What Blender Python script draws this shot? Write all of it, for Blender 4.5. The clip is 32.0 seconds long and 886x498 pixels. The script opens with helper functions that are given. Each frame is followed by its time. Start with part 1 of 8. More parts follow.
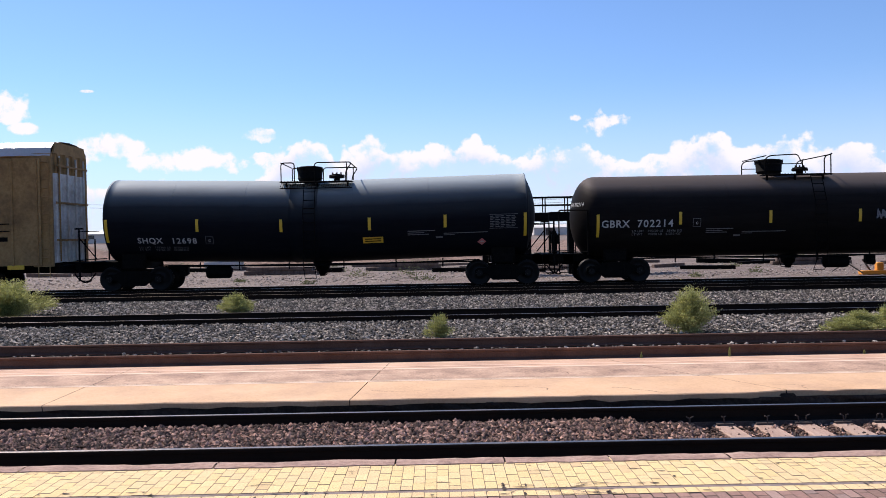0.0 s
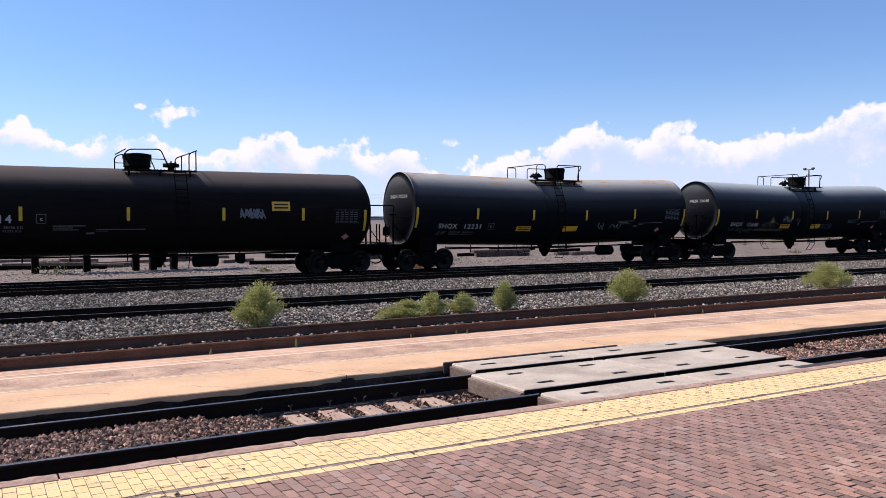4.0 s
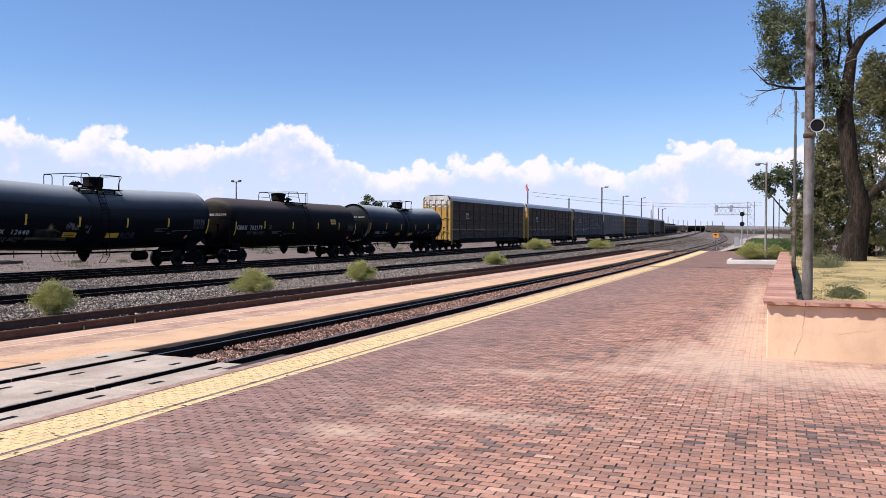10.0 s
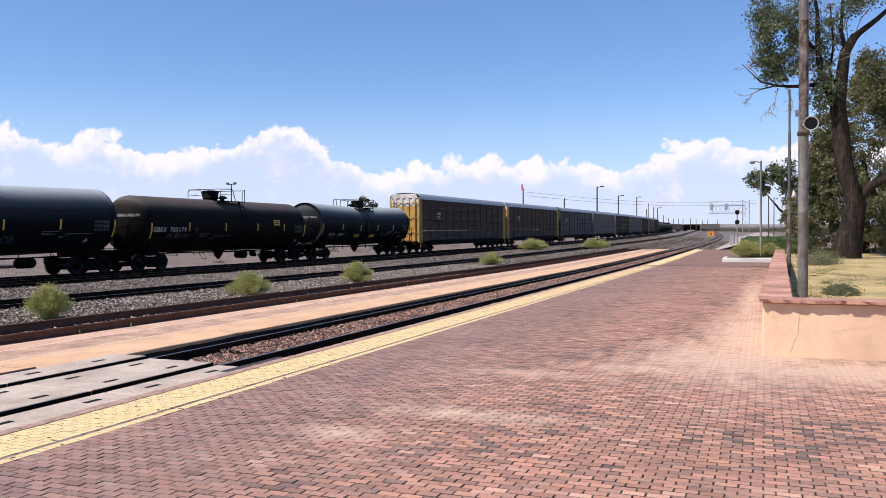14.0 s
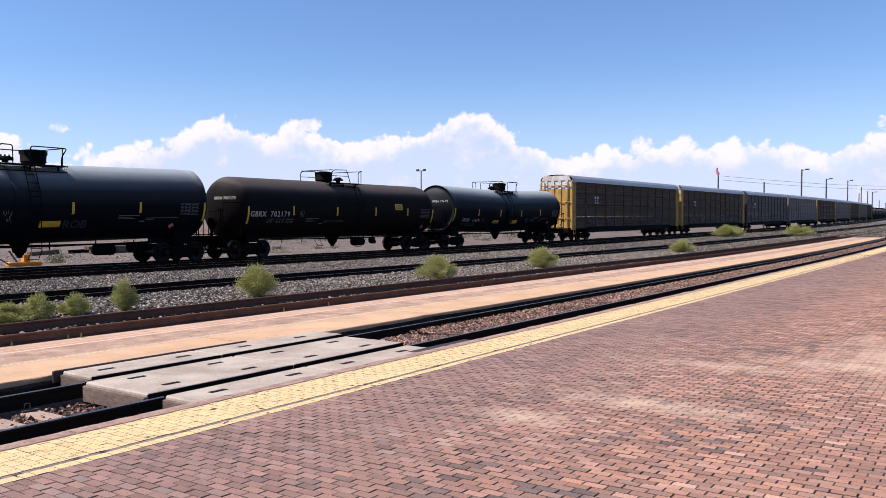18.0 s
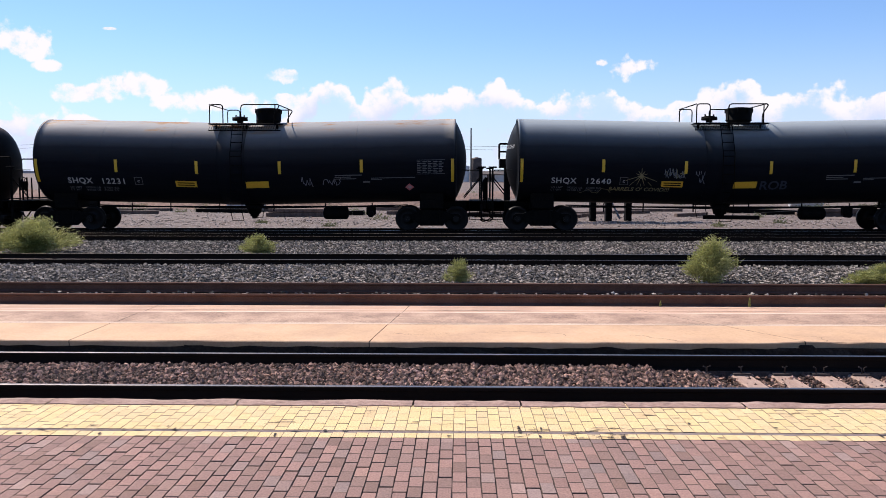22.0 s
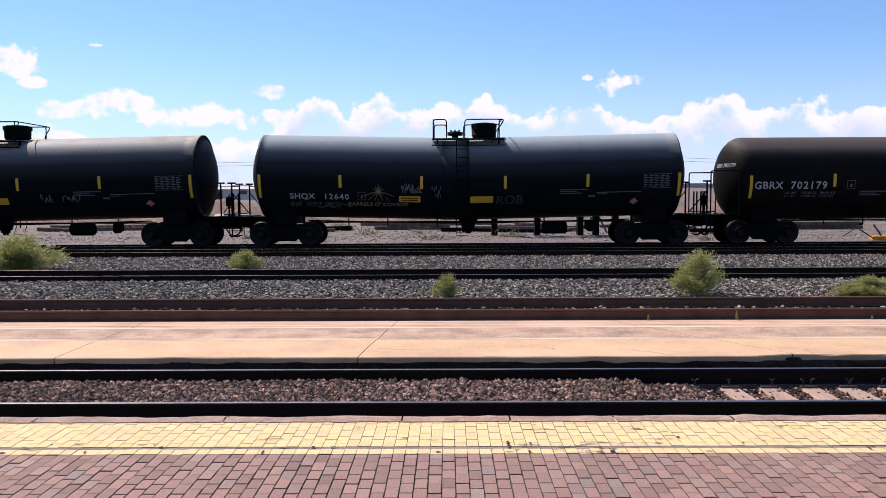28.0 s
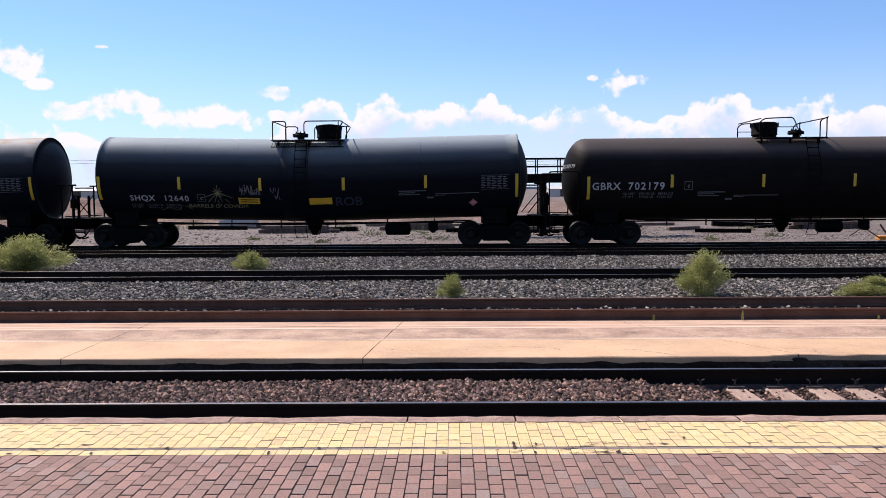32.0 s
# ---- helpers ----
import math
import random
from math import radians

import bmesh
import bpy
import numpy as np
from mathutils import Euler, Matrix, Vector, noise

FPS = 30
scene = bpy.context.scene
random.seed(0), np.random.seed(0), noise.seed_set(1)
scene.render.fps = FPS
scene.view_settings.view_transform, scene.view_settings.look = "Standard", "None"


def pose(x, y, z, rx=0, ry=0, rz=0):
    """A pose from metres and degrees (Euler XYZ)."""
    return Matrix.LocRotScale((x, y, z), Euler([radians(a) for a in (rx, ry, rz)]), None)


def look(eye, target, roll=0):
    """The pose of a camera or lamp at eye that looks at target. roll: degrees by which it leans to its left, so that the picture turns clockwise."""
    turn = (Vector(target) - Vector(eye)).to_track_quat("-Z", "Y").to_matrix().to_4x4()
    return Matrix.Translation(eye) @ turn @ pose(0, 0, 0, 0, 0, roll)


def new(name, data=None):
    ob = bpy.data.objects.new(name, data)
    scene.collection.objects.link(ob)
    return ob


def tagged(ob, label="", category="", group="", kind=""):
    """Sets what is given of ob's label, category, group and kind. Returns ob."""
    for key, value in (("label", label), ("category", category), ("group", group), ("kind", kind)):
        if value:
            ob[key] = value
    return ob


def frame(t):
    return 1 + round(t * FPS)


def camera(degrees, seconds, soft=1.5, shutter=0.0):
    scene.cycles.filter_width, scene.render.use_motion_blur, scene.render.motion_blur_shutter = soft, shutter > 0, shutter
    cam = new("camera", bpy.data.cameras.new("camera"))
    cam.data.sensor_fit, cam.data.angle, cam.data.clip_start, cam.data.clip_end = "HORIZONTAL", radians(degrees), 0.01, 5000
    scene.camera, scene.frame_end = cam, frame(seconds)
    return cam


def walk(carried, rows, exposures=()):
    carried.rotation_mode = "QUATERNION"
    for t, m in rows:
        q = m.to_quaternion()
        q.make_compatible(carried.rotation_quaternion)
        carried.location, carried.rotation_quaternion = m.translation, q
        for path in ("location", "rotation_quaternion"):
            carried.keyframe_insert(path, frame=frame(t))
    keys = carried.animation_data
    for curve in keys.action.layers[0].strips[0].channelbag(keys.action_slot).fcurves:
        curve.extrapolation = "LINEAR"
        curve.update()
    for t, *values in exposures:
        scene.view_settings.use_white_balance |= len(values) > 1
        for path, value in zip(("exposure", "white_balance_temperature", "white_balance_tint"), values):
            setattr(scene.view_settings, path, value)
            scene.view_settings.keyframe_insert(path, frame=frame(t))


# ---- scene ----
# The camera stands on the platform and is turned by hand.
# Metres: x runs along the tracks, y across them towards the train, z is up from the platform's bricks.
EYE = Vector((0.0, 0.0, 1.95))
cam = camera(57.0, 32.0, soft=0.42)


def aim(yaw, pitch, roll):
    a, b = radians(yaw), radians(pitch)
    way = Vector((-math.sin(a) * math.cos(b), math.cos(a) * math.cos(b), math.sin(b)))
    return look(EYE, EYE + way, roll)


ROWS = [
    (0.0, -0.30, -0.92, -1.01),
    (0.5, 0.27, -1.04, -0.87),
    (1.0, 0.62, -1.16, -0.64),
    (1.5, 0.53, -1.20, -0.41),
    (2.0, -0.55, -1.12, -0.16),
    (2.5, -3.74, -1.11, -0.14),
    (3.0, -9.82, -1.18, -0.15),
    (3.5, -19.24, -1.36, -0.20),
    (4.0, -29.86, -1.59, -0.36),
    (4.5, -39.54, -1.72, -0.35),
    (6.5, -63.28, -0.79, -0.40),
    (7.0, -64.91, -0.79, -0.48),
    (7.5, -65.87, -0.88, -0.40),
    (8.0, -66.41, -0.99, -0.25),
    (8.5, -66.87, -1.06, -0.10),
    (9.0, -67.35, -1.11, 0.13),
    (9.5, -67.78, -1.09, 0.20),
    (10.0, -68.22, -1.05, 0.30),
    (10.5, -68.54, -0.99, 0.36),
    (11.0, -68.71, -0.94, 0.36),
    (11.5, -68.76, -0.99, 0.33),
    (12.0, -68.83, -1.06, 0.25),
    (12.5, -68.89, -1.10, 0.19),
    (13.0, -68.93, -1.07, 0.10),
    (13.5, -68.79, -1.01, -0.05),
    (14.0, -68.51, -1.00, -0.18),
    (14.5, -68.07, -1.02, -0.28),
    (16.5, -67.15, -1.06, -0.16),
    (17.0, -66.15, -1.12, -0.09),
    (17.5, -63.03, -1.38, 0.10),
    (18.0, -55.53, -2.00, 0.04),
    (18.5, -41.71, -2.77, 0.11),
    (19.0, -23.56, -3.53, 0.27),
    (19.5, -8.49, -3.89, 0.13),
    (20.0, -1.93, -4.19, -0.02),
    (20.5, 0.31, -4.46, -0.05),
    (21.0, 1.00, -4.63, -0.02),
    (21.5, 1.19, -4.75, 0.00),
    (22.0, 1.19, -4.78, 0.02),
    (22.5, 1.14, -4.73, 0.08),
    (23.0, 1.09, -4.61, 0.12),
    (23.5, 1.07, -4.48, 0.12),
    (24.0, 0.99, -4.36, 0.08),
    (24.5, 0.90, -4.30, 0.01),
    (25.0, 0.77, -4.24, -0.12),
    (25.5, 0.63, -4.18, -0.17),
    (27.5, 0.40, -3.86, -0.25),
    (28.0, 0.34, -3.74, -0.26),
    (28.5, 0.33, -3.67, -0.27),
    (29.0, 0.34, -3.63, -0.34),
    (29.5, 0.35, -3.61, -0.42),
    (30.0, 0.36, -3.57, -0.50),
    (30.5, 0.38, -3.56, -0.52),
    (31.0, 0.44, -3.60, -0.47),
    (31.5, 0.57, -3.65, -0.46),
    (32.0, 0.70, -3.70, -0.38),
]
walk(cam, [(t, aim(yaw, pitch, roll)) for t, yaw, pitch, roll in ROWS], exposures=[(0.0, 0.30, 6500, 18), (32.0, 0.30, 6500, 18)])

# ---- the layout's main lines ----
PLATFORM_EDGE = 7.15
NEAR_TRACK, OLD_TRACK, THIRD_TRACK, FOURTH_TRACK, TRAIN_TRACK = 8.65, 14.25, 19.5, 27.6, 31.95
GAUGE_HALF = 0.755


def rise(x, y=0.0):
    """The ground climbs slowly away from the station."""
    r = max(0.0, math.hypot(x, y) - 45.0)
    return 0.0085 * r * r / (r + 30.0)


def bend(x):
    """All tracks bear off to the far side beyond the platforms."""
    if x > 290.0:
        return 5.78 + 0.058 * (x - 290.0)
    return (x - 120.0) ** 2 / 5000.0 if x > 120.0 else 0.0


def steps(a, b, near=1.0, grow=1.06):
    """Stations along x, close together round x = 5 and wider apart far off."""
    out, x = [a], a
    while x < b:
        x += near * max(1.0, abs(x - 5.0) / 12.0)
        out.append(min(x, b))
    return out


# ---- world and sun ----
SUN_WAY = Vector((-0.45, 0.48, 0.77)).normalized()
world = bpy.data.worlds.new("sky")
scene.world = world
world.use_nodes = True

# Cloud tops, in degrees of elevation, against degrees of azimuth from +y towards +x.
CLOUD_TOPS_A = [(-36, 4.3), (-29, 4.5), (-23, 4.0), (-17, 3.9), (-12.6, 4.0), (-10.9, 6.1), (-8.8, 6.9), (-6.9, 5.9), (-4.8, 6.7), (-2.5, 6.4), (0.0, 6.3), (2.8, 6.9), (4.9, 5.7), (6.8, 6.0), (10.0, 6.0), (13.5, 5.1), (16.2, 5.9), (18.6, 6.8), (20.4, 5.5), (22.6, 6.0), (25.0, 5.3), (27.0, 6.0), (30.0, 4.0), (32.0, 4.1)]
CLOUD_TOPS_B = [(32.0, 4.2), (36.8, 5.4), (40.2, 6.9), (43, 5.9), (45.2, 6.8), (47.7, 5.5), (50.6, 6.0), (53.9, 6.3), (58.3, 7.5), (60.7, 6.0), (64, 4.3), (69.6, 5.3), (74.3, 5.2), (78.9, 4.9), (80.5, 4.3), (82.3, 5.0), (86.3, 6.2), (88.5, 5.5), (92, 5.8), (110, 4.5)]
PUFFS = [(-28.0, 8.5, 1.4, 0.8), (-26.4, 7.1, 0.8, 0.3), (-23.1, 9.6, 0.5, 0.12), (-24.5, 5.6, 2.0, 0.5), (-21.6, 6.1, 1.8, 0.6), (-16.6, 5.3, 3.2, 0.6), (-12.1, 7.1, 1.0, 0.35), (-12.1, 5.6, 0.8, 0.25), (9.6, 7.9, 0.5, 0.25), (11.4, 7.5, 1.35, 0.65), (30.1, 5.8, 0.8, 0.35), (45.7, 6.5, 0.9, 0.5)]


def build_world():
    nt = world.node_tree
    nt.nodes.clear()
    add, link = nt.nodes.new, nt.links.new

    def calc(op, a, b=None, c=None):
        node = add("ShaderNodeMath")
        node.operation = op
        for socket, value in zip(node.inputs, (a, b, c)):
            if value is None:
                continue
            if isinstance(value, (int, float)):
                socket.default_value = value
            else:
                link(value, socket)
        return node.outputs[0]

    def soft(value, low, high):
        node = add("ShaderNodeMapRange")
        node.interpolation_type = "SMOOTHSTEP"
        link(value, node.inputs["Value"])
        node.inputs["From Min"].default_value, node.inputs["From Max"].default_value = low, high
        return node.outputs["Result"]

    def noise_at(vector, scale, detail, rough):
        tex = add("ShaderNodeTexNoise")
        tex.inputs["Scale"].default_value, tex.inputs["Detail"].default_value, tex.inputs["Roughness"].default_value = scale, detail, rough
        link(vector, tex.inputs["Vector"])
        return tex.outputs["Fac"]

    def tops(turn, table):
        low, high = table[0][0], table[-1][0]
        node = add("ShaderNodeValToRGB")
        while len(node.color_ramp.elements) < len(table):
            node.color_ramp.elements.new(0.5)
        for e, (a, top) in zip(node.color_ramp.elements, table):
            e.position, e.color = (a - low) / (high - low), (top / 10,) * 3 + (1,)
        node.color_ramp.interpolation = "CARDINAL"
        link(calc("DIVIDE", calc("SUBTRACT", turn, low), high - low), node.inputs[0])
        return calc("MULTIPLY", node.outputs[0], 10.0)

    out, back = add("ShaderNodeOutputWorld"), add("ShaderNodeBackground")
    sky = add("ShaderNodeTexSky")
    sky.sky_type, sky.sun_disc = "NISHITA", False
    sky.sun_elevation = math.asin(SUN_WAY.z)
    sky.sun_rotation = math.atan2(SUN_WAY.x, SUN_WAY.y)
    sky.altitude, sky.air_density, sky.dust_density, sky.ozone_density = 1480.0, 1.2, 0.3, 3.0
    way = add("ShaderNodeTexCoord").outputs["Generated"]
    split = add("ShaderNodeSeparateXYZ")
    link(way, split.inputs[0])
    turn = calc("DEGREES", calc("ARCTAN2", split.outputs[0], split.outputs[1]))
    height = calc("DEGREES", calc("ARCSINE", split.outputs[2]))
    wide = noise_at(way, 9.0, 3.0, 0.5)
    billow = noise_at(way, 34.0, 7.0, 0.62)
    shade = noise_at(way, 22.0, 6.0, 0.6)
    # rounded heads, large and small
    heads = 0.0
    for scale, high in ((26.0, 1.5), (62.0, 0.75), (140.0, 0.3)):
        cells = add("ShaderNodeTexVoronoi")
        cells.feature = "SMOOTH_F1"
        cells.inputs["Scale"].default_value, cells.inputs["Smoothness"].default_value = scale, 0.25
        bent = add("ShaderNodeVectorMath")
        bent.operation = "MULTIPLY_ADD"
        drift = add("ShaderNodeTexNoise")
        drift.inputs["Scale"].default_value, drift.inputs["Detail"].default_value = scale * 0.8, 2.0
        link(way, drift.inputs["Vector"])
        link(drift.outputs["Color"], bent.inputs[0])
        bent.inputs[1].default_value = (0.6 / scale,) * 3
        link(way, bent.inputs[2])
        link(bent.outputs[0], cells.inputs["Vector"])
        heads = calc("ADD", heads, calc("MULTIPLY", calc("SUBTRACT", 0.46, cells.outputs["Distance"]), high))
    ruffle = calc("ADD", calc("ADD", heads, calc("MULTIPLY", calc("SUBTRACT", billow, 0.5), 1.9)), calc("MULTIPLY", calc("SUBTRACT", wide, 0.5), 0.8))
    top = calc("ADD", calc("MULTIPLY", tops(turn, CLOUD_TOPS_A), calc("LESS_THAN", turn, 32.0)), calc("MULTIPLY", tops(turn, CLOUD_TOPS_B), calc("GREATER_THAN", turn, 31.999)))
    field = calc("SUBTRACT", calc("ADD", calc("ADD", top, 0.05), ruffle), height)
    mask = soft(field, -0.06, 0.34)
    for a, e, w, h in PUFFS:
        dx = calc("DIVIDE", calc("SUBTRACT", turn, a), w)
        dz = calc("DIVIDE", calc("SUBTRACT", height, e), h)
        far = calc("SQRT", calc("ADD", calc("MULTIPLY", dx, dx), calc("MULTIPLY", dz, dz)))
        blob = calc("ADD", calc("SUBTRACT", 1.0, far), calc("ADD", calc("MULTIPLY", heads, 0.75), calc("MULTIPLY", calc("SUBTRACT", billow, 0.5), 2.6)))
        mask = calc("MAXIMUM", mask, soft(blob, -0.42, 0.1))
    # openings low in the bank, and haze towards the ground
    holes = soft(calc("ADD", calc("ADD", shade, calc("MULTIPLY", calc("SUBTRACT", billow, 0.5), 0.5)), calc("MULTIPLY", soft(field, 0.2, 2.6), -0.15)), 0.34, 0.50)
    thin = calc("ADD", 0.62, calc("MULTIPLY", calc("LESS_THAN", turn, 32.0), -0.38))
    mask = calc("MULTIPLY", mask, calc("ADD", thin, calc("MULTIPLY", holes, calc("SUBTRACT", 1.0, thin))))
    lit = soft(calc("ADD", calc("ADD", calc("MULTIPLY", billow, 0.8), calc("MULTIPLY", heads, 0.22)), calc("ADD", calc("MULTIPLY", shade, 0.6), calc("MULTIPLY", soft(field, 0.1, 2.4), -0.42))), 0.30, 0.66)
    cloud = mixed(nt, lit, (0.56, 0.64, 0.82), (0.80, 0.80, 0.82))
    scaled = add("ShaderNodeVectorMath")
    scaled.operation = "SCALE"
    scaled.inputs["Scale"].default_value = 0.102
    link(mixed(nt, 1.0, sky.outputs[0], (0.80, 0.985, 1.19), "MULTIPLY"), scaled.inputs[0])
    haze = soft(height, 11.0, -1.0)
    clear = mixed(nt, calc("MULTIPLY", haze, 0.68), scaled.outputs[0], (0.53, 0.64, 0.82))
    link(mixed(nt, mask, clear, cloud), back.inputs["Color"])
    back.inputs["Strength"].default_value = 1.0
    link(back.outputs[0], out.inputs["Surface"])


sun = new("sun", bpy.data.lights.new("sun", "SUN"))
sun.data.energy, sun.data.angle, sun.data.color = 5.0, radians(0.53), (1.0, 0.935, 0.81)
sun.matrix_basis = look(SUN_WAY * 50, (0, 0, 0))

# ---- materials ----
def ramp(nt, fac, stops):
    node = nt.nodes.new("ShaderNodeValToRGB")
    while len(node.color_ramp.elements) < len(stops):
        node.color_ramp.elements.new(0.5)
    for e, (p, c) in zip(node.color_ramp.elements, stops):
        e.position, e.color = p, (*c, 1.0) if len(c) == 3 else c
    nt.links.new(fac, node.inputs[0])
    return node.outputs[0]


def noise_tex(nt, scale, detail=4.0, rough=0.55, stretch=None, vector=None):
    tex = nt.nodes.new("ShaderNodeTexNoise")
    tex.inputs["Scale"].default_value, tex.inputs["Detail"].default_value, tex.inputs["Roughness"].default_value = scale, detail, rough
    if vector is None:
        vector = nt.nodes.new("ShaderNodeTexCoord").outputs["Object"]
    if stretch:
        mapping = nt.nodes.new("ShaderNodeMapping")
        mapping.inputs["Scale"].default_value = stretch
        nt.links.new(vector, mapping.inputs[0])
        vector = mapping.outputs[0]
    nt.links.new(vector, tex.inputs["Vector"])
    return tex.outputs["Fac"]


def mixed(nt, fac, a, b, mode="MIX"):
    node = nt.nodes.new("ShaderNodeMix")
    node.data_type, node.blend_type = "RGBA", mode
    for socket, value in ((node.inputs[0], fac), (node.inputs[6], a), (node.inputs[7], b)):
        if isinstance(value, (int, float)):
            socket.default_value = value
        elif isinstance(value, tuple):
            socket.default_value = (*value, 1.0)
        else:
            nt.links.new(value, socket)
    return node.outputs[2]


def material(name, colors, rough=0.8, metal=0.0, grain=40.0, stain=1.2, bump=0.15, depth=0.004, island=0.0, picks=0.0, stretch=None, dirt=None, dirt_amount=0.5, dirt_scale=0.8, spec=0.5, world_space=False):
    """colors: two or three tones between which grain and stains wander. island / picks: how far loose islands or single pieces differ."""
    mat = bpy.data.materials.new(name)
    mat.use_nodes = True
    nt = mat.node_tree
    bsdf = nt.nodes["Principled BSDF"]
    vector = nt.nodes.new("ShaderNodeNewGeometry").outputs["Position"] if world_space else nt.nodes.new("ShaderNodeTexCoord").outputs["Object"]
    fine = noise_tex(nt, grain, 5.0, 0.65, stretch, vector)
    large = noise_tex(nt, stain, 4.0, 0.6, stretch, vector)
    both = nt.nodes.new("ShaderNodeMix")
    both.inputs[0].default_value = 0.5
    nt.links.new(fine, both.inputs[2])
    nt.links.new(large, both.inputs[3])
    stops = [(0.34 + 0.32 * i / max(1, len(colors) - 1), c) for i, c in enumerate(colors)]
    color = ramp(nt, both.outputs[0], stops)
    if island or picks:
        value = nt.nodes.new("ShaderNodeNewGeometry").outputs["Random Per Island"] if island else nt.nodes.new("ShaderNodeObjectInfo").outputs["Random"]
        amount = island or picks
        stops = [(0.0, (1 - amount,) * 3), (1.0, (1 + amount,) * 3)]
        if amount > 0.85:
            # many dark stones, some pale ones
            stops = [(0.0, (0.14,) * 3), (0.45, (0.46,) * 3), (0.75, (1.15,) * 3), (1.0, (2.3,) * 3)]
        tone = ramp(nt, value, stops)
        color = mixed(nt, 1.0, color, tone, "MULTIPLY")
    if dirt:
        spots = ramp(nt, noise_tex(nt, dirt_scale, 6.0, 0.7, None, vector), [(0.45, (0, 0, 0)), (0.68, (dirt_amount,) * 3)])
        color = mixed(nt, spots, color, dirt)
    nt.links.new(color, bsdf.inputs["Base Color"])
    bsdf.inputs["Metallic"].default_value = metal
    bsdf.inputs["Specular IOR Level"].default_value = spec
    r = ramp(nt, both.outputs[0], [(0.3, (max(0.03, rough - 0.1),) * 3), (0.7, (min(1.0, rough + 0.1),) * 3)])
    nt.links.new(r, bsdf.inputs["Roughness"])
    if bump:
        node = nt.nodes.new("ShaderNodeBump")
        node.inputs["Strength"].default_value, node.inputs["Distance"].default_value = bump, depth
        nt.links.new(fine, node.inputs["Height"])
        nt.links.new(node.outputs[0], bsdf.inputs["Normal"])
    return mat


def plain(name, color, rough=0.6, metal=0.0, spec=0.5):
    return material(name, [tuple(c * 0.85 for c in color), tuple(min(1.0, c * 1.1) for c in color)], rough, metal, 25.0, 1.5, 0.05, 0.002, spec=spec)



SANDY = [(13.5, 0.35, 1.9, 1.2, 0.8), (17.0, 0.3, 4.2, 0.6, 0.8), (12.7, -1.4, 0.9, 2.2, 0.75), (8.3, 3.0, 0.22, 0.75, 0.5), (7.1, 3.95, 0.2, 0.32, 0.55), (11.1, 3.0, 0.25, 0.8, 0.4), (12.0, 1.6, 0.4, 0.8, 0.5), (26.0, 0.35, 8.0, 0.3, 0.55), (58.0, 2.4, 3.0, 0.3, 0.5), (5.6, 0.6, 0.25, 0.5, 0.45)]


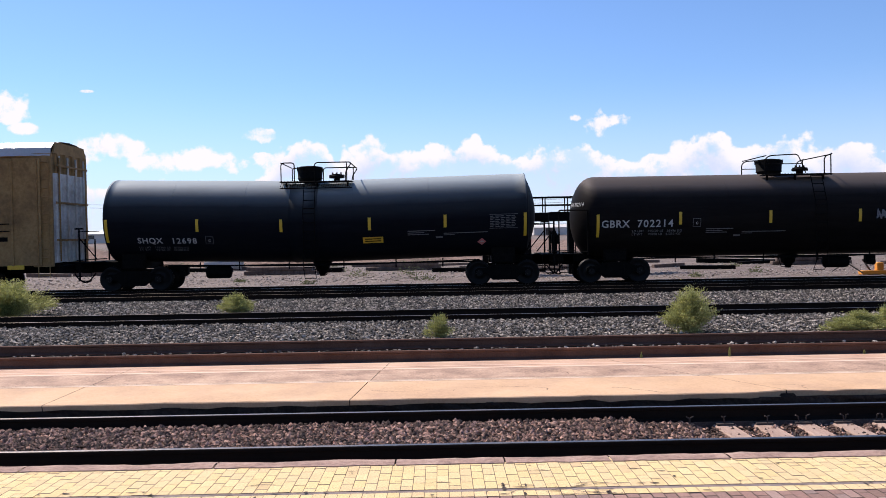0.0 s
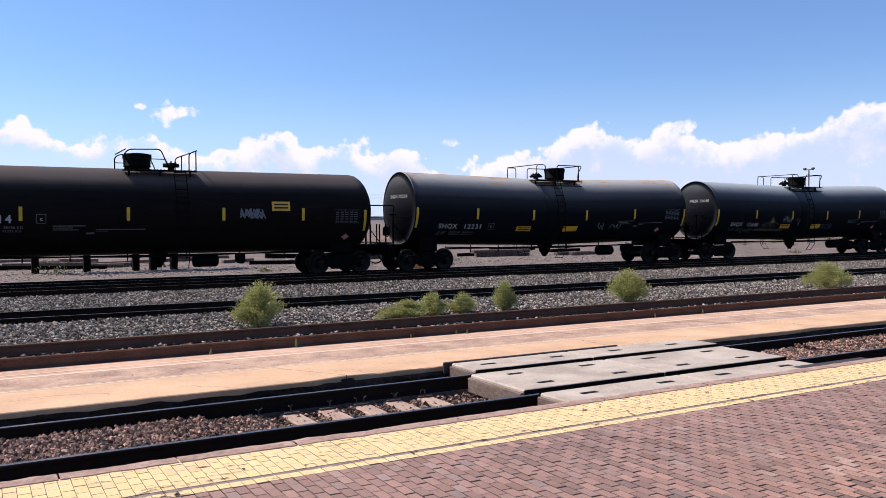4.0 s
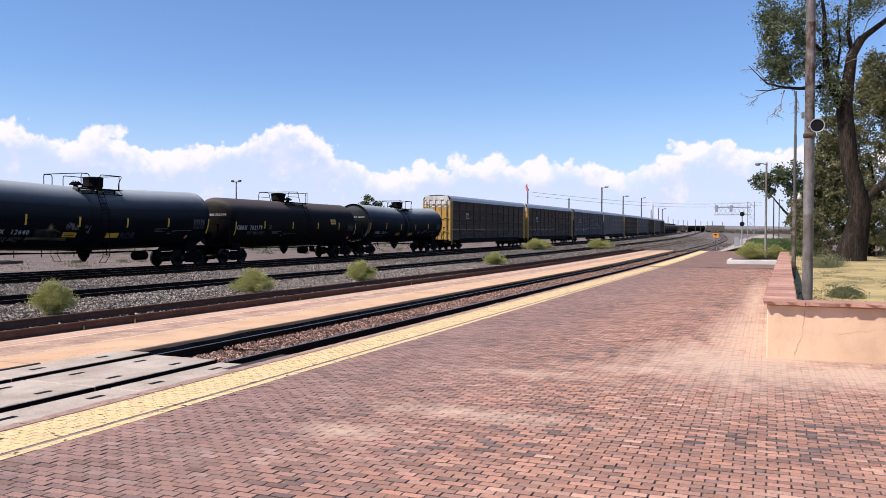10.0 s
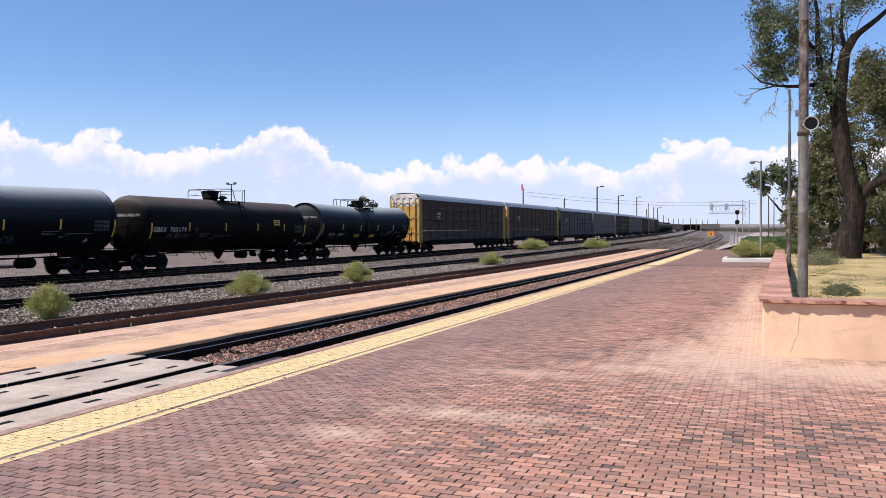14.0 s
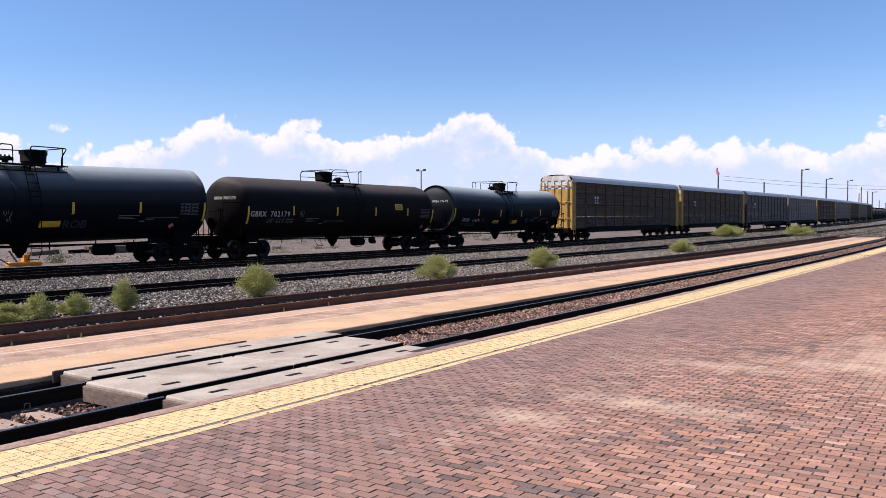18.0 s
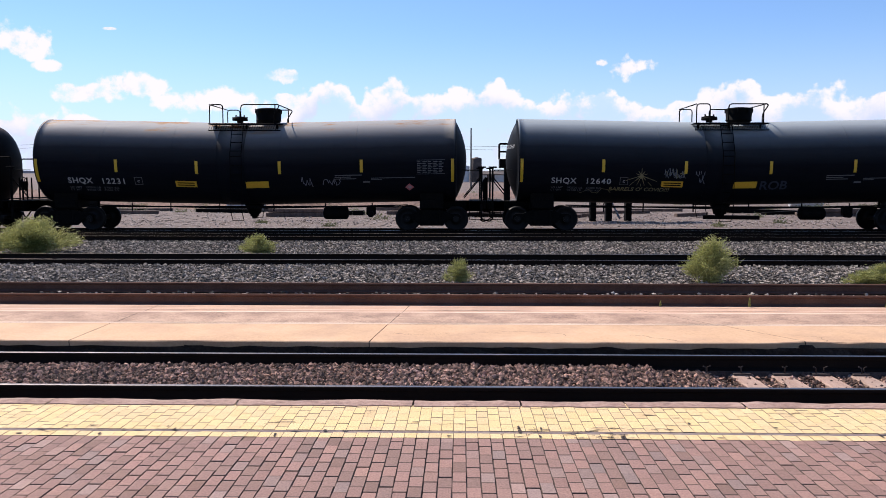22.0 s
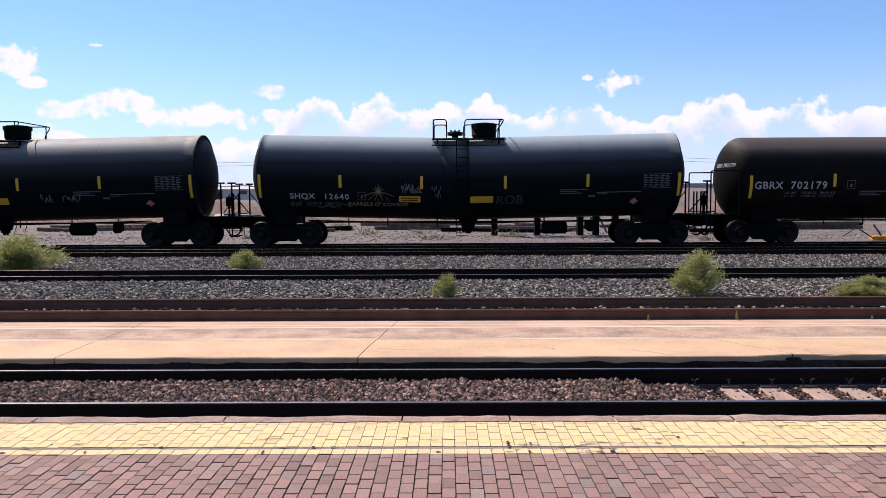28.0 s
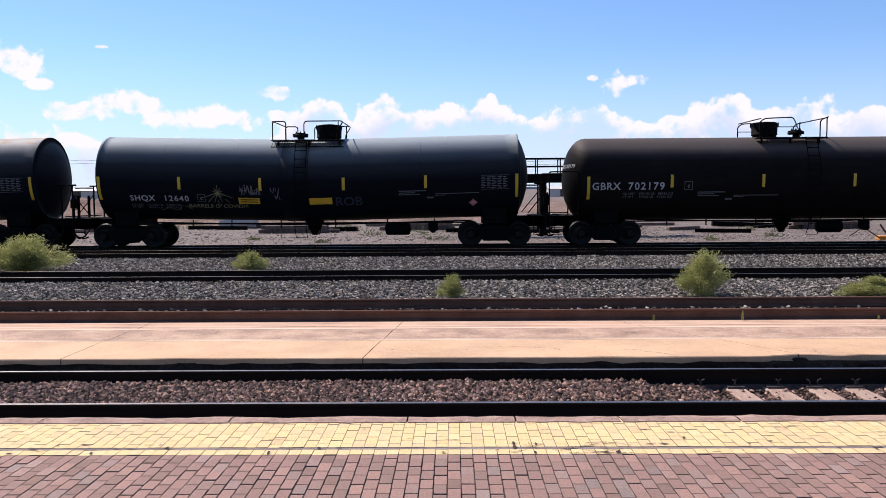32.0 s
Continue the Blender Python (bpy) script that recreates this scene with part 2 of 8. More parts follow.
def brick_material(name, tones, single, patches, sand):
    """Paving bricks: each takes a tone of its own; dusty sand lies on some of them."""
    mat = bpy.data.materials.new(name)
    mat.use_nodes = True
    nt = mat.node_tree
    link = nt.links.new
    bsdf = nt.nodes["Principled BSDF"]
    place = nt.nodes.new("ShaderNodeNewGeometry").outputs["Position"]
    pick = nt.nodes.new("ShaderNodeObjectInfo").outputs["Random"] if single else nt.nodes.new("ShaderNodeNewGeometry").outputs["Random Per Island"]
    fine = noise_tex(nt, 70.0, 5.0, 0.7, None, place)
    wide = noise_tex(nt, 0.55, 3.0, 0.55, None, place)
    add = nt.nodes.new("ShaderNodeMath")
    add.operation = "MULTIPLY_ADD"
    link(wide, add.inputs[0])
    add.inputs[1].default_value = patches
    link(pick, add.inputs[2])
    shift = nt.nodes.new("ShaderNodeMath")
    shift.operation = "SUBTRACT"
    link(add.outputs[0], shift.inputs[0])
    shift.inputs[1].default_value = patches * 0.5
    n = len(tones)
    color = ramp(nt, shift.outputs[0], [((i / (n - 1)) if n < 8 else (0.0, 0.05, 0.13, 0.28, 0.45, 0.6, 0.74, 0.88, 1.0)[i], c) for i, c in enumerate(tones)])
    grain = ramp(nt, fine, [(0.3, (0.66,) * 3), (0.7, (1.28,) * 3)])
    color = mixed(nt, 1.0, color, grain, "MULTIPLY")
    # every piece a little lighter or darker
    times = nt.nodes.new("ShaderNodeMath")
    times.operation = "MULTIPLY"
    link(pick, times.inputs[0])
    times.inputs[1].default_value = 37.31
    rest = nt.nodes.new("ShaderNodeMath")
    rest.operation = "FRACT"
    link(times.outputs[0], rest.inputs[0])
    spread = 0.26 if tones is BRICK_TONES else 0.05
    color = mixed(nt, 1.0, color, ramp(nt, rest.outputs[0], [(0.0, (1 - spread,) * 3), (1.0, (1 + spread * 1.1,) * 3)]), "MULTIPLY")
    # the paving turns browner and greyer towards the tracks
    across = nt.nodes.new("ShaderNodeSeparateXYZ")
    link(place, across.inputs[0])
    span = nt.nodes.new("ShaderNodeMapRange")
    span.inputs["From Min"].default_value, span.inputs["From Max"].default_value = 2.5, 5.0
    link(across.outputs[1], span.inputs["Value"])
    if tones is BRICK_TONES:
        even = ramp(nt, span.outputs[0], [(0.0, (0.0,) * 3), (1.0, (0.5,) * 3)])
        color = mixed(nt, even, color, mixed(nt, 1.0, grain, ramp(nt, pick, [(0.0, (0.35, 0.165, 0.095)), (0.16, (0.325, 0.18, 0.125)), (0.5, (0.30, 0.165, 0.125)), (0.86, (0.31, 0.185, 0.14)), (0.95, (0.23, 0.165, 0.135)), (1.0, (0.20, 0.16, 0.14))]), "MULTIPLY"))
        color = mixed(nt, 1.0, color, ramp(nt, span.outputs[0], [(0.0, (1.0, 1.0, 1.0)), (1.0, (0.86, 0.93, 1.04))]), "MULTIPLY")
    if sand:
        split = nt.nodes.new("ShaderNodeSeparateXYZ")
        link(place, split.inputs[0])
        rough = noise_tex(nt, 2.2, 6.0, 0.7, (0.5, 1.6, 1), place)
        total = None

        def calc(op, a, b):
            node = nt.nodes.new("ShaderNodeMath")
            node.operation = op
            for socket, value in zip(node.inputs, (a, b)):
                if isinstance(value, (int, float)):
                    socket.default_value = value
                else:
                    link(value, socket)
            return node.outputs[0]

        for x, y, w, h, thick in SANDY:
            dx, dy = calc("DIVIDE", calc("SUBTRACT", split.outputs[0], x), w), calc("DIVIDE", calc("SUBTRACT", split.outputs[1], y), h)
            blob = calc("MULTIPLY", calc("SUBTRACT", 1.6, calc("SQRT", calc("ADD", calc("MULTIPLY", dx, dx), calc("MULTIPLY", dy, dy)), 0.0)), thick)
            total = blob if total is None else calc("MAXIMUM", total, blob)
        mask = ramp(nt, calc("ADD", calc("MULTIPLY", total, 0.45), calc("SUBTRACT", rough, 0.35)), [(0.07, (0, 0, 0)), (0.56, (0.92,) * 3)])
        color = mixed(nt, mask, color, (0.56, 0.39, 0.285))
    link(color, bsdf.inputs["Base Color"])
    bsdf.inputs["Roughness"].default_value = 0.9
    bump = nt.nodes.new("ShaderNodeBump")
    bump.inputs["Strength"].default_value, bump.inputs["Distance"].default_value = 0.7, 0.006
    link(fine, bump.inputs["Height"])
    link(bump.outputs[0], bsdf.inputs["Normal"])
    return mat


BRICK_TONES = [(0.15, 0.105, 0.09), (0.20, 0.13, 0.104), (0.27, 0.158, 0.12), (0.33, 0.18, 0.131), (0.375, 0.198, 0.139), (0.41, 0.21, 0.145), (0.43, 0.215, 0.14), (0.36, 0.192, 0.134), (0.48, 0.28, 0.20)]
YELLOW_TONES = [(0.66, 0.475, 0.25), (0.7, 0.515, 0.27), (0.72, 0.535, 0.28), (0.72, 0.525, 0.25), (0.74, 0.545, 0.265), (0.72, 0.525, 0.25), (0.74, 0.555, 0.29), (0.69, 0.505, 0.27)]
BRICK = brick_material("paving_brick", BRICK_TONES, False, 1.5, True)
BRICK_SINGLE = brick_material("paving_brick_single", BRICK_TONES, True, 0.5, False)
YELLOW = brick_material("yellow_painted_brick", YELLOW_TONES, False, 0.4, False)
YELLOW_SINGLE = brick_material("yellow_painted_brick_single", YELLOW_TONES, True, 0.4, False)
JOINT_DIRT = brick_material("joint_dirt", [(0.085, 0.056, 0.046), (0.135, 0.09, 0.073), (0.20, 0.135, 0.108)], False, 0.6, True)
SAND_JOINT = brick_material("sand_joint", [(0.045, 0.03, 0.024), (0.065, 0.042, 0.034), (0.09, 0.06, 0.048)], True, 0.6, True)
CONCRETE = material("pink_concrete", [(0.46, 0.27, 0.18), (0.60, 0.38, 0.26), (0.66, 0.46, 0.33)], 0.9, 0, 35, 0.7, 0.3, 0.004, dirt=(0.30, 0.18, 0.13), dirt_amount=0.5, dirt_scale=0.6, world_space=True)
CONCRETE_TAN = material("tan_concrete", [(0.50, 0.305, 0.17), (0.62, 0.395, 0.23), (0.67, 0.45, 0.285)], 0.9, 0, 30, 0.8, 0.25, 0.003, dirt=(0.36, 0.22, 0.15), dirt_amount=0.45, dirt_scale=0.9, world_space=True)
CONCRETE_WORN = material("worn_concrete", [(0.19, 0.12, 0.085), (0.48, 0.31, 0.215), (0.62, 0.44, 0.31)], 0.95, 0, 34, 2.2, 0.9, 0.012, dirt=(0.24, 0.14, 0.10), dirt_amount=0.6, dirt_scale=1.4, world_space=True)
EDGE = material("rough_edge_concrete", [(0.20, 0.125, 0.10), (0.38, 0.245, 0.19), (0.52, 0.36, 0.28)], 0.95, 0, 22, 3, 0.9, 0.03, world_space=True)
PANEL = material("crossing_concrete", [(0.32, 0.25, 0.195), (0.46, 0.385, 0.31), (0.54, 0.47, 0.385)], 0.85, 0, 40, 1.5, 0.25, 0.003, dirt=(0.22, 0.17, 0.14), dirt_amount=0.5, dirt_scale=1.3, world_space=True)
BALLAST = material("grey_ballast", [(0.145, 0.12, 0.098), (0.24, 0.203, 0.168), (0.36, 0.307, 0.255)], 0.95, 0, 22, 0.6, 0.9, 0.03, island=0.9, world_space=True)
BALLAST_RED = material("reddish_ballast", [(0.16, 0.086, 0.06), (0.28, 0.163, 0.118), (0.41, 0.26, 0.20)], 0.95, 0, 25, 0.8, 0.9, 0.03, island=0.9, world_space=True)
# shade in the gaps between stones is put into this near-black bed colour
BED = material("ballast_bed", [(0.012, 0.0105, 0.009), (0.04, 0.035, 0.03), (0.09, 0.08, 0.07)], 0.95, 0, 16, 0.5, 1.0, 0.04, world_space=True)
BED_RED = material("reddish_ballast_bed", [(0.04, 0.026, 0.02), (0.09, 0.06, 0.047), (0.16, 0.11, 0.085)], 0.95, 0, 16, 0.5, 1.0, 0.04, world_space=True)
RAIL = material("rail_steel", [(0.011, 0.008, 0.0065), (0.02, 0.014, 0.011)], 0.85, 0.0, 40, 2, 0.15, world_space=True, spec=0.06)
RAIL_TOP = material("polished_rail_head", [(0.26, 0.215, 0.175), (0.36, 0.30, 0.25)], 0.36, 1.0, 30, 1.5, 0.04, world_space=True)
RAIL_RUST = material("rusty_rail", [(0.075, 0.037, 0.025), (0.125, 0.064, 0.044), (0.175, 0.095, 0.066)], 0.9, 0.0, 50, 2, 0.25, world_space=True, spec=0.12)
BARE_TIE = material("sun_bleached_tie_wood", [(0.20, 0.125, 0.095), (0.35, 0.24, 0.185), (0.47, 0.34, 0.27)], 0.95, 0, 30, 1.5, 0.5, 0.006, picks=0.2, stretch=(3, 0.3, 1), world_space=True)
TIE = material("weathered_tie_wood", [(0.06, 0.04, 0.03), (0.13, 0.09, 0.07), (0.24, 0.175, 0.14)], 0.95, 0, 30, 1.5, 0.5, 0.006, picks=0.2, stretch=(3, 0.3, 1), world_space=True)
SPIKE = plain("spike_iron", (0.07, 0.055, 0.05), 0.7, 0.5)
DIRT = material("desert_dirt", [(0.07, 0.048, 0.038), (0.13, 0.094, 0.076), (0.21, 0.158, 0.13)], 0.98, 0, 5, 0.35, 0.9, 0.06, dirt=(0.24, 0.19, 0.16), dirt_amount=0.55, dirt_scale=0.8, world_space=True)
LAWN = material("dry_lawn", [(0.30, 0.215, 0.085), (0.47, 0.35, 0.15), (0.56, 0.43, 0.20)], 0.98, 0, 9, 0.5, 0.6, 0.03, dirt=(0.14, 0.15, 0.05), dirt_amount=0.8, dirt_scale=0.35, world_space=True)
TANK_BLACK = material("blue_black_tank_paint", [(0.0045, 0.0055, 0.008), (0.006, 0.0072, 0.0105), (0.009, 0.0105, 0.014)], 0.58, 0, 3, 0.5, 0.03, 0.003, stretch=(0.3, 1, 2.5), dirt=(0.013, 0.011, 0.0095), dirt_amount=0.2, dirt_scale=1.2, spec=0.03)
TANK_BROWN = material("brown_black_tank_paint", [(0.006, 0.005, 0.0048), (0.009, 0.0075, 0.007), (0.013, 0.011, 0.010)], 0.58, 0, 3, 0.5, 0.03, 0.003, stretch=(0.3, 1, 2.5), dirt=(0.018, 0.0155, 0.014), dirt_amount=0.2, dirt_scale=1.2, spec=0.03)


def toned_top(mat, tone, low, high, amount, spots=0.18):
    """Colours a tank's upper side: pale settled road dust, rust, painted-in sun sheen."""
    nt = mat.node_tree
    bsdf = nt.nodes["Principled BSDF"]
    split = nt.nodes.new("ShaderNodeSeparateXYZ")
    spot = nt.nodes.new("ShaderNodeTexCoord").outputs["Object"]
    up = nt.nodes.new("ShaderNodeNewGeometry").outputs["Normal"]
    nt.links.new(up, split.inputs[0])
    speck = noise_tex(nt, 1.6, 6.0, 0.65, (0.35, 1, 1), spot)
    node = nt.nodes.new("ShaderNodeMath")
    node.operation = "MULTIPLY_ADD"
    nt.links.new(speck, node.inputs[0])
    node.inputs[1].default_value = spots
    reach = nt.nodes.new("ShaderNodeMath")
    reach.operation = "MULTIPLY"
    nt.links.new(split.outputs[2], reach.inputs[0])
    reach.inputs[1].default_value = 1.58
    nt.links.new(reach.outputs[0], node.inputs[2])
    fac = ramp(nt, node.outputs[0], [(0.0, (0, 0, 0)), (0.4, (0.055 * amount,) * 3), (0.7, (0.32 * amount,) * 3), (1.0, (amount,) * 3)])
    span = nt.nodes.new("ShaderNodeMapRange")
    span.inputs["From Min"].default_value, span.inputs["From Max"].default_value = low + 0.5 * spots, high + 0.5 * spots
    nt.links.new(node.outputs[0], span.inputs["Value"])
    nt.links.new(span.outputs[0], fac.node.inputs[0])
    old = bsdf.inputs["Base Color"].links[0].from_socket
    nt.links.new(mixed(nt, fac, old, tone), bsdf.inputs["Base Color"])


# the tank tops' sun sheen is put into these pale tones, with dust
toned_top(TANK_BLACK, (0.37, 0.41, 0.415), -0.1, 1.38, 0.95)
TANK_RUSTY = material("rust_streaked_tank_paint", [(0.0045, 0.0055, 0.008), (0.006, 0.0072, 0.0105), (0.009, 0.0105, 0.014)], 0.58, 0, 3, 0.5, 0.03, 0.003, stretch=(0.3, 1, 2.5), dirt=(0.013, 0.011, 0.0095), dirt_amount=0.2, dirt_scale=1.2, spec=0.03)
toned_top(TANK_RUSTY, (0.42, 0.41, 0.385), -0.1, 1.35, 0.95)
toned_top(TANK_RUSTY, (0.42, 0.20, 0.06), 1.25, 1.75, 0.75, 3.0)
toned_top(TANK_BROWN, (0.11, 0.092, 0.083), 0.35, 1.15, 0.95)
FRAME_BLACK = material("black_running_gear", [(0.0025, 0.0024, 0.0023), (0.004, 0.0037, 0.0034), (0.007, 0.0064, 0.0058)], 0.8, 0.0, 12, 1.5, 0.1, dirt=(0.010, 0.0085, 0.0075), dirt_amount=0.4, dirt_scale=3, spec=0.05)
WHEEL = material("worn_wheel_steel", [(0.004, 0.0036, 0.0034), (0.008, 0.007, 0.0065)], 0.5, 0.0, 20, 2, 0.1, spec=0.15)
WHITE = plain("white_stencil_paint", (0.40, 0.40, 0.39), 0.8, 0.0, 0.2)
GREY_PAINT = plain("faded_stencil_paint", (0.13, 0.13, 0.13), 0.85, 0.0, 0.1)
REFLECT = plain("yellow_reflective_strip", (0.62, 0.38, 0.02), 0.45)
ORANGE = plain("orange_placard", (0.70, 0.40, 0.03), 0.5)
PINK = plain("red_hazard_placard", (0.55, 0.16, 0.16), 0.6)
GRAFFITI = plain("yellow_spray_paint", (0.21, 0.18, 0.085), 0.8)
GRAFFITI_DIM = plain("dim_blue_spray_paint", (0.018, 0.025, 0.042), 0.8)
GRAFFITI_PALE = plain("pale_spray_paint", (0.15, 0.155, 0.17), 0.8)

STUCCO = material("peach_stucco", [(0.62, 0.415, 0.25), (0.74, 0.515, 0.335), (0.78, 0.56, 0.375)], 0.92, 0, 60, 0.8, 0.25, 0.004, dirt=(0.44, 0.27, 0.19), dirt_amount=0.4, dirt_scale=1.4, world_space=True)
STUCCO_CRACK = plain("cracked_stucco", (0.40, 0.25, 0.165), 0.95, 0.0, 0.1)
FLAGSTONE = material("red_flagstone", [(0.30, 0.135, 0.092), (0.43, 0.225, 0.158), (0.54, 0.33, 0.25)], 0.9, 0, 30, 1.5, 0.5, 0.006, picks=0.25, world_space=True)
POLE_STEEL = material("galvanised_pole", [(0.10, 0.09, 0.08), (0.185, 0.17, 0.155), (0.27, 0.252, 0.235)], 0.65, 0.2, 14, 1.0, 0.1, dirt=(0.07, 0.052, 0.042), dirt_amount=0.8, dirt_scale=2.0, stretch=(1, 1, 0.3))
POLE_WOOD = material("peeling_brown_pole", [(0.03, 0.018, 0.013), (0.065, 0.04, 0.03), (0.19, 0.165, 0.145)], 0.85, 0, 14, 4.0, 0.4, stretch=(1, 1, 0.25), dirt=(0.24, 0.22, 0.20), dirt_amount=0.85, dirt_scale=3.2, spec=0.2)
DARK_POLE = plain("dark_pole_paint", (0.07, 0.065, 0.06), 0.7)
BARK = material("furrowed_bark", [(0.008, 0.006, 0.005), (0.028, 0.021, 0.016), (0.07, 0.055, 0.043)], 0.95, 0, 7, 1.2, 1.0, 0.12, stretch=(1.6, 1.6, 0.3), spec=0.12)
DEAD_WOOD = material("grey_dead_wood", [(0.18, 0.15, 0.13), (0.30, 0.26, 0.23)], 0.95, 0, 12, 2, 0.4)


def leaf_material(name, dark, mid, light):
    mat = material(name, [dark, mid, light], 0.6, 0, 3, 0.5, 0.0, island=0.4, spec=0.3)
    nt = mat.node_tree
    bsdf = nt.nodes["Principled BSDF"]
    glow = nt.nodes.new("ShaderNodeBsdfTranslucent")
    nt.links.new(bsdf.inputs["Base Color"].links[0].from_socket, glow.inputs["Color"])
    mix = nt.nodes.new("ShaderNodeMixShader")
    mix.inputs[0].default_value = 0.3
    nt.links.new(bsdf.outputs[0], mix.inputs[1])
    nt.links.new(glow.outputs[0], mix.inputs[2])
    nt.links.new(mix.outputs[0], nt.nodes["Material Output"].inputs["Surface"])
    return mat


LEAF = leaf_material("cottonwood_leaf", (0.04, 0.055, 0.025), (0.10, 0.125, 0.06), (0.23, 0.26, 0.16))
LEAF_OLIVE = leaf_material("olive_leaf", (0.06, 0.062, 0.026), (0.13, 0.13, 0.058), (0.24, 0.23, 0.12))
WEED = leaf_material("weed_green", (0.24, 0.24, 0.07), (0.40, 0.40, 0.14), (0.54, 0.52, 0.25))
WEED_DRY = leaf_material("sage_green", (0.09, 0.10, 0.05), (0.15, 0.16, 0.08), (0.24, 0.24, 0.13))
GRASS_GREEN = leaf_material("tall_weed_green", (0.05, 0.085, 0.025), (0.09, 0.14, 0.045), (0.15, 0.20, 0.08))
SIGN_ORANGE = plain("orange_sign_paint", (0.75, 0.30, 0.03), 0.5)
SILVER = plain("silver_paint", (0.30, 0.31, 0.32), 0.55, 0.2)
SIGNAL_BLACK = plain("signal_black", (0.008, 0.008, 0.008), 0.7, 0.0, 0.12)
HORN = plain("grey_horn_paint", (0.36, 0.36, 0.35), 0.5, 0.1)
RED_EARTH = material("red_earth", [(0.10, 0.06, 0.045), (0.20, 0.125, 0.095), (0.32, 0.215, 0.165)], 0.98, 0, 3.5, 0.3, 1.0, 0.2, world_space=True)
RUBBLE = material("rubble_masonry", [(0.24, 0.15, 0.11), (0.38, 0.25, 0.19), (0.46, 0.33, 0.26)], 0.95, 0, 6, 2.5, 0.6, 0.03, picks=0.3, world_space=True)
WINDOW_DARK = plain("dark_window", (0.03, 0.035, 0.04), 0.2)
WHITE_WALL = material("dusty_white_wall", [(0.50, 0.48, 0.45), (0.62, 0.60, 0.57)], 0.9, 0, 4, 0.3, 0.1)
# near-black tone holds the shade under the platform lip; cracks use it too
DARK_EDGE = material("shade_toned_platform_face", [(0.018, 0.010, 0.006), (0.034, 0.020, 0.012), (0.08, 0.052, 0.036)], 0.95, 0, 22, 3, 0.8, 0.02, world_space=True)
PALE_JOINT = plain("pale_joint_mortar", (0.72, 0.55, 0.41), 0.95)
GRAVEL = material("pale_gravel", [(0.20, 0.165, 0.145), (0.33, 0.285, 0.255), (0.46, 0.41, 0.37)], 0.98, 0, 5, 0.3, 0.8, 0.05, world_space=True)
CHANNEL = material("grey_channel_mortar", [(0.13, 0.10, 0.092), (0.22, 0.175, 0.16), (0.32, 0.26, 0.23)], 0.95, 0, 30, 2.5, 0.3, 0.004, spec=0.1, world_space=True)
FAR_STONE = material("far_ballast", [(0.05, 0.042, 0.035), (0.13, 0.11, 0.094), (0.26, 0.225, 0.195)], 0.98, 0, 2.2, 0.35, 0.9, 0.06, dirt=(0.12, 0.10, 0.085), dirt_amount=0.6, dirt_scale=1.3, world_space=True)
FAR_BRICK = material("far_paving", [(0.13, 0.082, 0.07), (0.20, 0.122, 0.10), (0.27, 0.165, 0.13)], 0.95, 0, 9, 0.9, 0.5, 0.01, stretch=(3.2, 0.8, 1), dirt=(0.34, 0.225, 0.17), dirt_amount=0.35, dirt_scale=0.5, spec=0.2, world_space=True)
SCRUB = leaf_material("dark_scrub", (0.05, 0.05, 0.03), (0.085, 0.085, 0.05), (0.14, 0.13, 0.085))
HILL = material("far_hill", [(0.27, 0.265, 0.28), (0.34, 0.33, 0.345)], 1.0, 0, 0.02, 0.004, 0.0)

build_world()

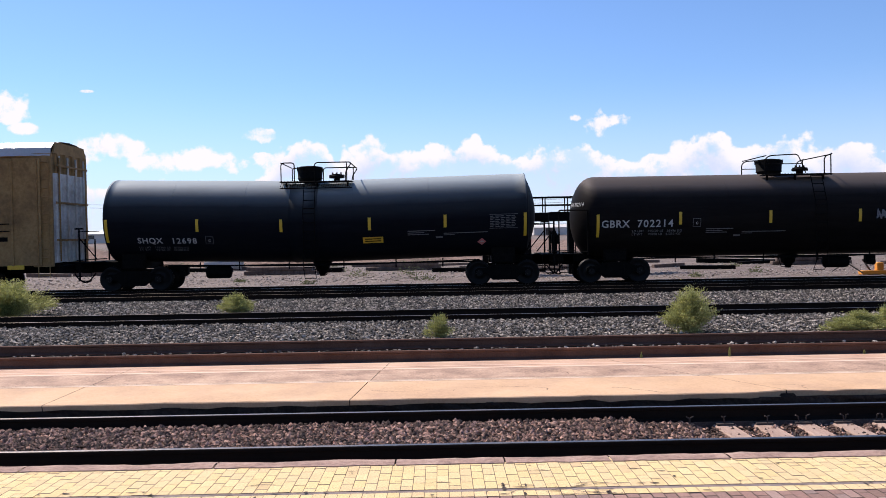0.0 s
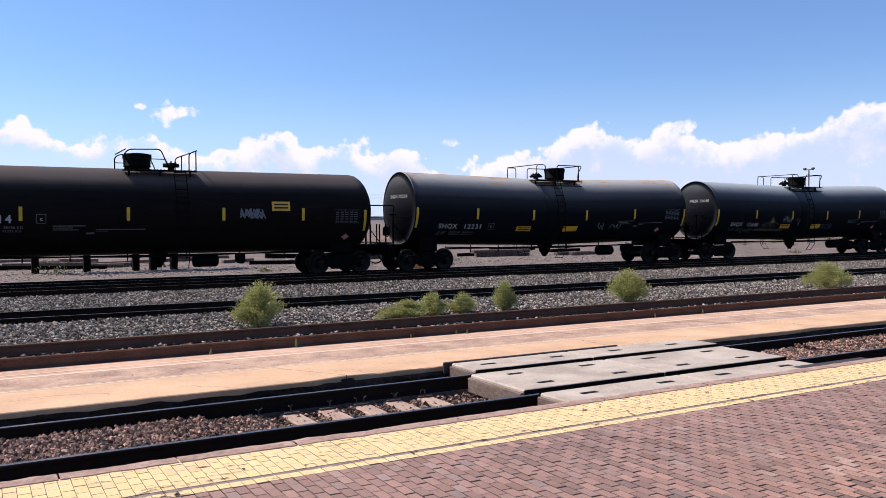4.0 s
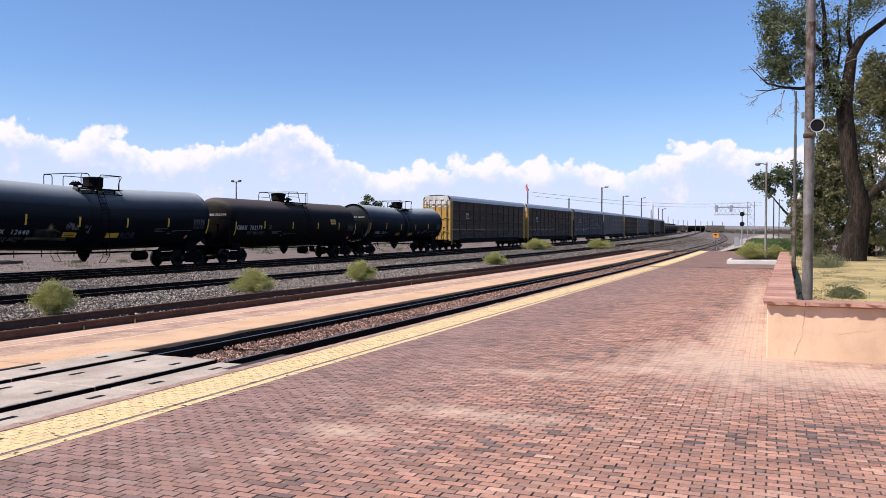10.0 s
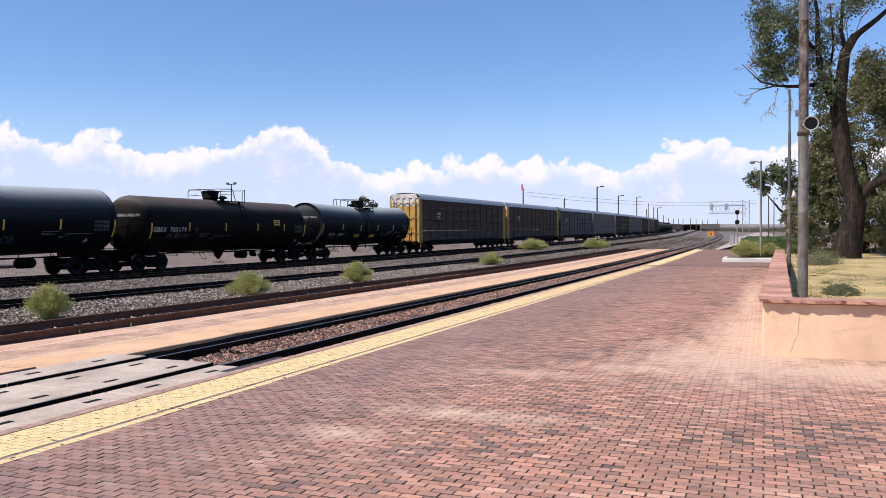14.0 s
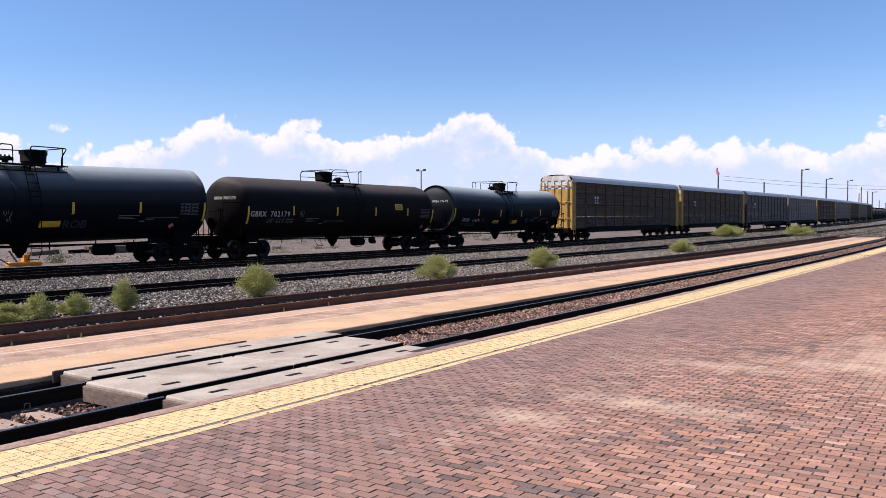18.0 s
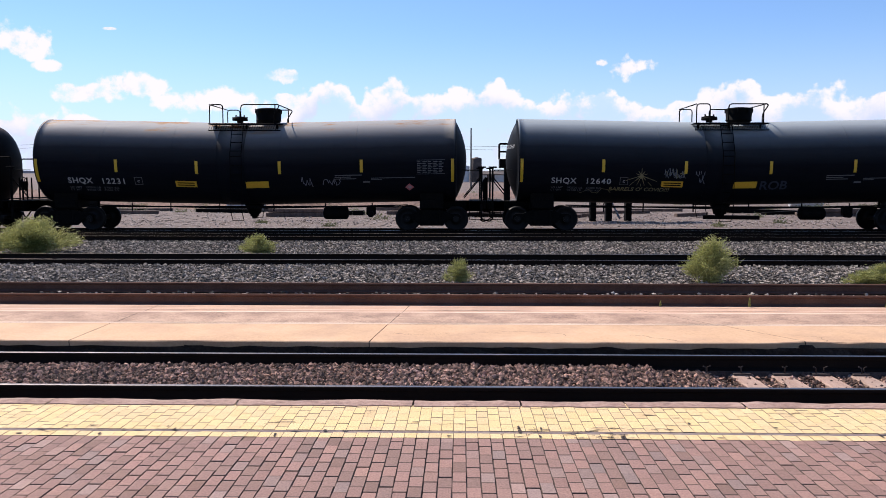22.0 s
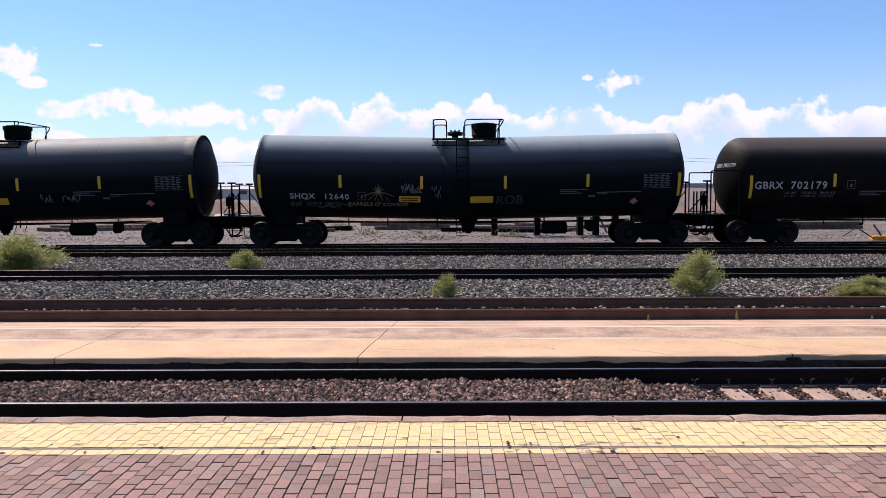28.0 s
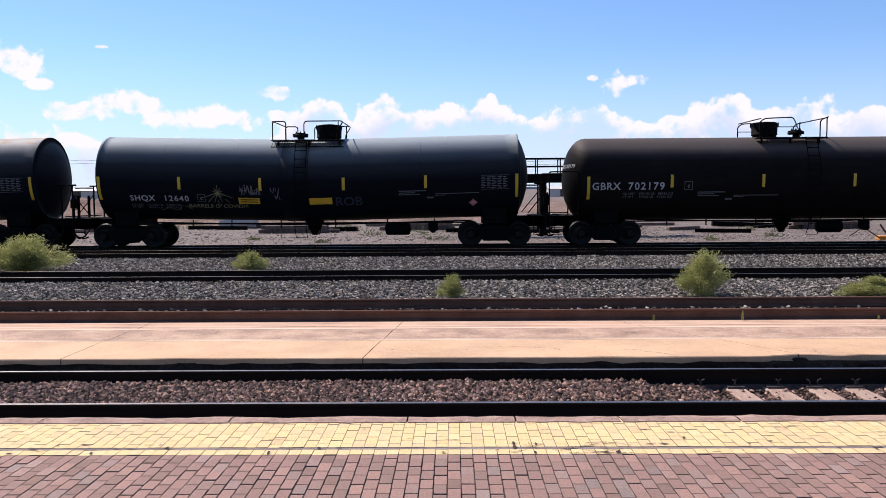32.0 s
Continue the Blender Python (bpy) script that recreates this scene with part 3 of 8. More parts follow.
# ---- mesh tools ----
class Build:
    """Gathers the faces of one mesh."""

    def __init__(self):
        self.v, self.f, self.s = [], [], []

    def add(self, verts, faces, smooth=False):
        n = len(self.v)
        self.v += [tuple(p) for p in verts]
        self.f += [tuple(n + i for i in f) for f in faces]
        self.s += [smooth] * len(faces)
        return self

    def box(self, x, y, z, sx, sy, sz, bevel=0.0, m=None):
        """A box round (x, y, z), its edges cut by bevel."""
        h = (sx / 2, sy / 2, sz / 2)
        b = min(bevel, 0.45 * min(sx, sy, sz))
        if b <= 0:
            pts = [(x + i * h[0], y + j * h[1], z + k * h[2]) for i in (-1, 1) for j in (-1, 1) for k in (-1, 1)]
            faces = [(0, 1, 3, 2), (4, 6, 7, 5), (0, 4, 5, 1), (2, 3, 7, 6), (0, 2, 6, 4), (1, 5, 7, 3)]
        else:
            pts, at = [], {}
            for i in (-1, 1):
                for j in (-1, 1):
                    for k in (-1, 1):
                        for axis in range(3):
                            p = [i * (h[0] - b), j * (h[1] - b), k * (h[2] - b)]
                            p[axis] = (i, j, k)[axis] * h[axis]
                            at[i, j, k, axis] = len(pts)
                            pts.append((x + p[0], y + p[1], z + p[2]))
            faces = []
            for axis in range(3):
                o = [a for a in range(3) if a != axis]
                for sgn in (-1, 1):
                    ring = []
                    for c in ((-1, -1), (1, -1), (1, 1), (-1, 1)):
                        key = [0, 0, 0]
                        key[axis], key[o[0]], key[o[1]] = sgn, c[0], c[1]
                        ring.append(at[(*key, axis)])
                    faces.append(tuple(ring if (sgn > 0) == (axis != 1) else ring[::-1]))
            for axis in range(3):
                o = [a for a in range(3) if a != axis]
                for c in ((-1, -1), (1, -1), (1, 1), (-1, 1)):
                    ends = []
                    for sgn in (-1, 1):
                        key = [0, 0, 0]
                        key[axis], key[o[0]], key[o[1]] = sgn, c[0], c[1]
                        ends.append(tuple(key))
                    faces.append((at[(*ends[0], o[0])], at[(*ends[1], o[0])], at[(*ends[1], o[1])], at[(*ends[0], o[1])]))
            for i in (-1, 1):
                for j in (-1, 1):
                    for k in (-1, 1):
                        faces.append(tuple(at[i, j, k, a] for a in range(3)))
        if m is not None:
            pts = [tuple(m @ Vector(p)) for p in pts]
        return self.add(pts, faces)

    def tube(self, path, r, sides=8, caps=True, close=False):
        """A round bar along a line of points; r: one radius or one a point."""
        path = [Vector(p) for p in path]
        radii = r if isinstance(r, (list, tuple)) else [r] * len(path)
        rings, n = [], len(path)
        side = None
        for i, p in enumerate(path):
            a, b = path[(i - 1) % n if close else max(0, i - 1)], path[(i + 1) % n if close else min(n - 1, i + 1)]
            way = (b - a).normalized()
            if side is None:
                side = way.orthogonal().normalized()
            else:
                side = (side - way * side.dot(way))
                side = side.normalized() if side.length > 1e-5 else way.orthogonal().normalized()
            up = way.cross(side)
            rings.append([p + (side * math.cos(2 * math.pi * k / sides) + up * math.sin(2 * math.pi * k / sides)) * radii[i] for k in range(sides)])
        verts = [v for ring in rings for v in ring]
        faces = [(i * sides + k, i * sides + (k + 1) % sides, ((i + 1) % n) * sides + (k + 1) % sides, ((i + 1) % n) * sides + k) for i in range(n if close else n - 1) for k in range(sides)]
        self.add(verts, faces, True)
        if caps and not close:
            self.add(rings[0], [tuple(range(sides))[::-1]])
            self.add(rings[-1], [tuple(range(sides))])
        return self

    def lathe(self, axis, profile, sides=24, centre=(0, 0, 0), smooth=True, close=False):
        """Turns (along, radius) pairs round an axis through the centre."""
        verts, faces, n = [], [], len(profile)
        for a, r in profile:
            for k in range(sides):
                c, s = r * math.cos(2 * math.pi * k / sides), r * math.sin(2 * math.pi * k / sides)
                p = {"x": (a, c, s), "y": (c, a, s), "z": (c, s, a)}[axis]
                verts.append((p[0] + centre[0], p[1] + centre[1], p[2] + centre[2]))
        for i in range(n if close else n - 1):
            for k in range(sides):
                j = (i + 1) % n
                faces.append((i * sides + k, i * sides + (k + 1) % sides, j * sides + (k + 1) % sides, j * sides + k))
        self.add(verts, faces, smooth)
        if not close:
            for i in (0, n - 1):
                if profile[i][1] > 1e-4:
                    self.add(verts[i * sides:(i + 1) * sides], [tuple(range(sides))])
        return self

    def disc(self, axis, a, b, r, sides=16, centre=(0, 0, 0)):
        return self.lathe(axis, [(a, r), (b, r)], sides, centre)

    def strip(self, xs, rows, bent=True, caps=True):
        """A long profile of (y, z) pairs swept along x, following the tracks' bend and the climb."""
        verts, n = [], len(rows)
        for x in xs:
            for y, z in rows:
                verts.append((x, y + (bend(x) if bent else 0.0), z + rise(x, y)))
        faces = [(i * n + k, (i + 1) * n + k, (i + 1) * n + k + 1, i * n + k + 1) for i in range(len(xs) - 1) for k in range(n - 1)]
        self.add(verts, faces)
        return self


def part(name, build, mat, parent=None, label="", at=None):
    """Links what was gathered as one mesh object, under its thing if one is given."""
    data = build if isinstance(build, bpy.types.Mesh) else mesh_of(name, build, mat)
    ob = new(name, data)
    if parent is not None:
        ob.parent = parent
    if at is not None:
        ob.matrix_basis = at
    if label:
        ob["label"] = label
    return ob


def mesh_of(name, build, mat):
    data = bpy.data.meshes.new(name)
    data.from_pydata(build.v, [], build.f)
    data.polygons.foreach_set("use_smooth", build.s)
    for m in mat if isinstance(mat, (list, tuple)) else [mat]:
        data.materials.append(m)
    fix = bmesh.new()
    fix.from_mesh(data)
    if len(build.f) < 60000:
        bmesh.ops.recalc_face_normals(fix, faces=fix.faces)
    fix.to_mesh(data)
    fix.free()
    data.update()
    return data


def thing(name, label, category, at=None, group="", kind=""):
    ob = new(name)
    if at is not None:
        ob.matrix_basis = at
    return tagged(ob, label, category, group, kind)


def structure(name, build, mat, label="", at=None):
    return tagged(part(name, build, mat, None, label, at), label, "", "", "structure")


def text_mesh(text, size, mat, extrude=0.0, align="LEFT", spacing=1.0, shear=0.0):
    curve = bpy.data.curves.new("lettering", "FONT")
    curve.body, curve.size, curve.extrude, curve.align_x, curve.space_character, curve.shear = text, size, extrude, align, spacing, shear
    curve.resolution_u = 3
    curve.offset = size * 0.018
    ob = bpy.data.objects.new("lettering", curve)
    data = bpy.data.meshes.new_from_object(ob)
    bpy.data.objects.remove(ob)
    bpy.data.curves.remove(curve)
    data.materials.append(mat)
    return data

# ---- ground, platforms and tracks ----
def ground_height(x, y):
    low = -0.36 if y < 15 else -0.36 + 0.24 * min(1.0, (y - 15) / 16.0)
    return low + rise(x, y)


def build_ground():
    marks = [0, 6, 12, 18, 25, 33, 40, 48, 60, 80, 110, 150, 220, 320, 480, 700, 1000, 1500, 2200, 3200, 4500]
    axis = sorted({-m for m in marks} | set(marks))
    b = Build()
    n = len(axis)
    verts = [(x, y, ground_height(x, y)) for x in axis for y in axis]
    faces = [(i * n + j, (i + 1) * n + j, (i + 1) * n + j + 1, i * n + j + 1) for i in range(n - 1) for j in range(n - 1)]
    b.add(verts, faces, True)
    structure("ground", b, DIRT, "pale brown desert dirt reaching to the horizon")


build_ground()
WEST, EAST = -90.0, 560.0


def build_beds():
    xs = steps(WEST, EAST)
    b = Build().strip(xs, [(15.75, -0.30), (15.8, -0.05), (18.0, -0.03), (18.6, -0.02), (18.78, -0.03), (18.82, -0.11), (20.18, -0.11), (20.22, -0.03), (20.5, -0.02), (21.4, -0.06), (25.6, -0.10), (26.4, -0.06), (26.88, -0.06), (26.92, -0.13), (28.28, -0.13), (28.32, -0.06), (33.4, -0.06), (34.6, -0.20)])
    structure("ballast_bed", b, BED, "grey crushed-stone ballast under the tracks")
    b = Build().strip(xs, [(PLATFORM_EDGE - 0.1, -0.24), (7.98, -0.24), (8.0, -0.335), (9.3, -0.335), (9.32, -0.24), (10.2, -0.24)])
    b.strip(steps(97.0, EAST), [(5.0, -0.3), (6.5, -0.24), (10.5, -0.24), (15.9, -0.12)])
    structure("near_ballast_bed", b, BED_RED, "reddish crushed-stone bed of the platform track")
    b = Build()
    for y0, y1, z in ((15.3, 18.6, 0.005), (20.4, 26.7, -0.02), (28.5, 31.0, -0.03)):
        b.strip(steps(95.0, EAST), [(y0, z - 0.03), (y0 + 0.3, z), (y1 - 0.3, z), (y1, z - 0.03)])
    b.strip(steps(97.0, EAST), [(9.6, -0.2), (10.4, -0.1), (13.3, -0.06), (15.2, -0.03)]).strip(steps(97.0, EAST), [(3.0, -0.2), (5.2, -0.16), (7.7, -0.19)])
    structure("far_ballast_bed", b, FAR_STONE, "pale crushed stone between the tracks beyond the platforms")


build_beds()
PROFILE = [(-0.072, 0.0), (-0.072, 0.012), (-0.012, 0.035), (-0.009, 0.125), (-0.034, 0.137), (-0.036, 0.163), (-0.028, 0.171)]


def rail_rows(y, top):
    left = [(y + a, top - 0.171 + b) for a, b in PROFILE]
    return left, [(2 * y - a, b) for a, b in left[::-1]]


def build_track(name, centre, top, mat, head, label, a=WEST, b=EAST, ties=True):
    xs = steps(a, b)
    t = thing(name, label, "railway track", kind="structure")
    for side in (-1, 1):
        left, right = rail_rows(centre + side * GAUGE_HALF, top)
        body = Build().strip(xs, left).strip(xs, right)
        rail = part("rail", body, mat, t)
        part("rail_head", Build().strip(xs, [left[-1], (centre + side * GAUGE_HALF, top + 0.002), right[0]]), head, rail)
    return t


def tie_shape():
    return mesh_of("tie", Build().box(0, 0, 0, 0.23, 2.55, 0.16, 0.015), BARE_TIE)


TRACKS = {}
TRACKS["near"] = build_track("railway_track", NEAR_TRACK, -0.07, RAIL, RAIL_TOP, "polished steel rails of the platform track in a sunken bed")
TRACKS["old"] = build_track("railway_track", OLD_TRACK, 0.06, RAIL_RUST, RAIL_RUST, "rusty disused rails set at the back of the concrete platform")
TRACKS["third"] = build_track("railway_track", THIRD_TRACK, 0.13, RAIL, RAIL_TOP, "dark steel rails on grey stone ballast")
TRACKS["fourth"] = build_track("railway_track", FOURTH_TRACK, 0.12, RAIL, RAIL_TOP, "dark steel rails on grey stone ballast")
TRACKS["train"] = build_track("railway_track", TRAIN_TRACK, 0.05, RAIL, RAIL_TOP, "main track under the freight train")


def build_ties():
    data = tie_shape()
    spike = mesh_of("spike", Build().tube([(0, 0, -0.03), (0.008, 0, 0.055), (0.045, 0, 0.075)], 0.008, 6), SPIKE)
    plate = mesh_of("tie_plate", Build().box(0, 0, 0, 0.2, 0.36, 0.022, 0.004), SPIKE)
    for k in range(-14, 60):
        x = 2.78 + 0.45 * k
        if 5.2 < x < 11.0:
            continue
        part("tie", data, TIE, TRACKS["near"], at=pose(x, NEAR_TRACK, -0.345 if 2.6 < x < 5.6 else -0.38, 0, 0, random.uniform(-1.2, 1.2)))
        if 2.6 < x < 5.6:
            for y in (NEAR_TRACK - GAUGE_HALF, NEAR_TRACK + GAUGE_HALF):
                part("tie_plate", plate, SPIKE, TRACKS["near"], at=pose(x, y, -0.254))
            for y, turn in ((NEAR_TRACK - 0.64, 90), (NEAR_TRACK + 0.64, -60), (NEAR_TRACK + 0.60, 200)):
                part("spike", spike, SPIKE, TRACKS["near"], at=pose(x + random.uniform(-0.06, 0.06), y, -0.235, 0, 0, turn + random.uniform(-30, 30)))


build_ties()


def build_platforms():
    xs = steps(WEST, 93.0)
    b = Build().strip(xs, [(PLATFORM_EDGE - 0.26, -0.4), (PLATFORM_EDGE - 0.26, -0.012), (-14.0, -0.012)], bent=False)
    structure("pavement", b, SAND_JOINT, "platform paved with weathered red bricks")
    xs = steps(WEST, 98.0)
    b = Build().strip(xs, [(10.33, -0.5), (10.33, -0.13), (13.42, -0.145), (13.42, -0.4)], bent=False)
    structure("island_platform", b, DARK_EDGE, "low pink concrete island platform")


build_platforms()

# ---- the freight train ----
TANK_R = 1.58
WHEEL_R = 0.455
RAIL_Z = 0.052
MOVING = []          # (thing, place along the train)
WHEELSETS = []       # (part, local place)


def wrap(data, radius, x0, z0, side=-1, sag=None):
    """Lays flat lettering (x right, y up) on the round side of a tank; z0: height over the tank's axis."""
    a0 = math.asin(max(-0.99, min(0.99, z0 / radius)))
    for v in data.vertices:
        a = a0 + v.co.y / radius
        lift = radius + 0.012 + v.co.z
        x = x0 + v.co.x
        v.co = (x, side * math.cos(a) * lift, math.sin(a) * lift + (sag(x) if sag else 0.0))
    data.update()
    return data


def patch(width, height, nx=4, ny=4):
    """A flat little sheet, cut fine enough to be laid on a curve."""
    data = bpy.data.meshes.new("patch")
    verts = [(width * i / nx, height * j / ny, 0) for i in range(nx + 1) for j in range(ny + 1)]
    m = ny + 1
    data.from_pydata(verts, [], [(i * m + j, (i + 1) * m + j, (i + 1) * m + j + 1, i * m + j + 1) for i in range(nx) for j in range(ny)])
    return data


def painted(data, mat):
    data.materials.append(mat)
    return data


def bars(lines, mat):
    """Rows of short dashes for stencilled words too small to read: (x, y, width, height) each."""
    data = bpy.data.meshes.new("stencil")
    verts, faces = [], []
    for x, y, w, h in lines:
        n = len(verts)
        verts += [(x, y, 0), (x + w, y, 0), (x + w, y + h, 0), (x, y + h, 0)]
        faces.append((n, n + 1, n + 2, n + 3))
    data.from_pydata(verts, [], faces)
    data.materials.append(mat)
    return data


def wheel_mesh():
    prof = [(-0.07, 0.08), (-0.07, 0.13), (-0.02, 0.16), (-0.015, 0.33), (-0.055, 0.37), (-0.06, WHEEL_R - 0.01), (-0.055, WHEEL_R), (0.04, WHEEL_R), (0.05, WHEEL_R + 0.028), (0.075, WHEEL_R + 0.028), (0.08, 0.38), (0.03, 0.34), (0.03, 0.16), (0.07, 0.13), (0.07, 0.08)]
    return prof


def wheelset_data():
    b = Build()
    for s in (-1, 1):
        b.lathe("y", [(s * (GAUGE_HALF - a), r) for a, r in wheel_mesh()], 28)
    b.disc("y", -1.05, 1.05, 0.085, 12)
    for s in (-1, 1):
        b.disc("y", s * 0.94, s * 1.09, 0.12, 12)
        for k in range(3):
            a = 2 * math.pi * k / 3
            b.box(0.055 * math.cos(a), s * 1.10, 0.055 * math.sin(a), 0.035, 0.03, 0.035)
    return mesh_of("wheelset", b, WHEEL)


def sideframe_data():
    b = Build()
    pts = [(-1.10, 0.58), (-0.98, 0.66), (-0.72, 0.66), (-0.42, 0.78), (0.42, 0.78), (0.72, 0.66), (0.98, 0.66), (1.10, 0.58), (1.10, 0.48), (0.90, 0.44), (0.66, 0.42), (0.42, 0.20), (-0.42, 0.20), (-0.66, 0.42), (-0.90, 0.44), (-1.10, 0.48)]
    n = len(pts)
    verts = [(x, -0.06, z) for x, z in pts] + [(x, 0.06, z) for x, z in pts]
    b.add(verts, [tuple(range(n))[::-1], tuple(range(n, 2 * n))] + [(i, (i + 1) % n, n + (i + 1) % n, n + i) for i in range(n)])
    for s in (-1, 1):
        b.box(s * 0.93, 0, 0.50, 0.26, 0.18, 0.24, 0.05)
        b.box(s * 0.30, 0, 0.50, 0.10, 0.16, 0.44, 0.02)
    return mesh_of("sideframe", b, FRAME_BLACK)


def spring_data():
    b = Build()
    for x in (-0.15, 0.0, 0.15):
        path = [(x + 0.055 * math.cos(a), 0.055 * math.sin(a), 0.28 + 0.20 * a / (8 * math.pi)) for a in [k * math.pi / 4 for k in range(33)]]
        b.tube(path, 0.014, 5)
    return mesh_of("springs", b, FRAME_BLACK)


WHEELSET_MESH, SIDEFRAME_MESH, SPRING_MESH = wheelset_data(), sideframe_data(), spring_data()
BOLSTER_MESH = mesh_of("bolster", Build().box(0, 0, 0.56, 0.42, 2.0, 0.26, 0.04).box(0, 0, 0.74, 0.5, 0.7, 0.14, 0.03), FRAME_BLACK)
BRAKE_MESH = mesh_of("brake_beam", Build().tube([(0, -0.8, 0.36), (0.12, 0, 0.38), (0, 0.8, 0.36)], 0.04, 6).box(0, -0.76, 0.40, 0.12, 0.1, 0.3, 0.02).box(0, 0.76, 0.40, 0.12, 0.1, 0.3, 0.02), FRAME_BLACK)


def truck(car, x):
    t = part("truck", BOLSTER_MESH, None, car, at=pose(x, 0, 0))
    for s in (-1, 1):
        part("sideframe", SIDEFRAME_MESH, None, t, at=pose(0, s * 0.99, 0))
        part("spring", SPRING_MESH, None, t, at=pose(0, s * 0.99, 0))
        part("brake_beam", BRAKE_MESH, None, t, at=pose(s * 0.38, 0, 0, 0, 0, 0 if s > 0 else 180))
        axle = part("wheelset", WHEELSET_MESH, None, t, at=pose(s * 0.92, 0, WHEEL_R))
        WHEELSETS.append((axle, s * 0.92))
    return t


def head_profile(half, depth, r):
    out = []
    if depth < 0.6:
        # a shallow dished head inside a narrow rim
        for k in range(9):
            q = (r - 0.035) * k / 8
            out.append((-half + depth * (q / r) ** 2, q))
        return out + [(-half + depth - 0.05, r - 0.03), (-half + depth - 0.045, r + 0.008), (-half + depth + 0.03, r + 0.008), (-half + depth + 0.035, r)]
    for k in range(9):
        a = math.pi / 2 * k / 8
        out.append((-half + depth - depth * math.cos(a) * 1.0, r * math.sin(a) if k else 0.0))
    return out


def tank_shell(half, depth, r, sag, seams):
    """The tank, turned round x, with welded seams a little proud and, where sag is set, both halves falling to the middle."""
    left = head_profile(half, depth, r)
    prof = left[:]
    xs = []
    x = -half + depth + 0.25
    while x < half - depth:
        xs.append(x)
        x += 0.5
    for x in xs:
        prof.append((x, r))
    prof += [(-a, q) for a, q in left[::-1]]
    b = Build().lathe("x", prof, 64)
    if sag:
        b.v = [(x, y, z + sag(x)) for x, y, z in b.v]
    return b


def railing(b, pts, r=0.022):
    b.tube(pts, r, 6)
    return b


def round_bar(points, radius=0.12, n=4):
    """A line whose corners are rounded."""
    pts = [Vector(p) for p in points]
    out = [pts[0]]
    for a, p, c in zip(pts, pts[1:], pts[2:]):
        u, w = (a - p), (c - p)
        d = min(radius, u.length * 0.45, w.length * 0.45)
        s, e = p + u.normalized() * d, p + w.normalized() * d
        for k in range(n + 1):
            t = k / n
            out.append(s * (1 - t) ** 2 + p * 2 * t * (1 - t) + e * t * t)
    out.append(pts[-1])
    return out


def ladder(b, x, y, z0, z1, width=0.4, r=0.016, dy=0.0):
    n = max(2, int((z1 - z0) / 0.32))
    for s in (-1, 1):
        b.tube([(x + s * width / 2, y, z0), (x + s * width / 2, y + dy, z1)], r, 6)
    for k in range(n + 1):
        t = (k + 0.3) / (n + 0.6)
        b.tube([(x - width / 2, y + dy * t, z0 + (z1 - z0) * t), (x + width / 2, y + dy * t, z0 + (z1 - z0) * t)], r, 6)
    return b


def coupler(car, x, s):
    b = Build().box(x - s * 0.45, 0, 0.84, 0.9, 0.24, 0.26, 0.03).box(x + s * 0.12, 0, 0.84, 0.32, 0.34, 0.30, 0.06).box(x + s * 0.26, 0.09, 0.84, 0.16, 0.12, 0.28, 0.04)
    c = part("coupler", b, FRAME_BLACK, car)
    hose = round_bar([(x - s * 0.25, -0.32, 0.70), (x - s * 0.05, -0.34, 0.42), (x + s * 0.22, -0.30, 0.33), (x + s * 0.34, -0.20, 0.40)], 0.2, 5)
    part("air_hose", Build().tube(hose, 0.028, 6), FRAME_BLACK, c)
    lever = round_bar([(x - s * 0.12, -1.35, 0.86), (x - s * 0.12, -0.55, 0.86), (x + s * 0.02, -0.1, 0.98)], 0.1)
    part("uncoupling_lever", Build().tube(lever, 0.016, 6), FRAME_BLACK, c)
    return c


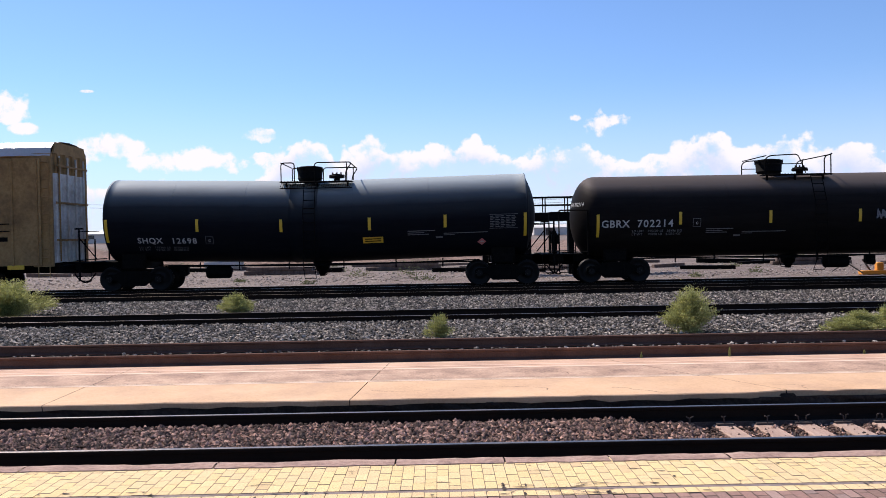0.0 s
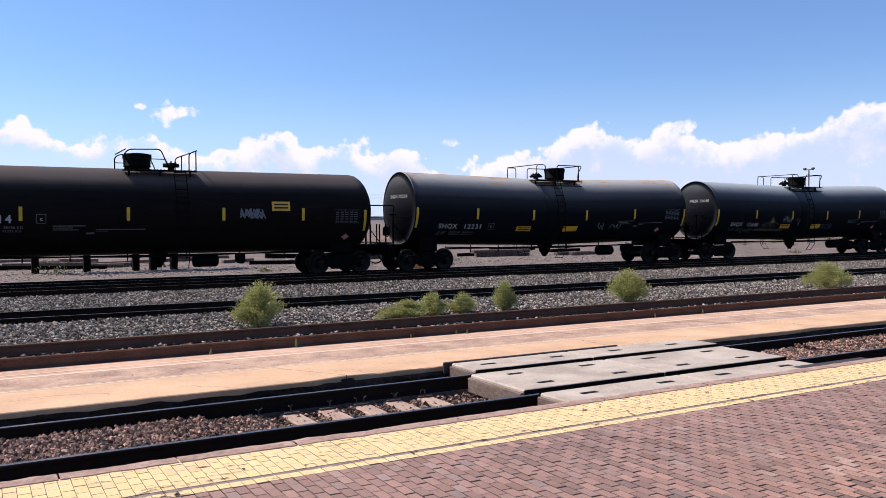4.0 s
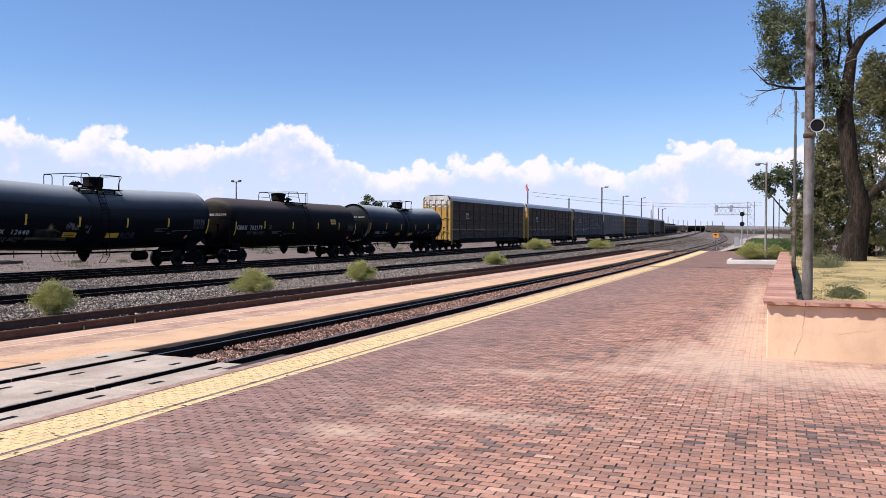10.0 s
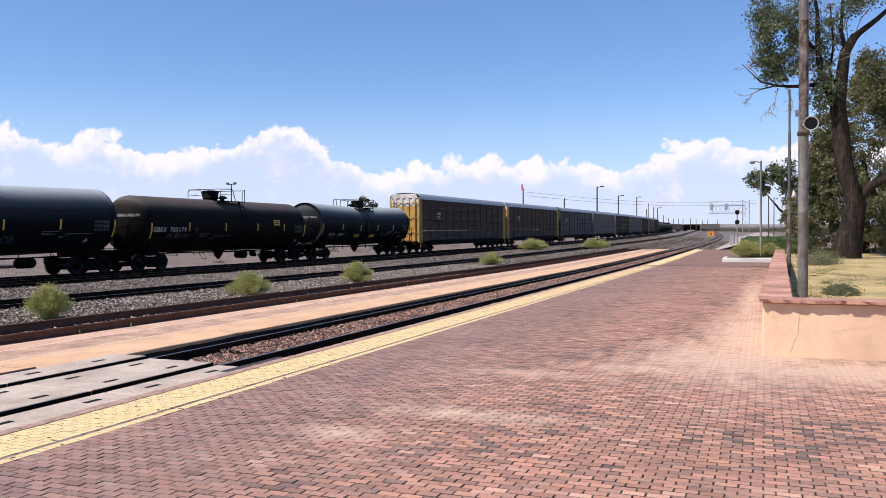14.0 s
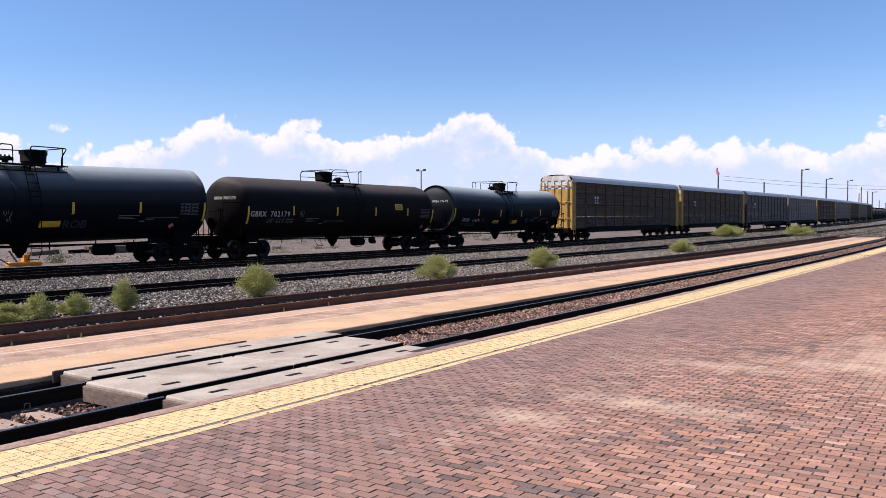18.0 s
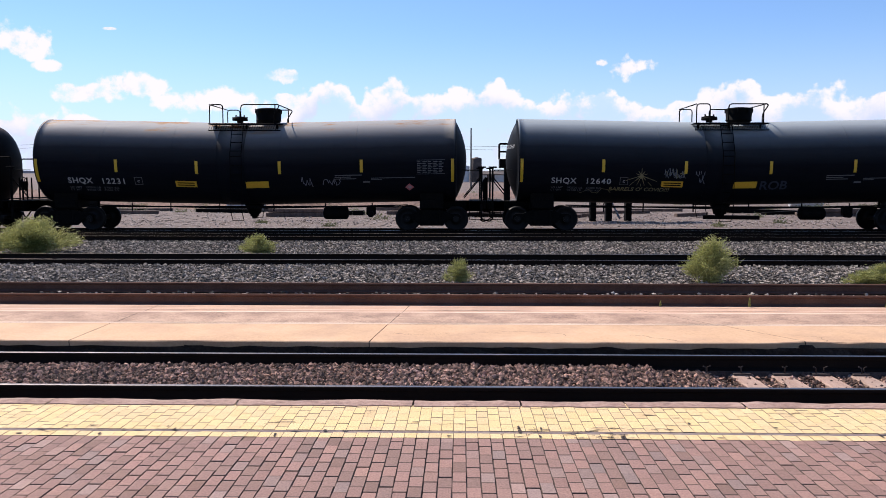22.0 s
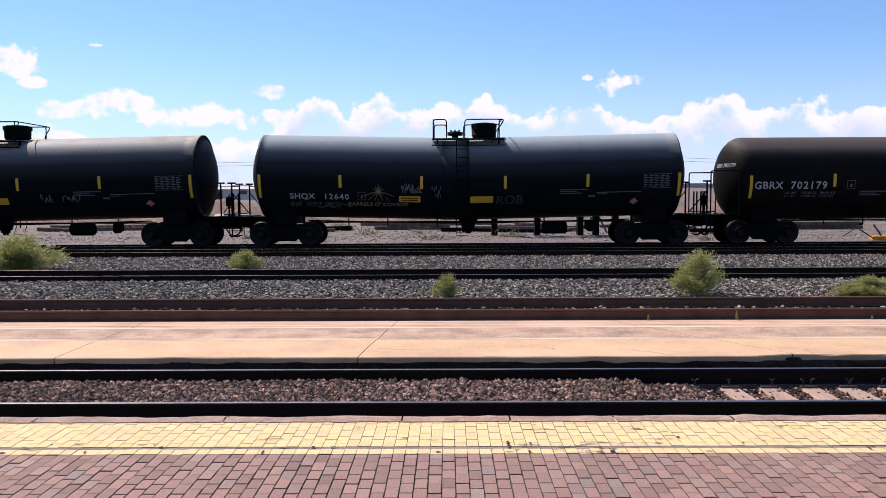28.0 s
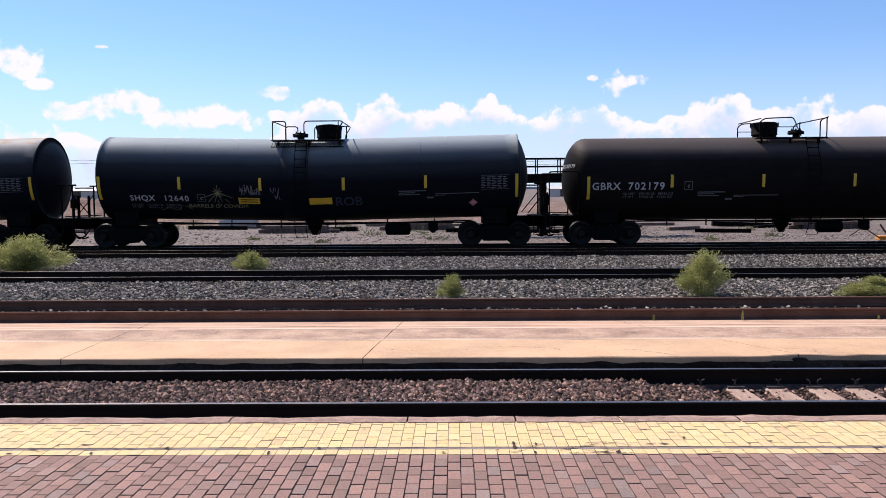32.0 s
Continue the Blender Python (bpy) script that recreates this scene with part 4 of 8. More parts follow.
def tank_car(place, mark, style, scrawl="", rusty=False, flip=False):
    blue = style == "blue"
    half, depth = (8.32, 0.46) if blue else (8.52, 0.85)
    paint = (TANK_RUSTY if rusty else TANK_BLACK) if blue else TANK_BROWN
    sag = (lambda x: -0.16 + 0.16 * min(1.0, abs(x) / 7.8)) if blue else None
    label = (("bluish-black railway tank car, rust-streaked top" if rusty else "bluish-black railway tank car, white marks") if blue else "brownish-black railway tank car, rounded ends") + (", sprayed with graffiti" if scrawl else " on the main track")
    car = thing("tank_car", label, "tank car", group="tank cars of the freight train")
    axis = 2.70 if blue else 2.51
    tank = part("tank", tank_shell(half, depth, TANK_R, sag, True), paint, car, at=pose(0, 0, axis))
    lead = 1 if blue else -1
    # weld seams and the added raised band round the middle
    for x in ((-5.4, -2.7, 1.35, 4.2) if blue else (-5.6, -2.8, 0.0, 2.8, 5.6)):
        z = sag(x) if sag else 0.0
        part("weld_seam", Build().lathe("x", [(x - 0.02, TANK_R - 0.002), (x - 0.012, TANK_R + 0.0025), (x + 0.012, TANK_R + 0.0025), (x + 0.02, TANK_R - 0.002)], 64, (0, 0, z)), paint, tank)
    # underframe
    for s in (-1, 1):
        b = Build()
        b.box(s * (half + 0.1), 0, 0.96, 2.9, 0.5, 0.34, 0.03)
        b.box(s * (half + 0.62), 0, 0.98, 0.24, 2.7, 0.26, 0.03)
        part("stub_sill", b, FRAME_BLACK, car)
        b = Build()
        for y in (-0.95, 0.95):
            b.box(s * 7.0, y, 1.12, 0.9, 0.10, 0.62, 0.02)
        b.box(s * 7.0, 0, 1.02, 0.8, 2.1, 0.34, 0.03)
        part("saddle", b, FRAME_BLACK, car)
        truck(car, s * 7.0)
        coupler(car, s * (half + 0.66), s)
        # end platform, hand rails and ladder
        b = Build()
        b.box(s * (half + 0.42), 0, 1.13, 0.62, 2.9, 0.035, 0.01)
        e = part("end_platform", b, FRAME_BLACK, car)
        xx = s * (half + 0.66)
        for y in (-1.38, 1.38):
            b = Build()
            if blue:
                b.tube([(xx - s * 0.1, y, 0.45), (xx - s * 0.1, y, 2.38)], 0.035, 6).box(xx - s * 0.1, y, 2.4, 0.3, 0.09, 0.06, 0.01)
                b.tube([(xx - s * 0.1, y, 2.05), (s * (half - 0.1), y, 1.25)], 0.022, 6)
                b.tube([(xx - s * 0.1, y, 2.3), (s * (half - 0.2), y, 2.3)], 0.016, 6)
            else:
                railing(b, round_bar([(xx, y, 0.45), (xx, y, 2.78), (s * (half - 0.42), y, 2.78), (s * (half - 0.42), y, 1.1)], 0.08), 0.026)
                b.tube([(xx - s * 0.1, y, 1.2), (s * (half - 0.42), y, 1.2)], 0.02, 6)
            b.tube([(xx, y, 0.62), (s * (half + 0.12), y, 0.62)], 0.016, 6)
            b.tube([(xx, y, 0.45), (s * (half + 0.12), y, 0.45), (s * (half + 0.12), y, 1.1)], 0.016, 6)
            part("corner_rail", b, FRAME_BLACK, car)
        for y in (-0.45, 0.45):
            part("stanchion", Build().tube([(xx + s * 0.08, y, 0.95), (xx + s * 0.08, y, 2.02)], 0.03, 6), FRAME_BLACK, car)
        b = Build().tube([(xx, -1.38, 1.22), (xx, 1.38, 1.22)], 0.02, 6)
        part("end_railing", b, FRAME_BLACK, car)
        if s == 1 or not blue:
            b = Build()
            b.tube([(xx, -0.62, 1.0), (xx, -0.62, 1.95)], 0.035, 8)
            b.box(xx, -0.62, 1.7, 0.2, 0.24, 0.36, 0.03)
            ring = [(xx + s * 0.06, -0.62 + 0.27 * math.cos(a), 1.75 + 0.27 * math.sin(a)) for a in [k * math.pi / 10 for k in range(20)]]
            b.tube(ring, 0.018, 6, close=True)
            for k in range(5):
                a = 2 * math.pi * k / 5
                b.tube([(xx + s * 0.04, -0.62, 1.75), (xx + s * 0.06, -0.62 + 0.27 * math.cos(a), 1.75 + 0.27 * math.sin(a))], 0.012, 5)
            part("hand_brake", b, FRAME_BLACK, car)
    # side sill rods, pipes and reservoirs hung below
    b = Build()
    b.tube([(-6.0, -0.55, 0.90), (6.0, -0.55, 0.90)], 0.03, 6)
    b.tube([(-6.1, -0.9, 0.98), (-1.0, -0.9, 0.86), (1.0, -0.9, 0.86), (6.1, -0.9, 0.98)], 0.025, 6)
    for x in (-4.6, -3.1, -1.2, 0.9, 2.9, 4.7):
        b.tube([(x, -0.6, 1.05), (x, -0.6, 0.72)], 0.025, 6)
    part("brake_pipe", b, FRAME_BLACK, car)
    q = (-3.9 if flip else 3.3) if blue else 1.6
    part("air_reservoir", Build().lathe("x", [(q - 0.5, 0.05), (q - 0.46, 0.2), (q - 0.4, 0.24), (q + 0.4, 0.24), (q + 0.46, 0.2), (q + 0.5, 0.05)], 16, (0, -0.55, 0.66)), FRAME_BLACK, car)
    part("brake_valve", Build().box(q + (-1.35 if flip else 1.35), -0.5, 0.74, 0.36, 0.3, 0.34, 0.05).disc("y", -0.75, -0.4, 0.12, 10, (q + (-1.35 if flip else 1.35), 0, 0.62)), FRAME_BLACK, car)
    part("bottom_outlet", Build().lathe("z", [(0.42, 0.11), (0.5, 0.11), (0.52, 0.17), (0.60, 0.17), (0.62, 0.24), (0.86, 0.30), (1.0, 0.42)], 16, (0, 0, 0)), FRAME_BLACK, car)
    # top fittings: dome, valves, walkway and hand rails
    top = axis + TANK_R + (sag(0.0) if sag else 0.0)
    mx = (-0.42 if flip else 0.62) if blue else -0.72
    vx = (0.62 if flip else -0.5) if blue else 0.5
    x0, x1 = (-1.38, 1.34) if blue else (-1.35, 1.2)
    for y in (-0.95, 0.95):
        b = Build()
        b.box((x0 + x1) / 2, y, top - 0.10, x1 - x0, 0.55, 0.03, 0.008)
        for k in range(int((x1 - x0) / 0.12)):
            b.box(x0 + 0.06 + 0.12 * k, y, top - 0.078, 0.03, 0.55, 0.022)
        for x in (x0 + 0.2, (x0 + x1) / 2, x1 - 0.2):
            b.box(x, y * 0.94, top - 0.28, 0.06, 0.06, 0.36)
        part("walkway", b, FRAME_BLACK, car)
        if blue:
            out = y * 1.30
            b = Build().tube([(x0, out, top - 0.10), (x1, out, top - 0.10)], 0.02, 6).tube([(x0, out, top - 0.34), (x1, out, top - 0.34)], 0.02, 6)
            for k in range(int((x1 - x0) / 0.09)):
                b.tube([(x0 + 0.09 * k, out, top - 0.34), (x0 + 0.09 * k + 0.09, out, top - 0.10)], 0.007, 4)
            part("apron", b, FRAME_BLACK, car)
    b = Build().lathe("z", [(top - 0.1, 0.44), (top + 0.06, 0.44), (top + 0.08, 0.48), (top + 0.12, 0.48), (top + 0.12, 0.47), (top + 0.50, 0.49), (top + 0.53, 0.49), (top + 0.56, 0.42), (top + 0.59, 0.2), (top + 0.60, 0.0)], 28, (mx, 0, 0))
    dome = part("manway_dome", b, FRAME_BLACK, car)
    for k in range(8):
        a = 2 * math.pi * (k + 0.5) / 8
        part("eye_bolt", Build().tube([(mx + 0.5 * math.cos(a), 0.5 * math.sin(a), top + 0.38), (mx + 0.5 * math.cos(a), 0.5 * math.sin(a), top + 0.55)], 0.022, 6), FRAME_BLACK, dome)
    b = Build().lathe("z", [(top - 0.1, 0.12), (top + 0.10, 0.12), (top + 0.11, 0.30), (top + 0.19, 0.30), (top + 0.20, 0.22), (top + 0.26, 0.2)], 18, (vx, 0, 0))
    for dx in (-0.16, 0.0, 0.16):
        b.tube([(vx + dx, 0, top + 0.2), (vx + dx, 0, top + 0.33)], 0.03, 6)
    b.tube([(vx - 0.3, 0, top + 0.22), (vx + 0.3, 0, top + 0.22)], 0.025, 6)
    part("valve_housing", b, FRAME_BLACK, car)
    for y in (-1.2, 1.2):
        b = Build()
        if blue:
            part("hand_rail", railing(Build(), round_bar([(x0 + 0.05, y, top - 0.1), (x0 + 0.05, y, top + 0.62), (x0 + 0.55, y, top + 0.62), (x0 + 0.55, y, top - 0.1)], 0.12)), FRAME_BLACK, car)
            part("hand_rail", railing(Build(), round_bar([(min(mx, vx) + 0.35, y, top - 0.1), (min(mx, vx) + 0.35, y, top + 0.62), (x1, y, top + 0.62), (x1 - 0.25, y, top + 0.25), (x1 - 0.25, y, top - 0.1)], 0.14)), FRAME_BLACK, car)
            b.tube([(x1 - 0.2, y, top - 0.1), (x1 - 0.2, y, top + 0.62)], 0.022, 6)
        else:
            part("hand_rail", railing(Build(), round_bar([(x0 + 0.02, y, top - 0.1), (x0 + 0.02, y, top + 0.5), (x0 + 0.2, y, top + 0.62), (vx - 0.6, y, top + 0.66), (vx - 0.3, y, top - 0.05)], 0.14)), FRAME_BLACK, car)
            part("hand_rail", railing(Build(), round_bar([(vx + 0.4, y, top - 0.1), (vx + 0.4, y, top + 0.55), (x1, y, top + 0.66)], 0.14)), FRAME_BLACK, car)
            b.tube([(x1 - 0.05, y, top - 0.15), (x1 - 0.05, y, top + 0.64)], 0.022, 6)
            part("hand_rail", Build().tube([(x0 + 0.02, y, top + 0.3), (vx - 0.45, y, top + 0.3)], 0.016, 6), FRAME_BLACK, car)
        part("rail_post", b, FRAME_BLACK, car)
    for x in (x0 + 0.05, x1 - 0.1):
        part("cross_rail", Build().tube([(x, -1.2, top + 0.62), (x, 1.2, top + 0.62)], 0.02, 6), FRAME_BLACK, car)
    # side ladder from the sill to the walkway
    lx = -0.25 if blue else 0.55
    for s in (-1, 1):
        b = Build()
        ladder(b, lx, s * 1.70, 0.72, 2.9, 0.42)
        ladder(b, lx, s * 1.70, 2.9, top - 0.08, 0.42, 0.016, -s * 0.45)
        b.tube([(lx - 0.21, s * 1.7, 0.72), (lx - 0.21, s * 1.45, 0.4), (lx + 0.21, s * 1.45, 0.4), (lx + 0.21, s * 1.7, 0.72)], 0.016, 6)
        part("ladder", b, FRAME_BLACK, car)
    if blue:
        # an added wide band beside the fittings, in tank paint, for walkway shadow and dirt
        b = Build().lathe("x", [(-1.02, TANK_R), (-1.02, TANK_R + 0.012), (0.02, TANK_R + 0.012), (0.02, TANK_R)], 64, (0, 0, sag(-0.5)))
        part("middle_band", b, paint, tank)
    # reflective strips
    marks = ((-7.86, 0.9), (-4.48 if flip else -4.85, 0.47), (-1.36 if flip else -1.82, 0.47), (1.93 if flip else 1.29, 0.47), (4.75 if flip else 4.35, 0.47), (7.74, 0.9)) if blue else ((-7.8, 0.87), (-4.72, 0.47), (-1.35, 0.47), (2.0, 0.47), (5.1, 0.47), (7.75, 0.87))
    for x, h in marks:
        p = painted(wrap(patch(0.11, h, 1, 6), TANK_R, x, (-0.84 if h > 0.8 else -0.42) + (0.08 if not blue else 0.0), -1, sag), REFLECT)
        part("reflector", p, None, tank)
    # lettering
    tx, tz, size = (-6.70, -0.85, 0.325) if blue else (-7.62, -0.41, 0.38)
    first, last = mark.split()
    part("car_mark", wrap(text_mesh(first, size, WHITE, 0.0, "LEFT", 1.10), TANK_R, tx, tz, -1, sag), None, tank)
    part("car_number", wrap(text_mesh(last, size, WHITE, 0.0, "LEFT", 1.22), TANK_R, tx + (1.26 if blue else 1.34), tz, -1, sag), None, tank)
    tagged(part("capacity_stencil", wrap(text_mesh("LD LMT   192300 LB   87000 KG\nLT WT     93700 LB   42500 KG" if blue else "LD LMT   195100 LB   88496 KG\nLT WT     90900 LB   41232 KG", 0.125, GREY_PAINT, 0.0, "LEFT", 1.1), TANK_R, tx + (0.0 if blue else 1.15), tz - 0.19, -1, sag), None, tank), kind="stuff")
    head = text_mesh(mark, 0.2, WHITE, 0.0, "CENTER", 1.05)
    for v in head.vertices:
        y, z = -0.55 - v.co.x, 0.42 + v.co.y
        q = math.hypot(y, z) / TANK_R
        v.co = (-half - 0.012 + (depth * q * q if blue else depth * (1 - math.sqrt(max(0.0, 1 - q * q)))), y, z)
    tagged(part("head_mark", head, None, tank), kind="stuff")
    cx = tx + (2.54 if blue else 3.42)
    part("test_stencil", wrap(bars([(0, 0, 0.3, 0.018), (0, 0.3, 0.3, 0.018), (0, 0, 0.018, 0.3), (0.282, 0, 0.018, 0.318)], GREY_PAINT), TANK_R, cx, tz - 0.02, -1, sag), None, tank)
    part("test_letter", wrap(text_mesh("C", 0.13, WHITE, 0.0, "CENTER", 1.0), TANK_R, cx + 0.15, tz + 0.07, -1, sag), None, tank)
    rows = [(0.02 + 0.2 * i, 0.06 + 0.065 * j, 0.12 + 0.05 * ((i * 7 + j * 3) % 2), 0.03) for i in range(5) for j in range(7)] if blue else [(0.02 + 0.2 * i, 0.06 + 0.09 * j, 0.14, 0.03) for i in range(5) for j in range(5)]
    rows += [(0.0, 0.0, 1.05, 0.014), (0.0, 0.52, 1.05, 0.014), (0.42, 0.0, 0.012, 0.52), (0.72, 0.0, 0.012, 0.52)]
    part("data_stencil", wrap(bars(rows, GREY_PAINT), TANK_R, 6.46 if blue else 6.5, -0.53 if blue else -0.45, -1, sag), None, tank)
    part("notice", wrap(bars([(0, 0.16, 1.02, 0.035), (0, 0.09, 0.62, 0.03), (0, 0.02, 0.8, 0.03), (1.35, 0.03, 1.65, 0.03), (1.35, -0.03, 0.4, 0.025), (1.05, -0.14, 0.26, 0.07)], GREY_PAINT), TANK_R, 3.4 if blue else -3.7, -0.68, -1, sag), None, tank)
    d = bpy.data.meshes.new("placard")
    d.from_pydata([(0, -0.17, 0), (0.17, 0, 0), (0, 0.17, 0), (-0.17, 0, 0)], [], [(0, 1, 2, 3)])
    hz = part("hazard_placard", painted(wrap(d, TANK_R, 6.18 if blue else 7.05, -1.0, -1, sag), PINK), None, tank)
    part("placard_symbol", wrap(bars([(-0.09, -0.02, 0.18, 0.05), (-0.04, 0.05, 0.08, 0.03), (-0.03, -0.1, 0.06, 0.03)], WHITE), TANK_R + 0.004, 6.18 if blue else 7.05, -1.0, -1, sag), None, hz)
    for x, w, h, z in ((((1.72, 0.76, 0.26, -0.9),) if flip else ((-2.62, 0.80, 0.26, -0.92), (0.04, 0.86, 0.28, -0.92))) if blue else ((3.9, 0.72, 0.36, 0.02),)):
        p = part("warning_panel", painted(wrap(patch(w, h, 4, 3), TANK_R, x, z, -1, sag), ORANGE), None, tank)
        if blue and x > 0 and not flip:
            continue
        part("panel_stencil", wrap(bars([(0.08, h * 0.6, w - 0.16, h * 0.16), (0.08, h * 0.25, w - 0.16, h * 0.16)], TANK_BLACK), TANK_R + 0.004, x, z, -1, sag), None, p)
    if scrawl:
        graffiti(tank, scrawl, sag, blue)
    MOVING.append((car, place, TRAIN_TRACK))
    return car


def scribble(rng, width, height, n, thick=0.012):
    """A loose sprayed line as a flat band."""
    data = bpy.data.meshes.new("scribble")
    pts = [(rng.uniform(0, width * 0.1), rng.uniform(0.3, 0.7) * height)]
    for k in range(n):
        pts.append((width * (k + 1) / n * rng.uniform(0.85, 1.0), height * rng.random()))
    verts, faces = [], []
    for a, b in zip(pts, pts[1:]):
        d = math.hypot(b[0] - a[0], b[1] - a[1]) or 1e-3
        nx, ny = -(b[1] - a[1]) / d * thick, (b[0] - a[0]) / d * thick
        k = len(verts)
        verts += [(a[0] - nx, a[1] - ny, 0), (b[0] - nx, b[1] - ny, 0), (b[0] + nx, b[1] + ny, 0), (a[0] + nx, a[1] + ny, 0)]
        faces.append((k, k + 1, k + 2, k + 3))
    data.from_pydata(verts, [], faces)
    return data


def graffiti(tank, kind, sag, blue):
    rng = random.Random(len(kind))
    if kind == "palm":
        part("graffiti", wrap(text_mesh("BARRELS O' COVID!!!", 0.24, GRAFFITI, 0.0, "LEFT", 1.0, 0.12), TANK_R, -4.55, -1.08, -1, sag), None, tank)
        b = bpy.data.meshes.new("palm")
        verts, faces = [], []
        for k, deg in enumerate((20, 55, 90, 125, 160, 200, 225, 250, 270, 290, 315, 340)):
            a = math.radians(deg)
            n = len(verts)
            c, q = math.cos(a), math.sin(a)
            ln = (0.22, 0.2, 0.28, 0.2, 0.22, 0.62, 0.58, 0.42, 0.46, 0.42, 0.58, 0.62)[k]
            verts += [(-0.015 * q, 0.015 * c, 0), (ln * c - 0.008 * q, ln * q + 0.008 * c, 0), (ln * c + 0.008 * q, ln * q - 0.008 * c, 0), (0.015 * q, -0.015 * c, 0)]
            faces.append((n, n + 1, n + 2, n + 3))
        b.from_pydata(verts, [], faces)
        part("graffiti", painted(wrap(b, TANK_R, -3.38, -0.52, -1, sag), GRAFFITI), None, tank)
        part("graffiti", painted(wrap(scribble(rng, 1.3, 0.3, 9, 0.009), TANK_R, -5.7, -1.22, -1, sag), GRAFFITI), None, tank)
        for k in range(2):
            part("graffiti", painted(wrap(scribble(rng, 0.8, 0.42, 22, 0.007), TANK_R, -2.55, -0.62, -1, sag), GRAFFITI_PALE), None, tank)
        part("graffiti", painted(wrap(scribble(rng, 0.75, 0.4, 16, 0.007), TANK_R, -2.5, -0.6, -1, sag), GRAFFITI), None, tank)
        part("graffiti", painted(wrap(scribble(rng, 0.5, 0.5, 20, 0.007), TANK_R, -1.4, -0.75, -1, sag), GRAFFITI_PALE), None, tank)
        part("graffiti", wrap(text_mesh("ROB", 0.52, GRAFFITI_DIM, 0.0, "LEFT", 1.0), TANK_R, 1.0, -0.98, -1, sag), None, tank)
    elif kind == "scrawl":
        part("graffiti", painted(wrap(scribble(rng, 0.8, 0.45, 18), TANK_R, 2.9, -0.95, -1, sag), GRAFFITI_PALE), None, tank)
        part("graffiti", painted(wrap(scribble(rng, 0.5, 0.4, 12), TANK_R, 2.1, -0.9, -1, sag), GRAFFITI_PALE), None, tank)
    elif kind == "pale":
        for k in range(3):
            part("graffiti", painted(wrap(scribble(rng, 1.0, 0.42, 26, 0.02), TANK_R, 2.65, -0.3, -1, sag), GRAFFITI_PALE), None, tank)


ALONG = {"first": -54.45, "second": -36.2, "third": -18.17, "fourth": 0.0, "fifth": 18.2, "sixth": 36.5}
tank_car(ALONG["first"], "SHQX 12698", "blue", "", False, True)
tank_car(ALONG["second"], "GBRX 702214", "brown", "pale")
tank_car(ALONG["third"], "SHQX 12231", "blue", "scrawl", True)
tank_car(ALONG["fourth"], "SHQX 12640", "blue", "palm")
tank_car(ALONG["fifth"], "GBRX 702179", "brown")
tank_car(ALONG["sixth"], "SHQX 12674", "blue", "scrawl")

RACK_GREY = material("galvanised_side_panel", [(0.056, 0.038, 0.026), (0.087, 0.061, 0.043), (0.122, 0.09, 0.064)], 0.7, 0.0, 8, 0.5, 0.1, 0.003, stretch=(1, 1, 0.4), dirt=(0.12, 0.085, 0.06), dirt_amount=0.6, dirt_scale=0.5, spec=0.06)
RACK_PALE = material("pale_side_panel", [(0.13, 0.112, 0.094), (0.185, 0.16, 0.136), (0.235, 0.205, 0.175)], 0.7, 0.0, 8, 0.5, 0.1, 0.003, dirt=(0.12, 0.09, 0.07), dirt_amount=0.5, dirt_scale=0.5, spec=0.08)
RACK_BROWN = material("brown_side_panel", [(0.03, 0.021, 0.018), (0.05, 0.036, 0.03), (0.075, 0.055, 0.046)], 0.7, 0.1, 8, 0.5, 0.1, 0.003, dirt=(0.17, 0.13, 0.10), dirt_amount=0.5, dirt_scale=0.6)
RACK_YELLOW = material("weathered_yellow_paint", [(0.34, 0.19, 0.04), (0.48, 0.28, 0.06), (0.56, 0.35, 0.09)], 0.65, 0, 8, 0.6, 0.1, 0.003, dirt=(0.18, 0.11, 0.06), dirt_amount=0.7, dirt_scale=0.7)
RACK_WHITE = material("weathered_white_door", [(0.46, 0.44, 0.40), (0.62, 0.60, 0.56), (0.70, 0.68, 0.64)], 0.6, 0, 9, 0.7, 0.1, 0.003, dirt=(0.26, 0.17, 0.11), dirt_amount=0.7, dirt_scale=0.9)
RACK_TAN = material("weathered_brown_gold_paint", [(0.22, 0.125, 0.046), (0.33, 0.195, 0.076), (0.40, 0.25, 0.11)], 0.7, 0, 8, 0.6, 0.1, 0.003, dirt=(0.09, 0.055, 0.03), dirt_amount=0.6, dirt_scale=0.7, spec=0.15)
ROOF_METAL = material("corrugated_roof_steel", [(0.36, 0.37, 0.38), (0.46, 0.47, 0.48)], 0.5, 0.4, 10, 0.7, 0.1)
RACK_HALF, RACK_BASE, RACK_TOP = 13.75, 1.05, 5.75


